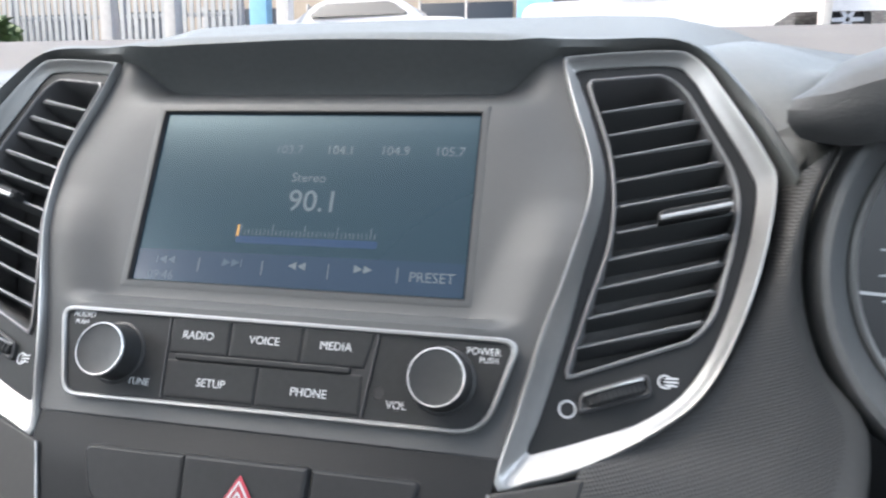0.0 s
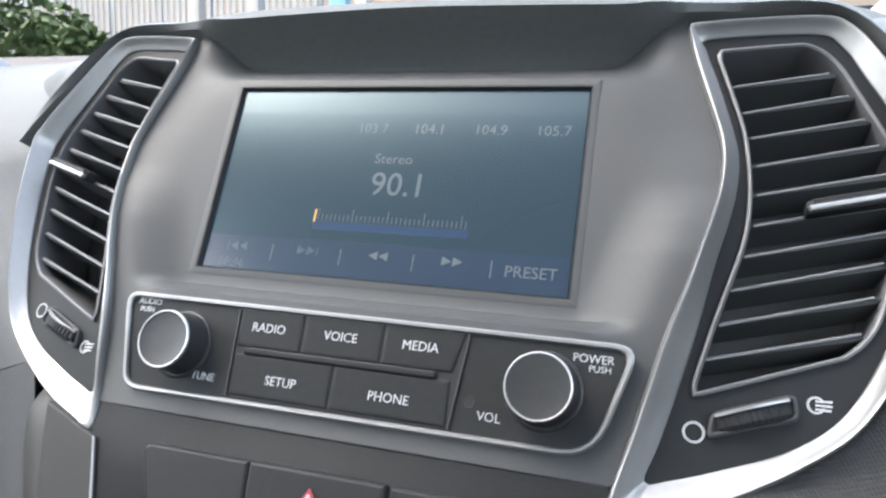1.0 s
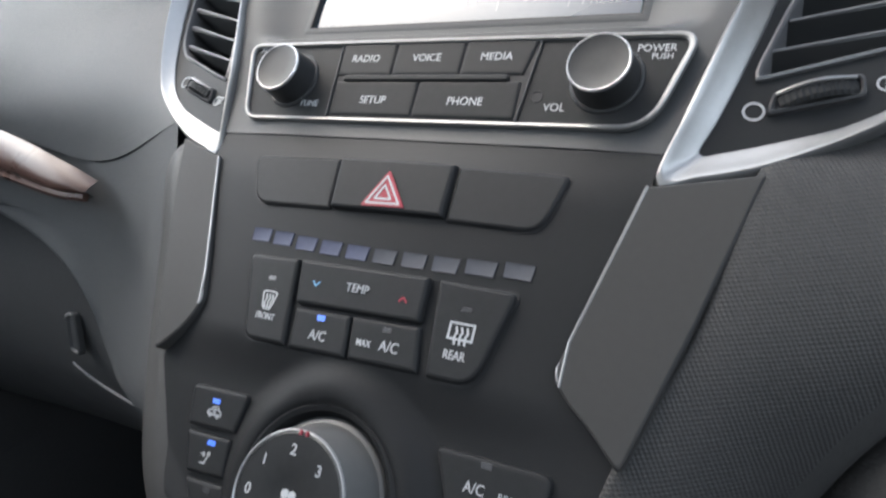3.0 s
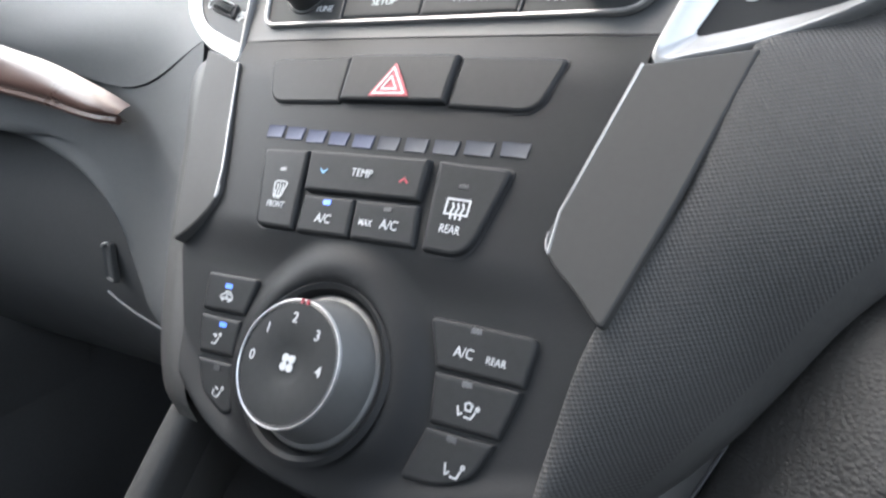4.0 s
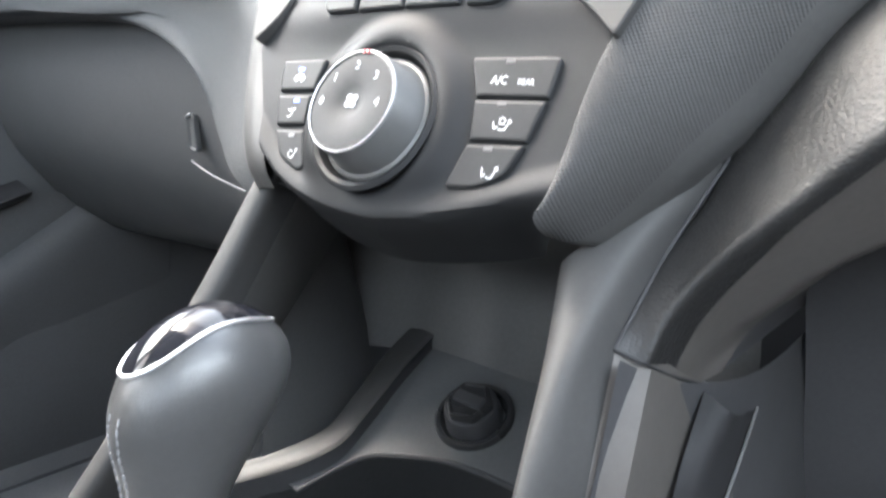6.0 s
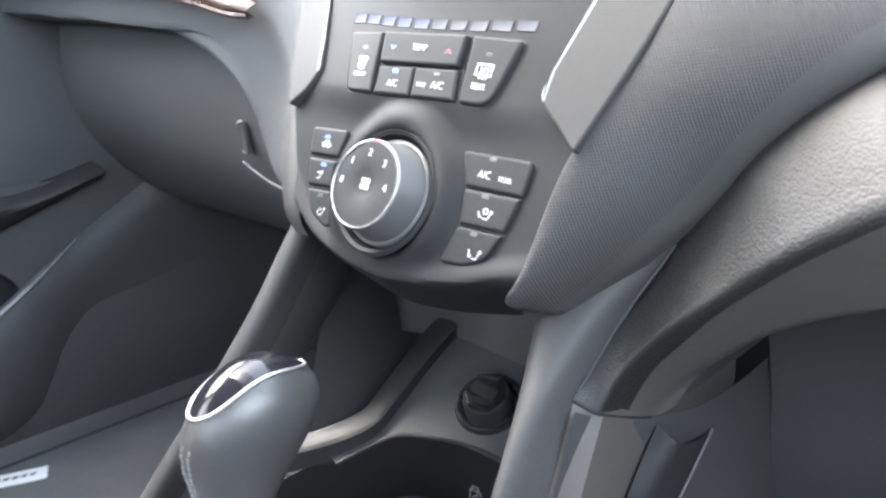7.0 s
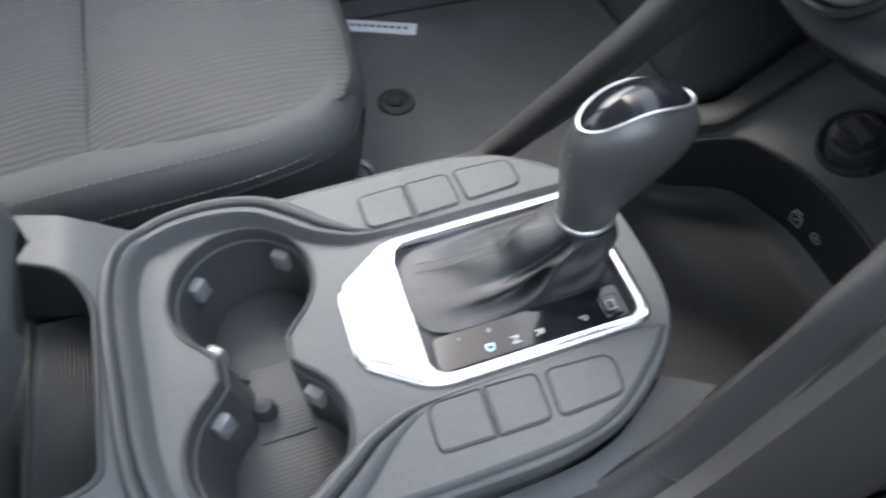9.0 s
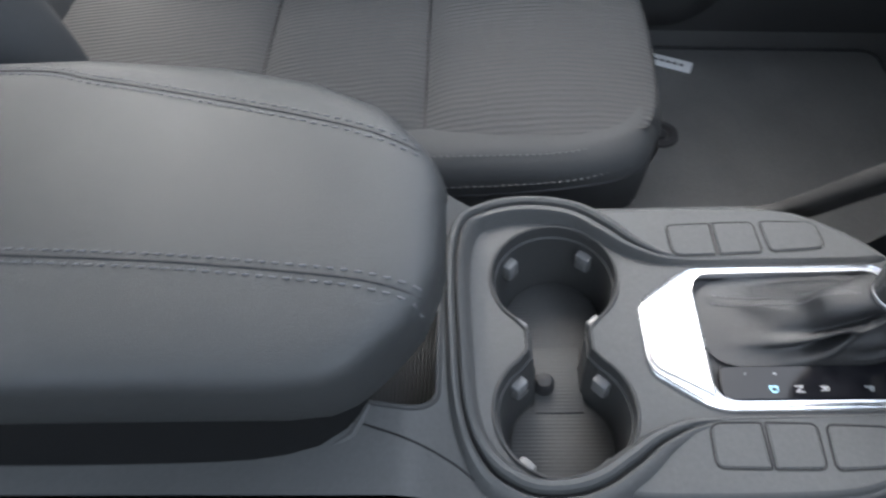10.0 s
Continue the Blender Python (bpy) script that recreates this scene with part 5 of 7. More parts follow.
PB = SP
for nm, pts, rr, lamp, icon in (
        ("recirculation_button", [(-72.2, -98.6), (-42.0, -97.2), (-45.0, -112.8), (-69.6, -114.2)], [2.5, 3, 0.8, 0.8], ((-57.5, -103), True), [[(-4, -1.2), (-3.7, 0.5), (-2.0, 0.9), (-0.9, 2.4), (1.7, 2.4), (2.8, 0.9), (4, 0.5), (4, -1.2), (-4, -1.2)], arc(-2.2, -1.5, 0.7, 0, 360, 8), arc(2.3, -1.5, 0.7, 0, 360, 8), arc(0.4, 0.5, 0.9, 20, 290, 8)]),
        ("face_vent_button", [(-69.2, -116.2), (-45.6, -115.2), (-44.8, -129.8), (-64.6, -131.4)], [0.8, 0.8, 0.8, 0.8], ((-54.6, -118.6), True), [[(-2.4, -2.4), (0.0, -2.4), (1.3, 0.7)], arc(1.8, 2.2, 0.6, 0, 360, 8), [(-2.8, 1.6), (-0.4, 1.4)], [(-1.2, 2.2), (-0.4, 1.4), (-1.3, 0.7)]]),
        ("floor_vent_button", [(-64.0, -133.4), (-44.0, -132.2), (-37.0, -150.0), (-42, -152.0), (-56.4, -146.0)], [0.8, 0.8, 3, 3, 4], ((-51, -135.6), False), [[(-2.0, -2.2), (0.2, -2.3), (1.5, 0.7)], arc(2.0, 2.2, 0.6, 0, 360, 8), [(-2.6, 1.8), (-0.6, 1.2)], [(-3.4, 0.6), (-3.2, -1.6)]]),
        ("rear_cooling_button", [(40.6, -95.6), (81.6, -95.0), (80.0, -111.2), (47.4, -112.0)], [3, 4, 0.8, 0.8], ((59.6, -97.4), False), None),
        ("windscreen_feet_button", [(47.4, -113.2), (79.6, -112.2), (75.6, -128.4), (49.8, -129.6)], [0.8, 0.8, 0.8, 0.8], ((60.8, -114.6), False), [[(-4.6, 0.6), (-3.6, -2.4), (-2.2, -1.4)], [(-1.0, -2.6), (2.0, -2.6), (3.2, 0.0)], arc(3.9, 1.4, 0.65, 0, 360, 8), [(-1.6, 2.2), (0, 3), (1.6, 2.2), (1.0, 0), (-1, 0), (-1.6, 2.2)]]),
        ("feet_button", [(49.4, -131.0), (75.0, -129.8), (69.6, -142.4), (59, -148.0), (43.6, -149.4)], [0.8, 0.8, 4, 6, 3], ((60, -132.4), False), [[(-4.2, 2.0), (-3.4, -1.8), (-2.0, -0.6)], [(-1.0, -2.0), (1.6, -2.2), (2.8, 0.8)], arc(3.4, 2.3, 0.7, 0, 360, 8)])):
    bt = button(nm, pts, rr, 2.2, clim, mapf=PB)
    (lx, ly), lit = lamp
    part("lamp", stack_rings(rpoly([(lx - 2, ly + 0.9), (lx + 2, ly + 1), (lx + 2, ly - 0.9), (lx - 2, ly - 1)], 0.5), [(0, 2.2), (0.1, 2.45)], PB), M_LED if lit else M_LEDOFF, bt)
    cx = sum(p[0] for p in pts[:4]) / 4
    cy = sum(p[1] for p in pts) / len(pts)
    if icon:
        part("pictogram", strokes(icon, 0.62, 2.2, PB, cx, cy - 1.5, 0.85), M_WHITE, bt)
    else:
        letters("lettering", "A/C", 3.6, cx - 5.6, cy - 1.8, 2.25, PB, M_WHITE, bt, squeeze=0.9, bold=0.02)
        letters("lettering", "REAR", 2.5, cx + 6.4, cy - 2.2, 2.25, PB, M_WHITE, bt, squeeze=0.9, bold=0.02)


def KN(u, v, n):
    return S(KNOB[0] + u, KNOB[1] + v, n - 2.5)


part("knob_well", lathe([(34.0, 6.2), (32.0, 7.4), (30.2, 6.4), (29.4, 2.5), (28.4, -2)], KN, k=72, cap=False), M_PANEL, clim, "raised ring round the knob")
fan = part("fan_knob", lathe([(28.6, -2), (28.2, 3.2), (27.4, 4.2), (26.2, 4.6), (25.0, 7), (22.9, 18.8), (22.2, 20.0), (21.2, 20.6)], KN, k=72, cap=False), M_KNOBSIDE, clim, "satin grey fan speed knob")
part("knob_ring", lathe([(22.7, 19.6), (22.65, 20.35), (22.45, 20.75), (22.25, 20.8), (22.05, 20.6), (21.95, 20.1)], KN, k=72, cap=False), M_RING, fan, "bright chrome ring")
part("knob_face", lathe([(22.1, 20.3), (18.6, 20.4), (8.6, 20.3), (7.2, 19.9), (4, 19.5), (0.2, 19.4)], KN, k=56), M_BUTTON, fan, "black knob face")
for s, ang in (("0", 183), ("1", 141), ("2", 95), ("3", 47), ("4", 0)):
    letters("figure", s, 3.8, -1.0 + 15.6 * math.cos(radians(ang)), 15.6 * math.sin(radians(ang)), 20.45, KN, M_WHITE, fan, bold=0.02)
for k in range(4):
    a = radians(45 + 90 * k)
    part("fan_sign", stack_rings([(2.1 * math.cos(a) + 1.5 * math.cos(q), 2.1 * math.sin(a) + 1.5 * math.sin(q)) for q in (2 * math.pi * j / 12 for j in range(12))], [(0, 19.5), (0, 20.0)], KN), M_WHITE, fan)
for x in (-1.6, 1.0):
    part("pointer", stack_rings([(x, 22.6), (x + 0.9, 22.6), (x + 0.9, 20.9), (x, 20.9)], [(0, 20.4), (0, 21.3)], KN), M_RED, fan, "small red pointer mark")

# ---- cubby under the stack ----
cubby = thing("storage_bin", (0, 0.17, 0.28), "dark open storage bin under the centre stack", "storage bin")
def ledge_z(y):
    """The ledge in front of the bin climbs towards the bulkhead."""
    return 0.400 + 0.364 * (y - 0.2832)


BIN = [(-0.125, 0.168), (-0.112, 0.188), (-0.098, 0.214), (-0.085, 0.230), (-0.065, 0.239), (-0.030, 0.249), (0.02, 0.251), (0.06, 0.246), (0.090, 0.225), (0.102, 0.18), (0.100, 0.12), (0.090, 0.08), (-0.08, 0.08), (-0.125, 0.12)]
# wall and floor are one liner; the wall's shade is in its colour
part("bin_liner", loft([
    [(x, y, ledge_z(max(0.19, y))) for x, y in BIN],
    [(x * 0.985, y + 0.006 * smooth(0.15, 0.24, y), 0.345) for x, y in BIN],
    [(x * 0.96, y + 0.008 * smooth(0.15, 0.24, y), 0.315) for x, y in BIN]], 90, 16, closed=True), M_BINSHADE, cubby, "smooth bin wall with shade in its colour")
# lighter colour on the floor imitates light falling in from above
part("bin_base", loft([
    [(x * 0.96, y + 0.008 * smooth(0.15, 0.24, y), 0.315) for x, y in BIN],
    [(x * 0.93, 0.16 + (y - 0.16) * 0.97, 0.304) for x, y in BIN],
    [(x * 0.86, 0.16 + (y - 0.16) * 0.86, 0.3005) for x, y in BIN],
    [(x * 0.40, 0.16 + (y - 0.16) * 0.40, 0.2998) for x, y in BIN],
    [(x * 0.01, 0.16 + (y - 0.16) * 0.01, 0.2998) for x, y in BIN]], 90, 20, closed=True), M_CUP, cubby, "dished bin floor, lighter for light from above")
part("bin_floor", box(-0.12, 0.11, 0.07, 0.26, 0.285, 0.2970), M_DARK, cubby)
lip_line = curve([(x, y, 0) for x, y in BIN[1:10]], 70)
back_line = curve([(-0.128, 0.190, 0), (-0.110, 0.214, 0), (-0.104, 0.232, 0), (-0.106, 0.270, 0), (-0.111, 0.326, 0), (-0.04, 0.330, 0), (0.06, 0.330, 0), (0.120, 0.328, 0), (0.126, 0.25, 0), (0.126, 0.18, 0)], 70)
part("ledge", band([[Vector((a.x + (b.x - a.x) * w, a.y + (b.y - a.y) * w, ledge_z(a.y + (b.y - a.y) * w))) for a, b in zip(lip_line, back_line)] for w in (0, 0.25, 0.5, 0.75, 1)], closed=False), M_DECK, cubby, "grey plastic ledge")
part("ledge_lip", tube([Vector((p.x, p.y, ledge_z(p.y) - 0.0005)) for p in lip_line], 0.0020, 8), M_DARK, cubby)
part("back_wall", loft([[(-0.20, 0.30, 0.405), (-0.14, 0.326, 0.408), (0, 0.328, 0.412), (0.13, 0.326, 0.41)], [(-0.20, 0.30, 0.50), (-0.14, 0.325, 0.50), (0, 0.318, 0.50), (0.13, 0.325, 0.50)], [(-0.17, 0.24, 0.57), (-0.12, 0.225, 0.575), (0, 0.205, 0.583), (0.12, 0.23, 0.575)], [(-0.10, 0.17, 0.585), (-0.06, 0.158, 0.583), (0, 0.148, 0.580), (0.10, 0.17, 0.595)]], 24, 18), M_HOLLOW, cubby, "plain hollow above the bin")
rail_out = [(-0.130, 0.330, 0.429), (-0.127, 0.296, 0.418), (-0.120, 0.250, 0.402), (-0.118, 0.226, 0.393), (-0.127, 0.207, 0.386), (-0.142, 0.188, 0.379), (-0.170, 0.165, 0.370)]
rail_in = [(-0.108, 0.330, 0.429), (-0.107, 0.296, 0.418), (-0.102, 0.246, 0.400), (-0.101, 0.222, 0.391), (-0.111, 0.202, 0.384), (-0.128, 0.183, 0.377), (-0.155, 0.158, 0.368)]
part("side_rail", loft([
    [(x - 0.012, y, z - 0.030) for x, y, z in rail_out],
    [(x - 0.002, y, z - 0.002) for x, y, z in rail_out],
    rail_out,
    [((a[0] + b[0]) / 2, (a[1] + b[1]) / 2, (a[2] + b[2]) / 2 + 0.0012) for a, b in zip(rail_out, rail_in)],
    rail_in,
    [(x + 0.0012, y - 0.0006, z - 0.0016) for x, y, z in rail_in]], 60, 22), M_DECKDARK, cubby, "bent grey side rail")
part("side_rail_face", loft([
    [(x + 0.0010, y - 0.0005, z - 0.0014) for x, y, z in rail_in],
    [(x - 0.0004, y - 0.001, z - 0.006) for x, y, z in rail_in],
    [(x + 0.0005, y - 0.001, z - 0.018) for x, y, z in rail_in]], 60, 8), M_DARK, cubby, "dark inner face of the rail")
port = thing("media_port", (-0.016, 0.257, 0.335), "small media socket signs printed in white on the bin wall", "socket")


def PT(a, b, h):
    return Vector((-0.0270 + a / 1000, 0.2555 + a / 9000 - h / 1000 * 0.9, 0.336 + b / 1000))


part("socket_sign", strokes([[(-5, -6.5), (5, -6.5), (5, 4), (-5, 4), (-5, -6.5)], [(-2.8, 4), (-2.8, 8), (2.8, 8), (2.8, 4)], [(-2.6, -3), (2.6, 1)]], 0.9, 0.4, PT, 0, 0, t=0.4), M_WHITE, port)
part("jack_sign", strokes([arc(22, 0, 4.6, 60, 390, 16), arc(22, 0, 1.6, 0, 360, 8), [(24, 4), (25, 8), (28, 7)]], 0.9, 0.4, PT, 0, 0, t=0.4), M_WHITE, port)
outlet = thing("power_outlet", (-0.036, 0.283, 0.400), "black round power outlet with a raised cap on the grey ledge", "power outlet")
OUTLET_N = Vector((0.03, -0.40, 0.915)).normalized()
OUTLET_B = (Vector((0, 1, 0)) - OUTLET_N * OUTLET_N.y).normalized()
OUTLET_A = OUTLET_B.cross(OUTLET_N)


def OU(a, b, h):
    return Vector((-0.0350, 0.2840, 0.4030)) + (OUTLET_A * a + OUTLET_B * b + OUTLET_N * h) / 1000


part("collar", lathe([(28.0, -4), (27.6, 1.4), (26.4, 3.2), (24.0, 3.0), (21.6, 0.4), (20.4, -6)], OU, k=56, cap=False), M_GLOSSRIM, outlet, "shiny black collar")
cap = part("cap", lathe([(20.6, -6), (19.6, 6.0), (18.8, 11.0), (17.8, 12.4), (15.6, 12.6), (0.2, 12.6)], OU, k=56), M_DARK, outlet, "black plastic cap")
hexa = [(17.4 * math.cos(radians(60 * k + 12)), 17.4 * math.sin(radians(60 * k + 12))) for k in range(6)]
part("cap_grip", stack_rings(rpoly(hexa, 3.0), [(0, 12.4), (0.2, 16.4), (0.9, 18.0), (2.2, 18.2), (3.2, 17.2)], OU), M_GLOSSRIM, cap, "raised six-sided finger grip")
part("grip_bar", stack_rings(rpoly([(-11.5, -4.5), (11.5, -4.5), (11.5, 5.5), (-11.5, 5.5)], 3), [(0, 17.0), (0.3, 18.4), (1.2, 19.0)], OU), M_DARK, cap)

# ---- centre console ----
cons = thing("center_console", (0, -0.1, 0.12), "grey plastic centre console with cup holders", "centre console")


def xy(pts, n=None, closed=True):
    return [(p.x, p.y) for p in curve([(a, b, 0) for a, b in pts], n or 100, closed)]


nose = [(0, 89), (38, 87), (64, 77), (86, 54), (104, 26), (112, -15)]
body_out = nose + [(113, -110), (116, -200), (116, -640), (-152, -640), (-152, -350), (-130, -284), (-114, -226), (-113, -110)] + [(-a, b) for a, b in nose[:0:-1]]
body_out = rpoly(body_out, 12, 3)


def peanut(g=0.0):
    r, cx, cy, hn = 45.0 - g, 52.0, -160.0, 21.0 - g
    a = math.degrees(math.asin(min(1.0, (hn + 4) / r)))
    right = arc(cx + 1, cy, r, -180 + a + 4, 180 - a - 4, 34)
    left = arc(-cx + 1, cy, r, a + 4, 360 - a - 4, 34)
    return right + [(9, cy + hn), (-7, cy + hn)] + left + [(-7, cy - hn), (9, cy - hn)]


def boot_hole(g=0.0):
    return rpoly([(-49 + g, 66 - g), (49 - g, 66 - g), (49 - g, -64 + g), (-49 + g, -64 + g)], 9, 4)


bin_hole = rpoly([(-122, -345), (-76, -252), (-54, -241), (54, -241), (62.5, -252), (59, -280), (34, -390), (-122, -390)], [10, 16, 14, 8, 8, 14, 4, 4], 5)
part("deck", holed(body_out, [peanut(), boot_hole(), bin_hole], deck, fine=11.0), M_DECK, cons, "satin grey deck")
part("shell", stack_rings(body_out, [(0, 0), (-1.2, -0.6), (-2.2, -2.5), (-3.0, -8), (-1.0, -20)], deck, cap1=False), M_DECK, cons)
part("skirt", band([[deck(a * 1.0, b - 4, -18) for a, b in ccw(body_out)], [deck(a * 1.02, b - 12, -60) for a, b in ccw(body_out)], [Vector((a * 1.15 / 1000, b / 1000, 0.12)) for a, b in ccw(body_out)]]), M_DARK, cons)
# raised wings with blank switches
for sx in (-1, 1):
    wing = [(58, 66), (66, 70), (84, 50), (101, 24), (108.5, -15), (109.5, -112), (103, -128), (92, -119), (74, -100), (61.5, -72), (59, -30)]
    wing = xy([(sx * a, b) for a, b in wing], 90)
    part("wing", stack_rings(wing, [(-1.0, -1), (-0.2, 1.2), (1.0, 3.2), (3.0, 4.2)], deck), M_DECK, cons, "raised side of the deck")
    for pts, rr in (([(64.5, -72.5), (64.5, -42.5), (92.5, -42.5), (92.0, -73.5)], [7, 0.8, 0.8, 5]), ([(64.5, -39.0), (65.5, -9.5), (92.8, -10.8), (92.8, -39.5)], [0.8, 4, 4, 0.8]), ([(66, -3), (68, 36), (91.5, 33.5), (93.5, -5)], [4, 8, 6, 4])):
        pts = [(sx * a, b) for a, b in pts]
        part("blank_groove", stack_rings(rpoly(pts, [r + 0.6 for r in rr]), [(-1.3, 4.1), (-1.2, 4.5), (-0.6, 4.45), (0, 4.15)], deck), M_BLACK, cons)
        part("blank_switch", stack_rings(rpoly(pts, rr), [(0.2, 4.0), (0.35, 4.8), (1.1, 5.3)], deck), M_DECK, cons, "blank switch cover")
# raised rim behind and round the cups
rim_line = [(-60, 60), (-60.5, 0), (-62, -68), (-74, -97), (-92, -117), (-109, -140), (-116, -172), (-112, -205), (-96, -226), (-60, -234), (0, -233), (60, -228), (90, -214), (108, -190), (111, -165), (105, -141), (91, -119), (74, -98), (62, -68), (60.5, 0), (60, 60)]
rp = curve([(a, b, 0) for a, b in rim_line], 160)
rows, groove = [], []
for i, p in enumerate(rp):
    d = (rp[min(159, i + 1)] - rp[max(0, i - 1)]).normalized()
    s = Vector((-d.y, d.x, 0))
    amp = smooth(-60, -125, p.y)
    f = 0.30 + 0.70 * amp
    h = 4.2 + 7.0 * amp
    p = p + s * (7.5 * amp)
    g = f * (1 - 0.42 * smooth(-200, -224, p.y))
    rows.append([deck(*(p + s * (o * (f if o > 0 else g)))[:2], z) for o, z in ((7.5, -1), (5.5, h * 0.2), (3.8, h * 0.75), (2.0, h), (-1.0, h * 1.02), (-3.2, h * 0.85), (-4.4, h * 0.35), (-6.4, h * 0.32), (-7.6, h * 0.78), (-9.5, h * 0.9), (-13, h * 0.8), (-16.5, h * 0.4), (-19, -1))])
    if amp > 0.05:
        groove.append(deck(*(p - s * (5.5 * g))[:2], h * 0.33))
part("tray_rim", band(rows, closed=False), M_DECK, cons, "rounded rim round the cup holders")
part("rim_groove", tube(groove, 0.0012, 6), M_BLACK, cons, "dark groove beside the rim")
# cup holders
cups = part("cup_well", stack_rings(peanut(), [(-2.4, -0.2), (-2.2, 1.2), (-1.2, 1.8), (0, 1.2), (0.6, -1.5), (1.0, -9), (2.4, -10.2), (2.8, -24), (4.4, -60), (6.5, -65.5)], deck, cap1=False), M_CUP, cons, "deep dark double cup holder")
part("cup_floor", stack_rings(peanut(1.0), [(0, -66.5), (0, -66)], deck), M_CUP, cups)
for sx in (-1, 1):
    part("cup_mat", lathe([(37, -66), (36.6, -63.4), (35.5, -62.8), (0.3, -62.8)], deck, (sx * 52 + 1, -160), 48), M_RUBBER, cups, "ribbed rubber insert")
part("neck_mat", box(-26, 28, -178, -142, -66, -61.5, 1.0, mapf=deck), M_RUBBER, cups)
part("neck_bump", lathe([(7.5, -62), (7.2, -53), (5.5, -49.6), (0.3, -48.5)], deck, (7, -170), 24), M_DARK, cups)
for sx, angs in ((-1, (232, 140, 318, 44)), (1, (226, 136, 318, 40))):
    for a in angs:
        ca, sa = math.cos(radians(a)), math.sin(radians(a))
        cx, cy = sx * 52 + 1, -160

        def CP(p, q, h, ca=ca, sa=sa, cx=cx, cy=cy):
            return deck(cx + ca * p - sa * q, cy + sa * p + ca * q, h)
        part("cup_clip", box(35.5, 45, -6.0, 6.0, -33, -16, 2.2, mapf=CP), M_CLIP, cups, "pale springy cup clip")
        part("clip_slot", box(42.5, 44.3, -8.5, 8.5, -38, -12, 0.3, mapf=CP), M_DARK, cups)
# rear bin
part("rear_bin", stack_rings(bin_hole, [(-3, -0.2), (-2.5, 1.4), (-1.2, 1.8), (0, 1.0), (0.8, -3), (3, -70)], deck), M_CUP, cons, "dark ribbed bin under the armrest")
part("bin_mat", box(-105, 30, -385, -300, -70, -66, 1, mapf=deck), M_DARK, cons)
for i in range(18):
    part("bin_rib", box(-74, 56, -290 + i * 2.6, -288.8 + i * 2.6, -53, -47.2, 0.2, mapf=deck), M_CUP, cons)
part("bin_divider", box(-80, 57, -298.5, -294.5, -68, -43, 1.2, mapf=deck), M_DECKDARK, cons, "thin upright divider")
part("bin_step", box(-80, 58, -296, -243, -68, -48.5, 1.5, mapf=deck), M_CUP, cons, "raised ribbed step in the bin")
part("deck_joint", tube([deck(p.x, p.y, 0.2) for p in curve([(56, -322, 0), (68, -299, 0), (80, -264, 0), (92, -230, 0), (104, -212, 0)], 40)], 0.0007, 6), M_BLACK, cons, "thin joint between deck and side")

part("nose_ledge", thick(loft([
    [(0.079, 0.068, 0.4005), (0.090, 0.052, 0.4005), (0.106, 0.024, 0.4000), (0.113, -0.015, 0.3995), (0.114, -0.10, 0.399)],
    [(0.087, 0.081, 0.4008), (0.098, 0.060, 0.4006), (0.113, 0.028, 0.4000), (0.119, -0.012, 0.3992), (0.120, -0.10, 0.3985)],
    [(0.096, 0.096, 0.4005), (0.108, 0.068, 0.4000), (0.122, 0.032, 0.3990), (0.127, -0.010, 0.3970), (0.128, -0.10, 0.396)]], 30, 8), 0.016), M_DECK, cons, "flat grey shelf beside the deck")
# side panels that climb to the stack
right0 = [(0.0935, 0.166, 0.572), (0.0990, 0.150, 0.557), (0.1040, 0.132, 0.537), (0.1090, 0.109, 0.510), (0.112, 0.095, 0.486), (0.116, 0.062, 0.440), (0.120, 0.030, 0.408), (0.123, -0.01, 0.396), (0.125, -0.12, 0.394), (0.128, -0.42, 0.402)]
right1 = [(0.113, 0.182, 0.588), (0.112, 0.160, 0.567), (0.113, 0.140, 0.548), (0.117, 0.114, 0.510), (0.120, 0.101, 0.480), (0.125, 0.066, 0.434), (0.130, 0.034, 0.403), (0.134, -0.01, 0.391), (0.137, -0.12, 0.389), (0.140, -0.42, 0.397)]
right2 = [(0.1375, 0.208, 0.608), (0.1235, 0.189, 0.573), (0.1195, 0.157, 0.545), (0.124, 0.133, 0.512), (0.126, 0.118, 0.482), (0.132, 0.084, 0.436), (0.138, 0.048, 0.402), (0.143, 0.0, 0.386), (0.146, -0.12, 0.382), (0.149, -0.42, 0.390)]
right3 = [(x + 0.0113, y + 0.006, z - 0.005) for x, y, z in right2]
right4 = [(x + 0.0160, y + 0.046, z - 0.028) for x, y, z in right2]
right5 = [(x + 0.034, y + 0.075, z - 0.13) for x, y, z in right2]
right6 = [(x + 0.050, y + 0.07, 0.12) for x, y, z in right2]
rightm = [(x - 0.006, y + 0.016, z - 0.012) for x, y, z in right0]
rightn = [(x - 0.010, y + 0.05, z - 0.06) for x, y, z in right0]
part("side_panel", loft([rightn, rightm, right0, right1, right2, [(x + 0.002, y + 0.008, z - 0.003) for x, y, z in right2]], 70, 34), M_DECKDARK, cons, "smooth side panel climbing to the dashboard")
part("panel_edge", tube(curve([(x + 0.0006, y - 0.0004, z + 0.0004) for x, y, z in right2[:3]], 30), 0.0007, 6), M_DARK, cons, "fine joint beside the bolster")
part("outer_side_panel", loft([[(x + 0.0004, y, z - 0.0006) for x, y, z in right2[2:]], right3[2:], right4[2:], right5[2:], right6[2:]], 60, 30), M_SIDE, cons, "brownish outer side of the console")
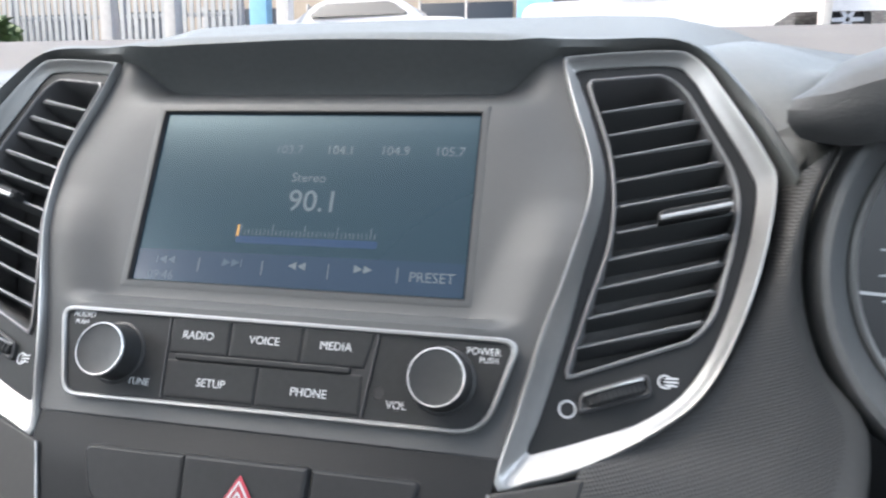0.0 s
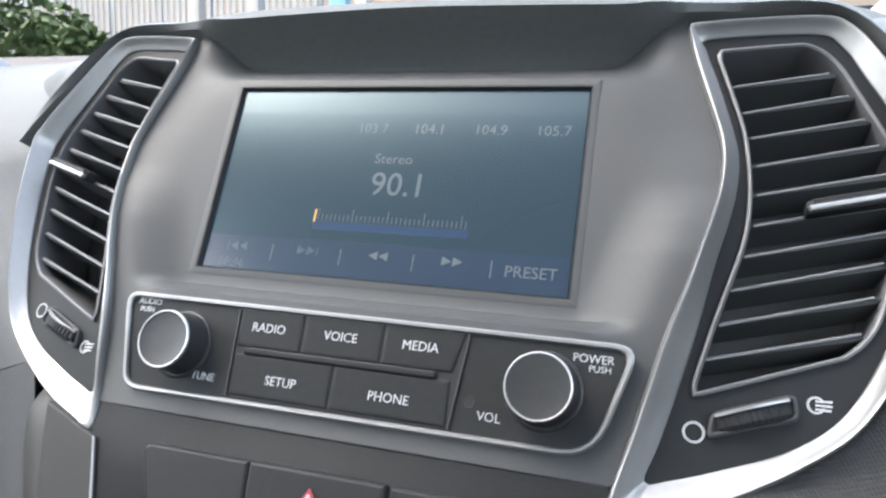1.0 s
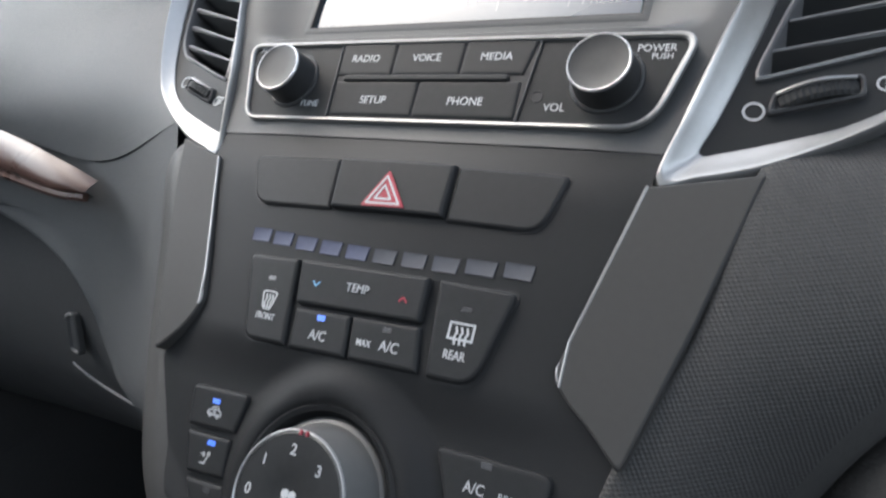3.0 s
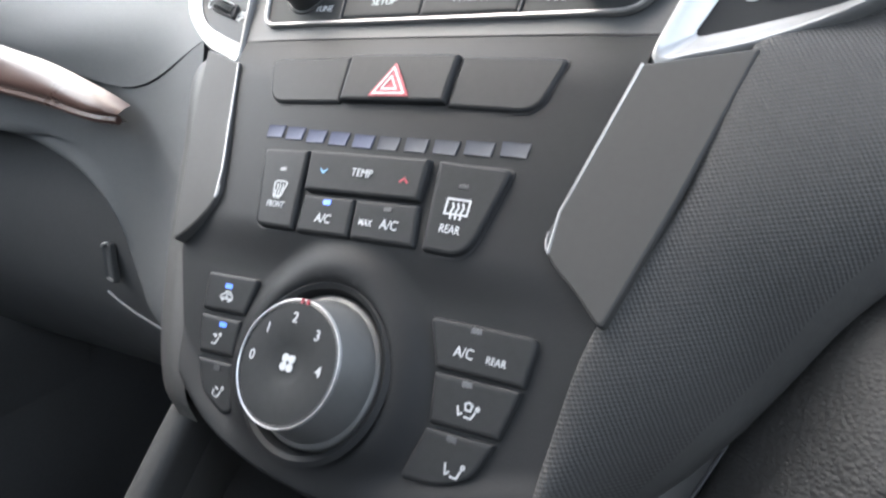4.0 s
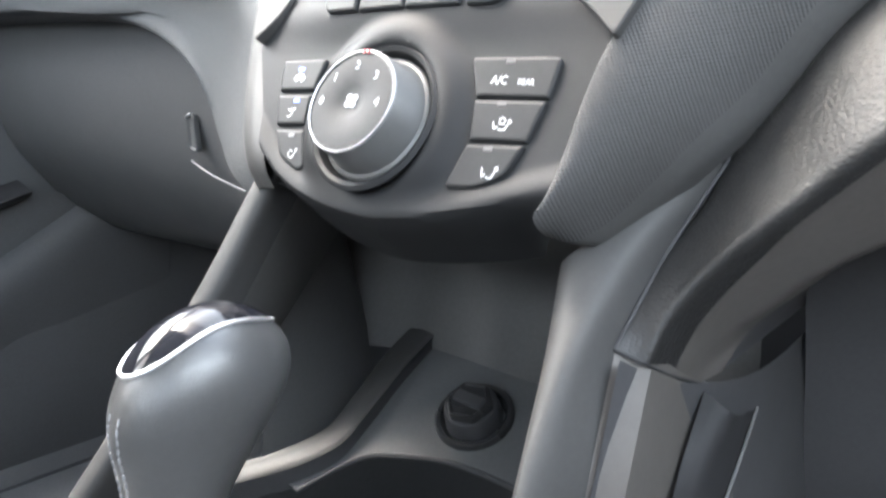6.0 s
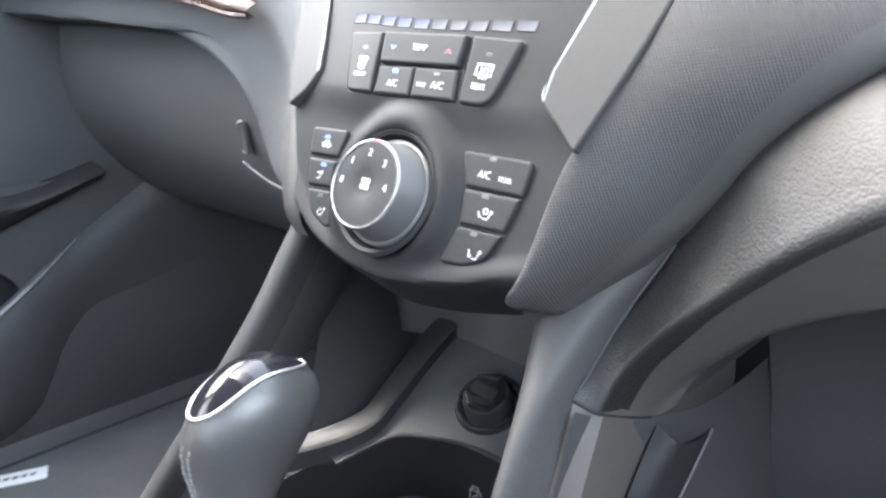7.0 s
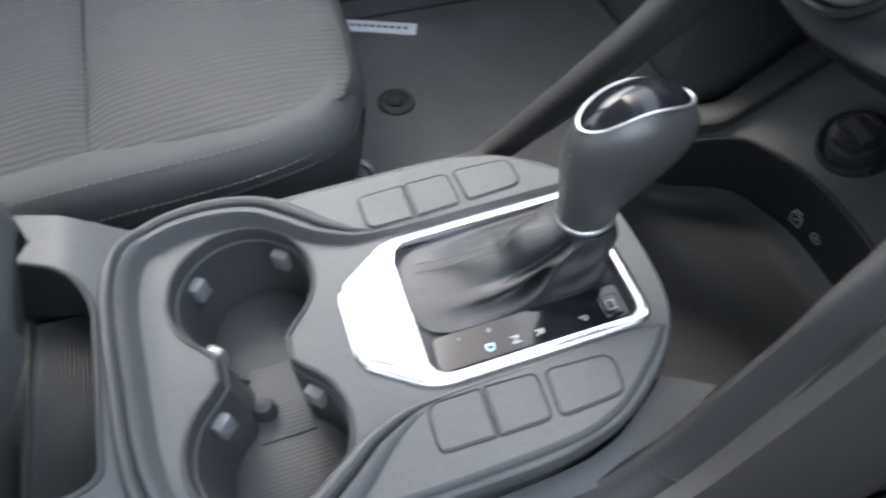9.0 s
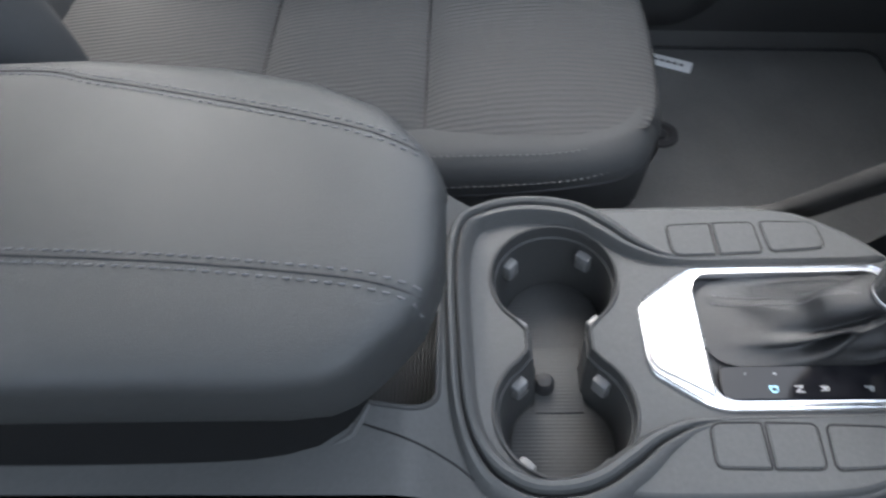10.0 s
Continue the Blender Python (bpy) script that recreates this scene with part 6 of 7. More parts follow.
# black sheet proud of the panel, painting the shade of a hollow
part("recess_shade_patch", loft([
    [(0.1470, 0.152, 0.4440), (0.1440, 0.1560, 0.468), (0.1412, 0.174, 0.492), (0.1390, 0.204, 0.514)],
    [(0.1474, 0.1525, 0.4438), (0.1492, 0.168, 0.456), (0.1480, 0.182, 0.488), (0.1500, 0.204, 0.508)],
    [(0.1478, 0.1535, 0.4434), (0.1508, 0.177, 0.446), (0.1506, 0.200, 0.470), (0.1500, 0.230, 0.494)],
    [(0.1480, 0.1540, 0.4430), (0.1506, 0.176, 0.4370), (0.1516, 0.211, 0.4610), (0.1488, 0.249, 0.488)]], 30, 16), M_BLACK, cons, "black patch for the shade of the side hollow")
# thin paler tube drawn as the highlight line of the hollow
part("recess_highlight", tube([Vector(p) for p in ((0.1515, 0.1785, 0.452), (0.1522, 0.200, 0.4655), (0.1515, 0.226, 0.480), (0.1500, 0.249, 0.4895))], 0.0008, 6), M_LOWER, cons, "pale tube painting a highlight in the hollow")
part("trim_gap", tube(curve([(0.1193, 0.1566, 0.5450), (0.1250, 0.1590, 0.5425), (0.1302, 0.1616, 0.5400), (0.1330, 0.180, 0.529), (0.1355, 0.2035, 0.5165)], 24), 0.0008, 6), M_BLACK, cons, "fine joint across the trim")
left0 = [(-0.064, 0.172, 0.606), (-0.073, 0.153, 0.574), (-0.083, 0.126, 0.530), (-0.099, 0.094, 0.481), (-0.117, 0.063, 0.433), (-0.130, 0.040, 0.399), (-0.136, 0.010, 0.384), (-0.137, -0.12, 0.386), (-0.138, -0.42, 0.396)]
left1 = [(x - 0.012, y - 0.001, z + 0.001) for x, y, z in left0]
left2 = [(x - 0.016, y + 0.006, z - 0.012) for x, y, z in left0]
left3 = [(x - 0.017, y + 0.020, z - 0.030) for x, y, z in left0]
leftm = [(x - 0.001, y + 0.009, z - 0.009) for x, y, z in left0]
leftn = [(x - 0.003, y + 0.014, z - 0.016) for x, y, z in left0]
part("inner_wall", loft([leftn[:7], [(x - 0.008, y + 0.035, z - 0.012) for x, y, z in left0[:7]], [(x - 0.020, y + 0.075, z - 0.01) for x, y, z in left0[:7]], [(x - 0.032, y + 0.110, z - 0.005) for x, y, z in left0[:7]]], 40, 16), M_HOLLOW, cons, "inner wall beside the storage bin, lightened for haze")
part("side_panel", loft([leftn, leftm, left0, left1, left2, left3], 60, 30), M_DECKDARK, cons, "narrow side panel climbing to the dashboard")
part("panel_seam", tube(curve([(0.121, 0.040, 0.4125), (0.130, 0.036, 0.4055), (0.139, 0.046, 0.402)], 12), 0.0008, 6), M_DARK, cons)

# ---- gear selector ----
gear = thing("gear_selector", (0, 0.0, 0.42), "automatic gear selector with a leather boot and chrome bezel", "gear lever")
bez = rpoly([(-55, 73), (55, 73), (55, -66), (27, -104), (-27, -104), (-55, -66)], [14, 14, 12, 10, 10, 12], 5)
opening = rpoly([(-48.5, 66), (48.5, 66), (48.5, -64), (-48.5, -64)], [12, 12, 16, 14], 5)


part("bezel_base", holed(ccw(bez), [ccw(opening)], deck, 1.2), M_PLATE, gear, "bright chrome plate")
part("bezel_edge", stack_rings(bez, [(-0.6, -0.5), (-0.4, 1.4), (0.6, 2.6), (1.8, 3.0), (3.0, 2.4), (3.4, 1.3)], deck, cap1=False), M_PLATE, gear)
part("inner_edge", stack_rings(opening, [(-1.6, 1.2), (-1.2, 2.4), (-0.4, 2.6), (0.2, 1.8), (0.6, -8)], deck, cap1=False), M_PLATE, gear)
part("rear_plate", stack_rings(rpoly([(-47, -63.5), (47, -63.5), (24, -101), (-24, -101)], [2, 2, 8, 8]), [(0, 1.3), (0.5, 2.5), (2, 3.1)], deck), M_PLATE, gear, "wide bright plate behind the boot")
ind = part("indicator", stack_rings(rpoly([(23, 61), (47.4, 61), (47.4, -61), (23, -58)], [3, 6, 8, 3]), [(0, -6), (0.3, 0.2), (1, 0.6)], deck), M_GLOSS, gear, "glossy black gear indicator")
for s, y in (("P", 32), ("R", 4.5), ("N", -11), ("D", -27)):
    letters("gear_letter", s, 5.4, 40, y, 0.7, deck, M_DRIVE if s == "D" else M_WHITE, ind, bold=0.08)
letters("gear_letter", "+", 4.0, 29, -24, 0.7, deck, M_WHITE, ind)
letters("gear_letter", "-", 4.0, 29, -42, 0.7, deck, M_WHITE, ind)
rel = part("release_button", stack_rings(rpoly([(30, 45), (45, 45), (45, 57.5), (30, 57.5)], 2), [(0, 0.3), (0.2, 2.0), (1.0, 2.6)], deck), M_GLOSS, gear, "small square release button")
part("release_sign", strokes([[(-3, -2), (3, -2), (3, 3), (-3, 3), (-3, -2)]], 0.8, 2.6, deck, 37.5, 50.5), M_WHITE, rel)

# leather boot
boot_rows = []
TOPC = Vector((0.001, 0.047, 0.474))
for j in range(45):
    w = j / 44
    row = []
    for k in range(144):
        a = 2 * math.pi * k / 144
        ca, sa = math.cos(a), math.sin(a)
        ex = 0.5
        bx = (abs(ca) ** ex) * math.copysign(1, ca)
        by = (abs(sa) ** ex) * math.copysign(1, sa)
        bot = Vector((-0.0125 + bx * 0.0365, 0.001 + by * 0.064, 0.4265))
        tp = TOPC + Vector((ca * 0.0165, sa * 0.0165, 0))
        f = w ** 0.62
        p = bot.lerp(tp, f)
        rise = w ** 1.9
        p.z = bot.z + (tp.z - bot.z) * (0.55 * rise + 0.45 * w)
        near = math.sin(math.pi * min(1.0, w ** 1.5))
        fold = 0.0030 * math.sin(11 * w + 1.6 * math.sin(a + 0.8)) * near
        fold += 0.0030 * math.sin(2 * a + 6.5 * w + 0.7) * near + 0.0014 * math.sin(5 * a - 11 * w) * near
        fold += 0.0055 * math.exp(-(((a - 5.35 - 0.9 * (w - 0.5)) / 0.22) ** 2)) * near - 0.0080 * math.exp(-(((a - 5.0 - 0.9 * (w - 0.5)) / 0.20) ** 2)) * near
        fold += 0.0065 * math.exp(-(((a - 5.98 + 0.7 * (w - 0.5)) / 0.13) ** 2) - ((w - 0.50) / 0.26) ** 2) - 0.0120 * math.exp(-(((a - 5.72 + 0.5 * (w - 0.5)) / 0.16) ** 2) - ((w - 0.52) / 0.15) ** 2)
        fold += 0.0035 * math.exp(-(((a - 5.45 - 1.1 * (w - 0.5)) / 0.10) ** 2)) * near
        out = Vector((ca, sa, 0.55)).normalized()
        sag = -0.010 * math.exp(-((a - 5.6) / 0.5) ** 2) * math.sin(math.pi * w) + 0.006 * math.exp(-((a - 4.5) / 0.6) ** 2) * math.sin(math.pi * w)
        row.append(p + out * (fold + sag))
    boot_rows.append(row)
bt = part("boot", band(boot_rows), M_BOOTLEATHER, gear, "folded black leather boot", angle=80)
part("boot_floor", stack_rings(boot_hole(-0.5), [(0, -9), (0, -6)], deck), M_DARK, gear)
stl = []
for k in range(40):
    w = 0.03 + 0.92 * k / 40
    j = min(43, int(w * 44))
    q = w * 44 - j
    for kk in (98, 103):
        a, b = boot_rows[j][kk].lerp(boot_rows[j + 1][kk], q), boot_rows[j][kk].lerp(boot_rows[j + 1][kk], min(1, q + 0.5))
        stl.append((a, b))
bm = bmesh.new()
for a, b in stl:
    t = tube([a + Vector((0, 0, 0.0006)), b + Vector((0, 0, 0.0006))], 0.0005, 5)
    me = bpy.data.meshes.new("t")
    t.to_mesh(me)
    t.free()
    bm.from_mesh(me)
    bpy.data.meshes.remove(me)
tagged(part("boot_stitches", bm, M_DARKTHREAD, gear), kind="stuff")

# knob: an egg-shaped grip that leans forward and to the driver
sections = [
    (0.474, 0.047, 0.0165, 0.0150), (0.480, 0.047, 0.0172, 0.0160), (0.488, 0.0485, 0.0184, 0.0172), (0.498, 0.052, 0.0214, 0.0190),
    (0.509, 0.057, 0.0266, 0.0212), (0.520, 0.062, 0.0325, 0.0230), (0.530, 0.0655, 0.0354, 0.0240), (0.540, 0.0675, 0.0335, 0.0230),
    (0.549, 0.0680, 0.0276, 0.0194), (0.556, 0.0680, 0.0195, 0.0138), (0.5600, 0.0680, 0.0105, 0.0076), (0.5615, 0.0680, 0.0015, 0.0012)]
zs = [s[0] for s in sections]


def knob_point(z, a, grow=0.0):
    cy = between(z, zs, [s[1] for s in sections])
    ry = between(z, zs, [s[2] for s in sections]) + grow
    rx = between(z, zs, [s[3] for s in sections]) + grow
    return Vector((rx * math.cos(a), cy + ry * math.sin(a), z))


GRIP_WIDE = curve([(z, rx, 0) for z, cy, ry, rx in sections], 140)
fine_grip = curve([(z, cy, ry) for z, cy, ry, rx in sections], 90)
finx = [Vector((f.x, between(f.x, [q.x for q in GRIP_WIDE], [q.y for q in GRIP_WIDE]), 0)) for f in fine_grip]
grip_rows = [[Vector((fx.y * math.cos(2 * math.pi * k / 48), f.y + f.z * math.sin(2 * math.pi * k / 48), f.x)) for k in range(48)] for f, fx in zip(fine_grip, finx)]
grip = part("grip", band(grip_rows, cap1=True), M_BOOT, gear, "black leather-wrapped grip", angle=60)
bm = bmesh.new()
for side_ang in (-97, -83):
    for k in range(16):
        z = 0.481 + 0.0034 * k
        bm_t = tube([knob_point(z, radians(side_ang), 0.0003), knob_point(z + 0.0021, radians(side_ang), 0.0003)], 0.0005, 5)
        me = bpy.data.meshes.new("t")
        bm_t.to_mesh(me)
        bm_t.free()
        bm.from_mesh(me)
        bpy.data.meshes.remove(me)
tagged(part("grip_stitches", bm, M_DARKTHREAD, gear), kind="stuff")
part("grip_collar", lathe([(17.0, 0), (17.6, 1.2), (17.4, 3.4), (16.6, 4.2)], lambda a, b, h: Vector((a / 1000 * 0.92 + 0.0005, 0.047 + b / 1000, 0.4735 + h / 1000)), k=40, cap=False), M_RING, gear, "bright collar")


GRIP_Z, GRIP_Y, GRIP_R, GRIP_X = [f.x for f in fine_grip], [f.y for f in fine_grip], [f.z for f in fine_grip], [f.y for f in finx]


def on_grip(s, q, lift):
    """On the grip's skin over its top: s 0 at the rear to 1 at the front, q the sideways angle."""
    ang = radians(146 - 112 * s)
    c = Vector((0, 0.0668, 0.526))
    d = Vector((math.sin(q), math.cos(ang) * math.cos(q), math.sin(ang) * math.cos(q)))
    lo, hi = 0.0, 0.06
    for _ in range(24):
        r = (lo + hi) / 2
        p = c + d * r
        if p.z < 0.5615 and (p.x / between(p.z, GRIP_Z, GRIP_X)) ** 2 + ((p.y - between(p.z, GRIP_Z, GRIP_Y)) / between(p.z, GRIP_Z, GRIP_R)) ** 2 < 1:
            lo = r
        else:
            hi = r
    return c + d * (lo + lift)


def leaf(s):
    return 0.47 * (1 - abs(2 * s - 1) ** 3) ** 0.5


run = [0.5 - 0.5 * math.cos(math.pi * i / 48) for i in range(49)]
rows = [[on_grip(s, leaf(s) * (k / 6 - 1) - 0.10, 0.0004) for k in range(13)] for s in run]
part("cap_insert", band(rows, closed=False), M_GLOSS, gear, "glossy black top insert", angle=70)
rim_run = []
for p in [row[12] for row in rows[1:-1]] + [row[0] for row in rows[-2:0:-1]]:
    if not rim_run or (p - rim_run[-1]).length > 0.0016:
        rim_run.append(p)
part("insert_edge", tube(rim_run, 0.0009, 8, closed=True), M_RING, gear, "bright rim of the insert")

# ---- armrest ----
arm = thing("armrest", (0, -0.45, 0.44), "padded grey vinyl armrest lid with double stitching", "armrest")
arm_rows = []


def arm_left(y):
    return between(-y, [0.225, 0.232, 0.242, 0.265, 0.308, 0.37, 0.476, 0.60], [0.026, 0.042, 0.056, 0.084, 0.112, 0.136, 0.158, 0.166])


def arm_right(y):
    return between(-y, [0.225, 0.229, 0.235, 0.246, 0.258, 0.268, 0.280, 0.304, 0.36, 0.45], [0.030, 0.045, 0.061, 0.075, 0.087, 0.095, 0.100, 0.102, 0.101, 0.100])


def arm_ease(y):
    return math.sqrt(max(0.0, 1 - (1 - min(1, (-0.225 - y) / 0.055)) ** 2))


for j in range(61):
    y = -0.225 - 0.62 * (j / 60) ** 1.5
    e = arm_ease(y)
    hw_l = arm_left(y)
    hw_r = arm_right(y)
    top = 0.560 + 0.026 * e ** 0.6
    bot = 0.548 - 0.022 * e ** 0.8
    row = []
    for k in range(48):
        a = 2 * math.pi * k / 48
        ca, sa = math.cos(a), math.sin(a)
        x = (abs(ca) ** 0.42) * math.copysign(1, ca) * (hw_r if ca > 0 else hw_l)
        zt = (abs(sa) ** 0.42) * math.copysign(1, sa)
        z = (top + bot) / 2 + zt * (top - bot) / 2
        yy = y
        if sa > 0:
            z += 0.004 * (1 - (x / 0.16) ** 2)
        if sa < 0:
            x *= 1 - (0.22 if ca < 0 else 0.0) * abs(sa) ** 2
            yy -= 0.020 * abs(sa) ** 1.5 * smooth(-0.40, -0.225, y)
        row.append(Vector((x, yy, z)))
    arm_rows.append(row)
lid = part("lid", band(arm_rows, cap0=True, cap1=True), M_ARM, arm, "padded lid", angle=60)


def arm_top(x, y):
    e = arm_ease(y)
    hw = arm_right(y) if x > 0 else arm_left(y)
    top = 0.560 + 0.026 * e ** 0.6
    bot = 0.548 - 0.022 * e ** 0.8
    ca = min(0.999, (abs(x) / hw)) ** (1 / 0.42)
    zt = (1 - ca * ca) ** 0.21
    return (top + bot) / 2 + zt * (top - bot) / 2 + 0.004 * (1 - (x / 0.16) ** 2)


def seam_rows(line, gap, mat, name, along=0.0042):
    bm = bmesh.new()
    pts = curve(line, 160)
    for off in gap:
        for i in range(0, 158, 2):
            a, b = pts[i], pts[i].lerp(pts[i + 1], 0.9) if along else pts[i + 1]
            t = tube([Vector((q.x + off, q.y, arm_top(q.x + off, q.y) + 0.0005)) for q in (a, b)], 0.00065, 5)
            me = bpy.data.meshes.new("t")
            t.to_mesh(me)
            t.free()
            bm.from_mesh(me)
            bpy.data.meshes.remove(me)
    return bm


for line in ([(0.0560, -0.2345, 0), (0.048, -0.2780, 0), (0.0353, -0.3633, 0), (0.0256, -0.460, 0), (0.016, -0.56, 0), (0.008, -0.80, 0)], [(-0.039, -0.2385, 0), (-0.060, -0.287, 0), (-0.087, -0.361, 0), (-0.119, -0.455, 0), (-0.140, -0.534, 0), (-0.150, -0.80, 0)]):
    part("seam", tube([Vector((q.x, q.y, arm_top(q.x, q.y) + 0.0001)) for q in curve(line, 80)], 0.0007, 6), M_DARK, arm)
    tagged(part("stitches", seam_rows(line, (-0.0042, 0.0042), M_DARKTHREAD, "stitches"), M_DARKTHREAD, arm), kind="stuff")
for sx in (-1, 1):
    part("box_side", loft([
        [(sx * 0.050, -0.272, 0.545), (sx * 0.080, -0.30, 0.545), (sx * 0.090, -0.42, 0.545), (sx * 0.090, -0.85, 0.545)],
        [(sx * 0.052, -0.276, 0.500), (sx * 0.084, -0.31, 0.500), (sx * 0.096, -0.42, 0.498), (sx * 0.096, -0.85, 0.498)],
        [(sx * 0.060, -0.281, 0.470), (sx * 0.089, -0.312, 0.467), (sx * 0.099, -0.42, 0.462), (sx * 0.100, -0.85, 0.46)]], 30, 14), M_PANEL, arm, "dark storage box under the lid")
part("box_front", loft([[(0.050, -0.272, 0.545), (0, -0.268, 0.545), (-0.05, -0.272, 0.545)], [(0.058, -0.385, 0.462), (0, -0.385, 0.462), (-0.058, -0.385, 0.462)]], 12, 6), M_DARK, arm)
part("box_edge", tube(curve([(0.062, -0.280, 0.470), (0.085, -0.294, 0.468), (0.0925, -0.328, 0.466), (0.101, -0.45, 0.462), (0.102, -0.85, 0.46)], 30), 0.0026, 8), M_DECK, arm, "pale lower edge")

# ---- passenger seat ----
seat = thing("passenger_seat", (-0.43, -0.3, 0.13), "grey cloth car seat with wave-ribbed panels", "car seat")


def superbox(c, h, e1=0.32, e2=0.32, nu=56, nv=32, f=None):
    """A rounded cushion block about c with half sizes h."""
    rows = []
    for j in range(nv + 1):
        p = math.pi * (j / nv - 0.5)
        cp, sp = math.cos(p), math.sin(p)
        row = []
        for k in range(nu):
            a = 2 * math.pi * k / nu
            ca, sa = math.cos(a), math.sin(a)
            x = h[0] * (abs(cp) ** e1) * (abs(ca) ** e2) * math.copysign(1, ca)
            y = h[1] * (abs(cp) ** e1) * (abs(sa) ** e2) * math.copysign(1, sa)
            z = h[2] * (abs(sp) ** e1) * math.copysign(1, sp)
            q = Vector(c) + Vector((x, y, z))
            row.append(f(q) if f else q)
        rows.append(row)
    bm = band(rows)
    bmesh.ops.remove_doubles(bm, verts=bm.verts, dist=1e-6)
    return bm


# bolsters
part("side_bolster", loft([
    [(-0.205, -0.66, 0.30), (-0.198, -0.30, 0.30), (-0.200, -0.14, 0.30), (-0.225, -0.07, 0.30), (-0.29, -0.040, 0.30)],
    [(-0.200, -0.66, 0.345), (-0.194, -0.30, 0.345), (-0.198, -0.14, 0.342), (-0.224, -0.066, 0.338), (-0.29, -0.034, 0.332)],
    [(-0.203, -0.66, 0.385), (-0.197, -0.30, 0.383), (-0.202, -0.14, 0.376), (-0.228, -0.066, 0.368), (-0.29, -0.036, 0.36)],
    [(-0.220, -0.66, 0.408), (-0.216, -0.30, 0.405), (-0.222, -0.14, 0.394), (-0.244, -0.072, 0.386), (-0.29, -0.048, 0.38)],
    [(-0.250, -0.66, 0.402), (-0.248, -0.30, 0.400), (-0.250, -0.14, 0.392), (-0.262, -0.085, 0.387), (-0.295, -0.066, 0.384)],
    [(-0.275, -0.66, 0.385), (-0.270, -0.30, 0.385), (-0.268, -0.16, 0.384), (-0.275, -0.10, 0.380), (-0.30, -0.085, 0.378)]], 60, 30), M_SEAT, seat, "smooth grey side bolster")
crease_y = [-0.75, -0.56, -0.475, -0.456, -0.448, -0.444, -0.440, -0.430, -0.41, -0.355, -0.295, -0.279, -0.271, -0.267, -0.263, -0.254, -0.235, -0.18, -0.12]
crease_z = [0, 1, 0.5, -2.5, -6, -8, -6, -2.0, 1, 2, 0.5, -2.5, -6, -8, -6, -2.0, 1, 2, 0]
front = [[(-0.250, -0.062, 0.384), (-0.258, -0.052, 0.372), (-0.26, -0.046, 0.345)], [(-0.30, -0.050, 0.382), (-0.30, -0.036, 0.367), (-0.30, -0.030, 0.34)], [(-0.43, -0.046, 0.384), (-0.43, -0.028, 0.366), (-0.43, -0.022, 0.338)], [(-0.56, -0.050, 0.382), (-0.56, -0.036, 0.367), (-0.56, -0.030, 0.34)], [(-0.64, -0.07, 0.384), (-0.63, -0.06, 0.372), (-0.63, -0.05, 0.345)]]
insert_rows = []
for x, z, depth, fr in zip((-0.237, -0.30, -0.43, -0.56, -0.65), (0.398, 0.404, 0.4055, 0.404, 0.410), (0.5, 1.0, 0.9, 1.0, 0.5), front):
    insert_rows.append([(x, y, z - 0.005 * smooth(-0.20, -0.12, y) + 0.001 * dz * depth) for y, dz in zip(crease_y, crease_z)] + fr)
part("cushion_insert", loft(insert_rows, 240, 40), M_INSERT, seat, "wave-ribbed cushion panel")
for y in (-0.267, -0.444):
    part("cushion_seam", tube(curve([(-0.235, y, 0.3945), (-0.30, y, 0.3965), (-0.43, y, 0.3988), (-0.56, y, 0.3965)], 24), 0.0016, 6), M_BLACK, seat, "sewn crease between the panels")
part("side_cover", loft([
    [(-0.203, -0.66, 0.361), (-0.200, -0.30, 0.361), (-0.203, -0.14, 0.359), (-0.230, -0.065, 0.350), (-0.30, -0.034, 0.340), (-0.60, -0.03, 0.336)],
    [(-0.215, -0.66, 0.28), (-0.213, -0.30, 0.28), (-0.218, -0.15, 0.28), (-0.245, -0.085, 0.28), (-0.31, -0.055, 0.28), (-0.60, -0.05, 0.28)],
    [(-0.240, -0.66, 0.20), (-0.24, -0.30, 0.20), (-0.25, -0.18, 0.20), (-0.28, -0.13, 0.21), (-0.34, -0.11, 0.22), (-0.60, -0.11, 0.22)]], 50, 14), M_GLOVE, seat, "dark lower side cover")
part("piping", tube(curve([(-0.2005, -0.66, 0.364), (-0.1955, -0.30, 0.364), (-0.199, -0.14, 0.361), (-0.226, -0.066, 0.352), (-0.29, -0.034, 0.342)], 80), 0.0022, 8), M_DARK, seat)
stitch_line = curve([(-0.199, -0.62, 0.379), (-0.195, -0.30, 0.378), (-0.199, -0.14, 0.372), (-0.2255, -0.0655, 0.363)], 170)
upper_line = curve([(-0.215, -0.62, 0.4055), (-0.2115, -0.30, 0.4035), (-0.215, -0.16, 0.393), (-0.224, -0.11, 0.388)], 170)
bm = bmesh.new()
for i in range(0, 336, 2):
    sl, i = (stitch_line, i) if i < 168 else (upper_line, i - 168)
    t = tube([sl[i] + Vector((0.0012, 0, 0.0006)), sl[i].lerp(sl[i + 1], 0.8) + Vector((0.0012, 0, 0.0006))], 0.0008, 5)
    me = bpy.data.meshes.new("t")
    t.to_mesh(me)
    t.free()
    bm.from_mesh(me)
    bpy.data.meshes.remove(me)
tagged(part("stitches", bm, M_THREAD, seat), kind="stuff")
part("seat_base", box(-0.62, -0.26, -0.60, -0.14, 0.125, 0.26, 0.01), M_DARK, seat)
part("backrest", superbox((-0.43, -0.80, 0.68), (0.25, 0.09, 0.36), f=lambda q: Vector((q.x, q.y - (q.z - 0.42) * 0.28, q.z))), M_SEAT, seat, "upright backrest")
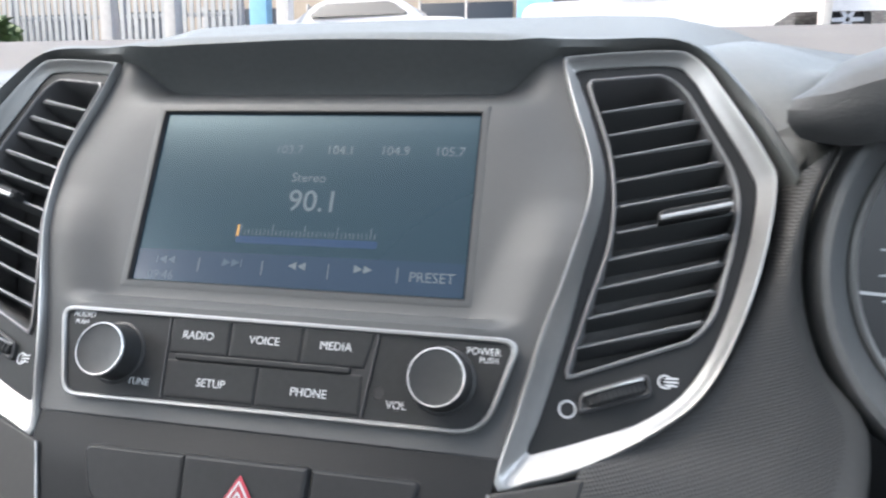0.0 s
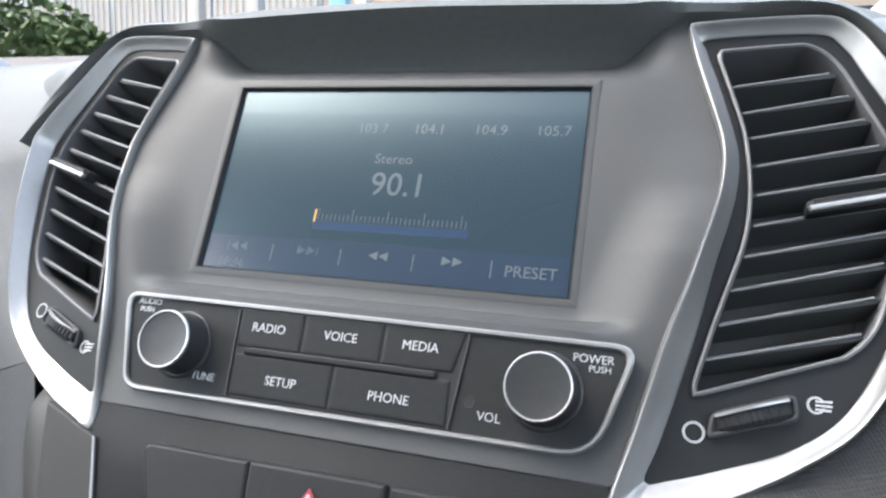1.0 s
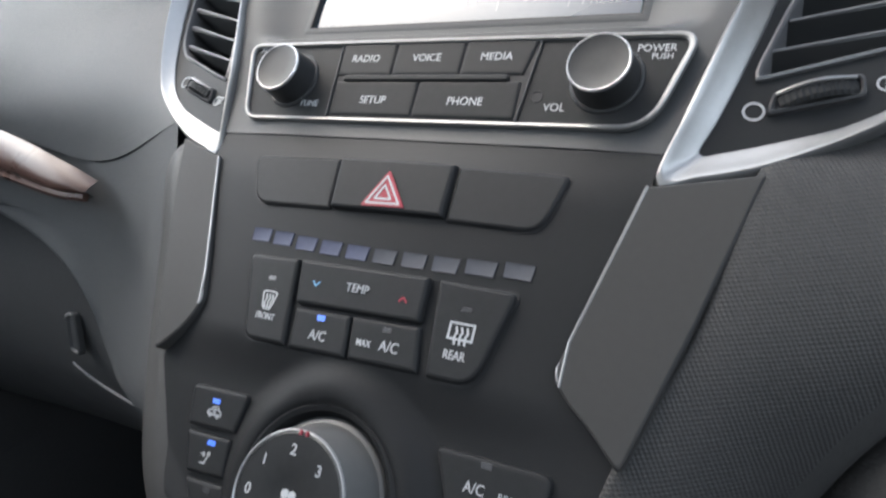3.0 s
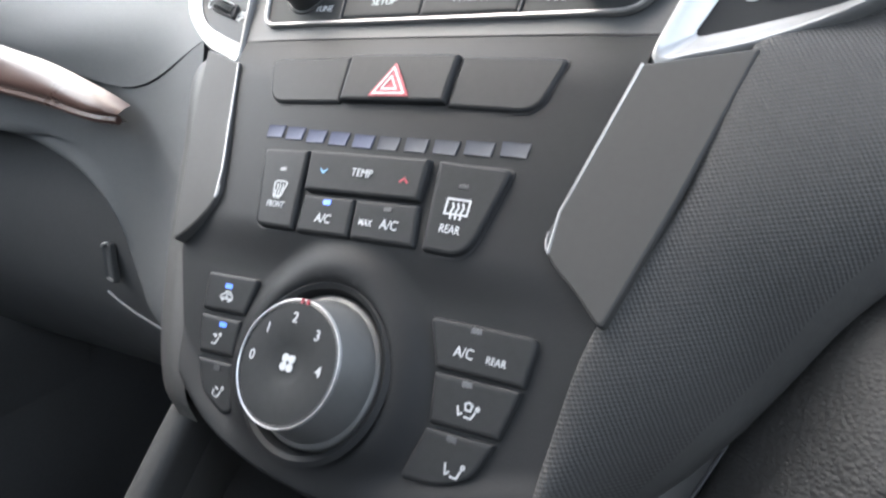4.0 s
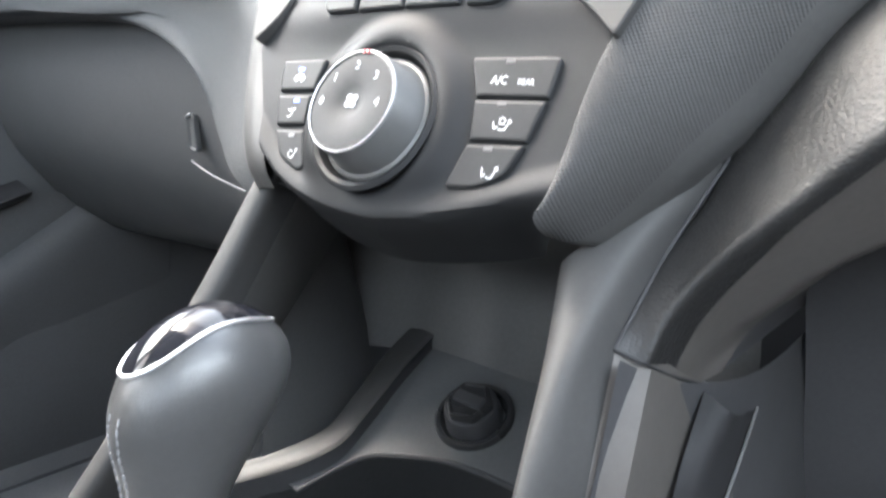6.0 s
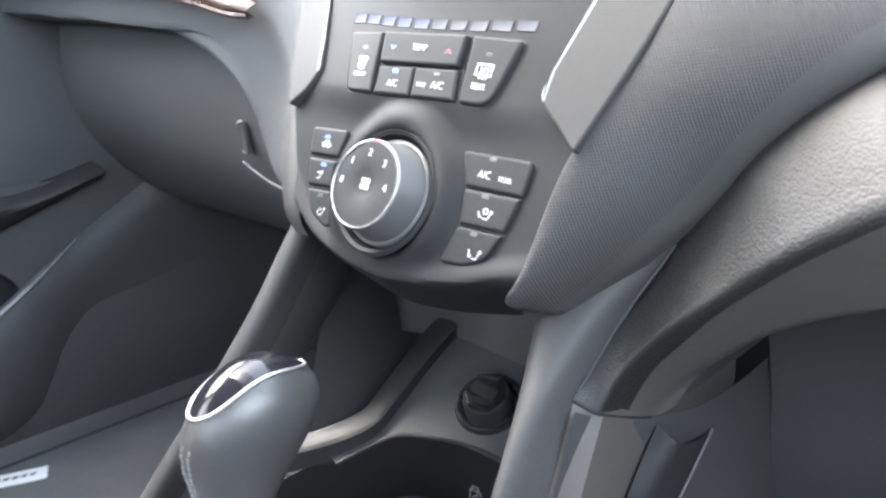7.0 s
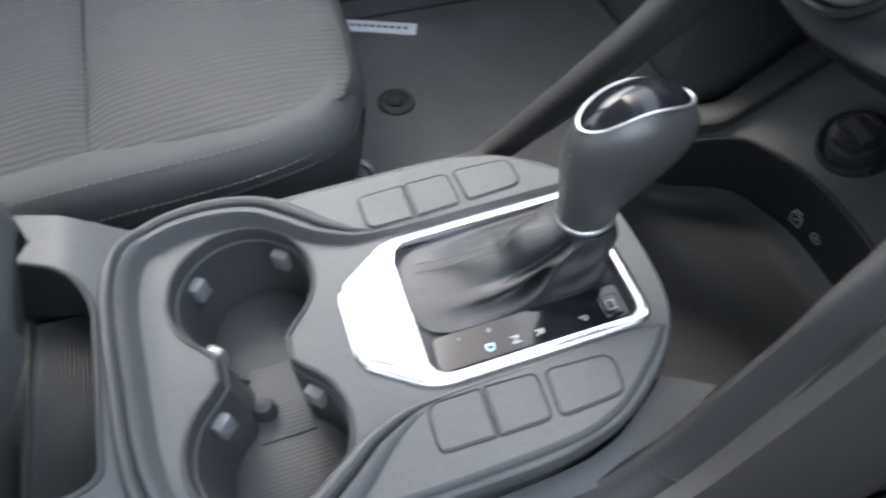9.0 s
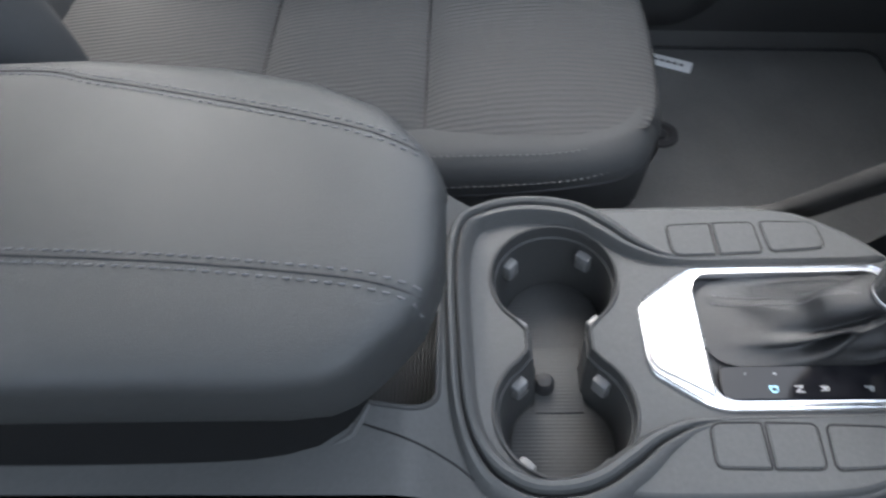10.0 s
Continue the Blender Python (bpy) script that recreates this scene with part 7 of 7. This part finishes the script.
part("backrest_bolster", superbox((-0.270, -0.665, 0.71), (0.068, 0.115, 0.33), 0.6, 0.7, f=lambda q: Vector((q.x, q.y - (q.z - 0.42) * 0.28, q.z))), M_SEAT, seat)
part("slide_rail", box(-0.300, -0.275, -0.50, 0.01, 0.122, 0.165, 0.004), M_DARK, seat, "dark seat slide rail")
part("slide_lever", tube(curve([(-0.375, -0.10, 0.20), (-0.350, -0.055, 0.198), (-0.336, -0.040, 0.190), (-0.332, -0.046, 0.178), (-0.345, -0.075, 0.172)], 30), 0.0042, 8), M_METAL, seat, "bent steel slide lever")

# ---- outside ----
M_ASPHALT = material("asphalt", (0.12, 0.115, 0.11), 0.9, bump=0.6, scale=60, var=0.2, var_scale=1.5)
M_CARWHITE = material("white car paint", (0.62, 0.62, 0.62), 0.25, var=0.03, coat=0.5)
M_TYRE = material("tyre rubber", (0.03, 0.03, 0.03), 0.8)
M_RIM = material("alloy", (0.6, 0.6, 0.62), 0.35, metal=0.7)
M_GLASS = material("dark car glass", (0.03, 0.035, 0.04), 0.08, var=0.0)
M_CARRED = material("red car paint", (0.45, 0.04, 0.05), 0.3, var=0.03, coat=0.5)
M_FENCE = material("grey fence steel", (0.30, 0.31, 0.32), 0.6)
M_PALEBAR = material("pale fence bars", (0.42, 0.43, 0.43), 0.6)
M_GREEN = material("green hoarding paint", (0.12, 0.34, 0.24), 0.7)
M_WALL = material("tan render", (0.34, 0.29, 0.23), 0.85, bump=0.3, scale=40, var=0.12, var_scale=2)
M_BLUEPOST = material("blue painted steel", (0.25, 0.48, 0.68), 0.5)
M_LEAF = material("leaves", (0.07, 0.11, 0.035), 0.7, var=0.4, var_scale=3)
M_KERB = material("concrete", (0.5, 0.49, 0.47), 0.85, bump=0.3, scale=50)
GROUND = 0.04
BANK = 2.27
# the car park falls towards the car: one sheet, level near by and higher beyond the slope
prof = [(-400, GROUND), (2.5, GROUND), (4.0, GROUND + 0.35), (8.0, BANK - 0.35), (9.6, BANK), (400, BANK)]
bm = band([[Vector((x, y, z)) for y, z in prof] for x in (-400, -40, -20, 0, 20, 40, 400)], closed=False)
solid("ground", bm, M_ASPHALT, "grey asphalt car park rising to a higher level", "ground", "structure", ID)
solid("pavement", box(-60, 60, 17.2, 19.5, BANK - 0.02, BANK + 0.14, 0.02), M_KERB, "pale concrete pavement", "pavement", "structure", ID)


def parked_car(x, y, turn, paint, label):
    m = Matrix.Translation((x, y, BANK)) @ Matrix.Rotation(radians(turn), 4, "Z")
    car = thing("parked_car", (0, 0, 0), label, "car", "parked cars outside", "", m)
    prof = [(-2.1, 0.45), (-2.15, 0.75), (-2.0, 0.95), (-1.5, 1.0), (-1.0, 1.05), (-0.5, 1.42), (0.3, 1.48), (1.2, 1.42), (1.75, 1.05), (2.1, 1.0), (2.2, 0.7), (2.15, 0.42)]
    pr = [(p.x, p.y) for p in curve([(a, b, 0) for a, b in prof], 50)]
    rows = []
    for w in (-0.88, -0.80, 0.80, 0.88):
        k = 0.94 if abs(w) > 0.85 else 1.0
        rows.append([Vector((a * (0.985 if k < 1 else 1), w * (1 - 0.16 * smooth(0.95, 1.45, b)), 0.42 + (b - 0.42) * (1 if k == 1 else 0.97))) for a, b in pr])
    part("body", band(rows, closed=True, cap0=True, cap1=True), paint, car)
    for s in (-1, 1):
        part("side_glass", stack_rings(rpoly([(-0.85, 1.06), (1.45, 1.06), (1.1, 1.36), (-0.40, 1.36)], 0.08), [(0, -0.03), (0, 0.012), (0.01, 0.016)], lambda a, b, h, s=s: Vector((a, s * (0.88 * (1 - 0.16 * smooth(0.95, 1.45, b)) + h), b))), M_GLASS, car)
    for a in (-1.35, 1.35):
        for s in (-1, 1):
            def WH(p, q, h, a=a, s=s):
                return Vector((a + p, s * (0.80 + h), 0.33 + q))
            tyre = part("wheel", lathe([(0.22, 0.05), (0.31, 0.04), (0.335, -0.02), (0.335, -0.12), (0.2, -0.14)], WH, k=32, cap=False), M_TYRE, car)
            part("rim", lathe([(0.235, 0.05), (0.215, 0.055), (0.20, 0.0), (0.05, -0.01)], WH, k=32), M_DARK, tyre)
            for i in range(6):
                b0 = 2 * math.pi * i / 6
                part("spoke", stack_rings([(math.cos(b0) * r - math.sin(b0) * w, math.sin(b0) * r + math.cos(b0) * w) for r, w in ((0.02, -0.04), (0.22, -0.035), (0.22, 0.035), (0.02, 0.04))], [(0, 0.0), (0.005, 0.045), (0.012, 0.052)], WH), M_RIM, tyre)
    return car


parked_car(4.85, 12.3, 0, M_CARWHITE, "white parked car with silver wheels on the asphalt")
parked_car(0.7, 14.0, 4, M_CARWHITE, "white parked car further off")
parked_car(-4.6, 15.2, 176, M_CARWHITE, "white parked car beside the blue posts")
parked_car(-3.3, 19.9, 0, M_CARRED, "red parked car on the far side")

building = thing("building", (0, 26, BANK), "low tan building with glazed shop fronts", "building", "", "", ID)
part("wall", box(-34, 30, 26, 34, BANK, BANK + 5.5, 0.02), M_WALL, building)
part("roof", box(-34.5, 30.5, 25.6, 34.5, BANK + 5.5, BANK + 5.9, 0.03), M_KERB, building)
for i in range(14):
    x = -33 + i * 4.4
    wd = part("window", box(x, x + 3.4, 25.93, 26.02, BANK + 0.5, BANK + 3.4, 0.01), M_GLASS, building)
    part("frame", box(x - 0.08, x, 25.9, 26.0, BANK + 0.4, BANK + 3.5, 0.01), M_KERB, wd)
    part("frame", box(x + 1.66, x + 1.74, 25.9, 26.0, BANK + 0.4, BANK + 3.5, 0.01), M_KERB, wd)
for x, w, mt in ((-1.72, 0.72, M_BLUEPOST), (-7.75, 0.42, M_BLUEPOST), (-7.1, 0.3, M_KERB), (-9.9, 0.28, M_KERB), (-11.6, 0.3, M_KERB), (3.05, 0.12, M_KERB)):
    y = 15.0 if x < 2 else 11.0
    solid("post", box(x, x + w, y, y + 0.3, BANK - 0.02, BANK + 4.2, 0.02), mt, "painted blue steel post beside the car park" if mt is M_BLUEPOST else "pale steel post beside the car park", "post", "", ID, "posts")

fence = thing("fence", (-14, 17, BANK), "grey steel bar fence beside the car park", "fence", "", "", ID)
for i in range(8):
    part("fence_post", box(-21 + i * 1.7, -20.88 + i * 1.7, 16.96, 17.08, BANK, BANK + 3.4, 0.01), M_FENCE, fence)
for z in (0.4, 1.6, 3.0):
    part("rail", box(-21, -9, 16.98, 17.04, BANK + z, BANK + z + 0.10, 0.01), M_FENCE, fence)
for i in range(58):
    part("bar", box(-20.9 + i * 0.205, -20.79 + i * 0.205, 16.93, 16.97, BANK + 0.15, BANK + 3.3), M_PALEBAR, fence)
solid("hoarding", box(-30, -21.1, 16.9, 17.0, BANK - 0.01, BANK + 2.6, 0.01), M_GREEN, "green site hoarding beside the fence", "hoarding", "", ID)


def bush(x, y, r, h):
    b = thing("bush", (x, y, BANK), "green leafy bush at the edge of the car park", "bush", "bushes", "", ID)
    part("stem", tube([Vector((x, y, BANK)), Vector((x + 0.05, y, BANK + h * 0.5))], 0.06, 8), M_WOOD, b)
    bm = bmesh.new()
    rnd = random.Random(int(x * 10))
    for i in range(700):
        p = Vector((rnd.gauss(0, 1), rnd.gauss(0, 1), rnd.gauss(0, 1))).normalized() * (rnd.random() ** 0.4)
        c = Vector((x + p.x * r, y + p.y * r, BANK + h * 0.55 + p.z * h * 0.5))
        d1 = Vector((rnd.uniform(-1, 1), rnd.uniform(-1, 1), rnd.uniform(-1, 1))).normalized() * 0.16
        d2 = d1.cross(Vector((rnd.uniform(-1, 1), rnd.uniform(-1, 1), 0.5))).normalized() * 0.09
        bm.faces.new([bm.verts.new(c - d1), bm.verts.new(c + d2), bm.verts.new(c + d1), bm.verts.new(c - d2)])
    part("crown", bm, M_LEAF, b)


for x, y, r, h in ((-14.6, 14.6, 0.9, 1.5), (-16.2, 15.2, 1.2, 2.2), (-18.4, 15.6, 1.5, 2.8)):
    bush(x, y, r, h)
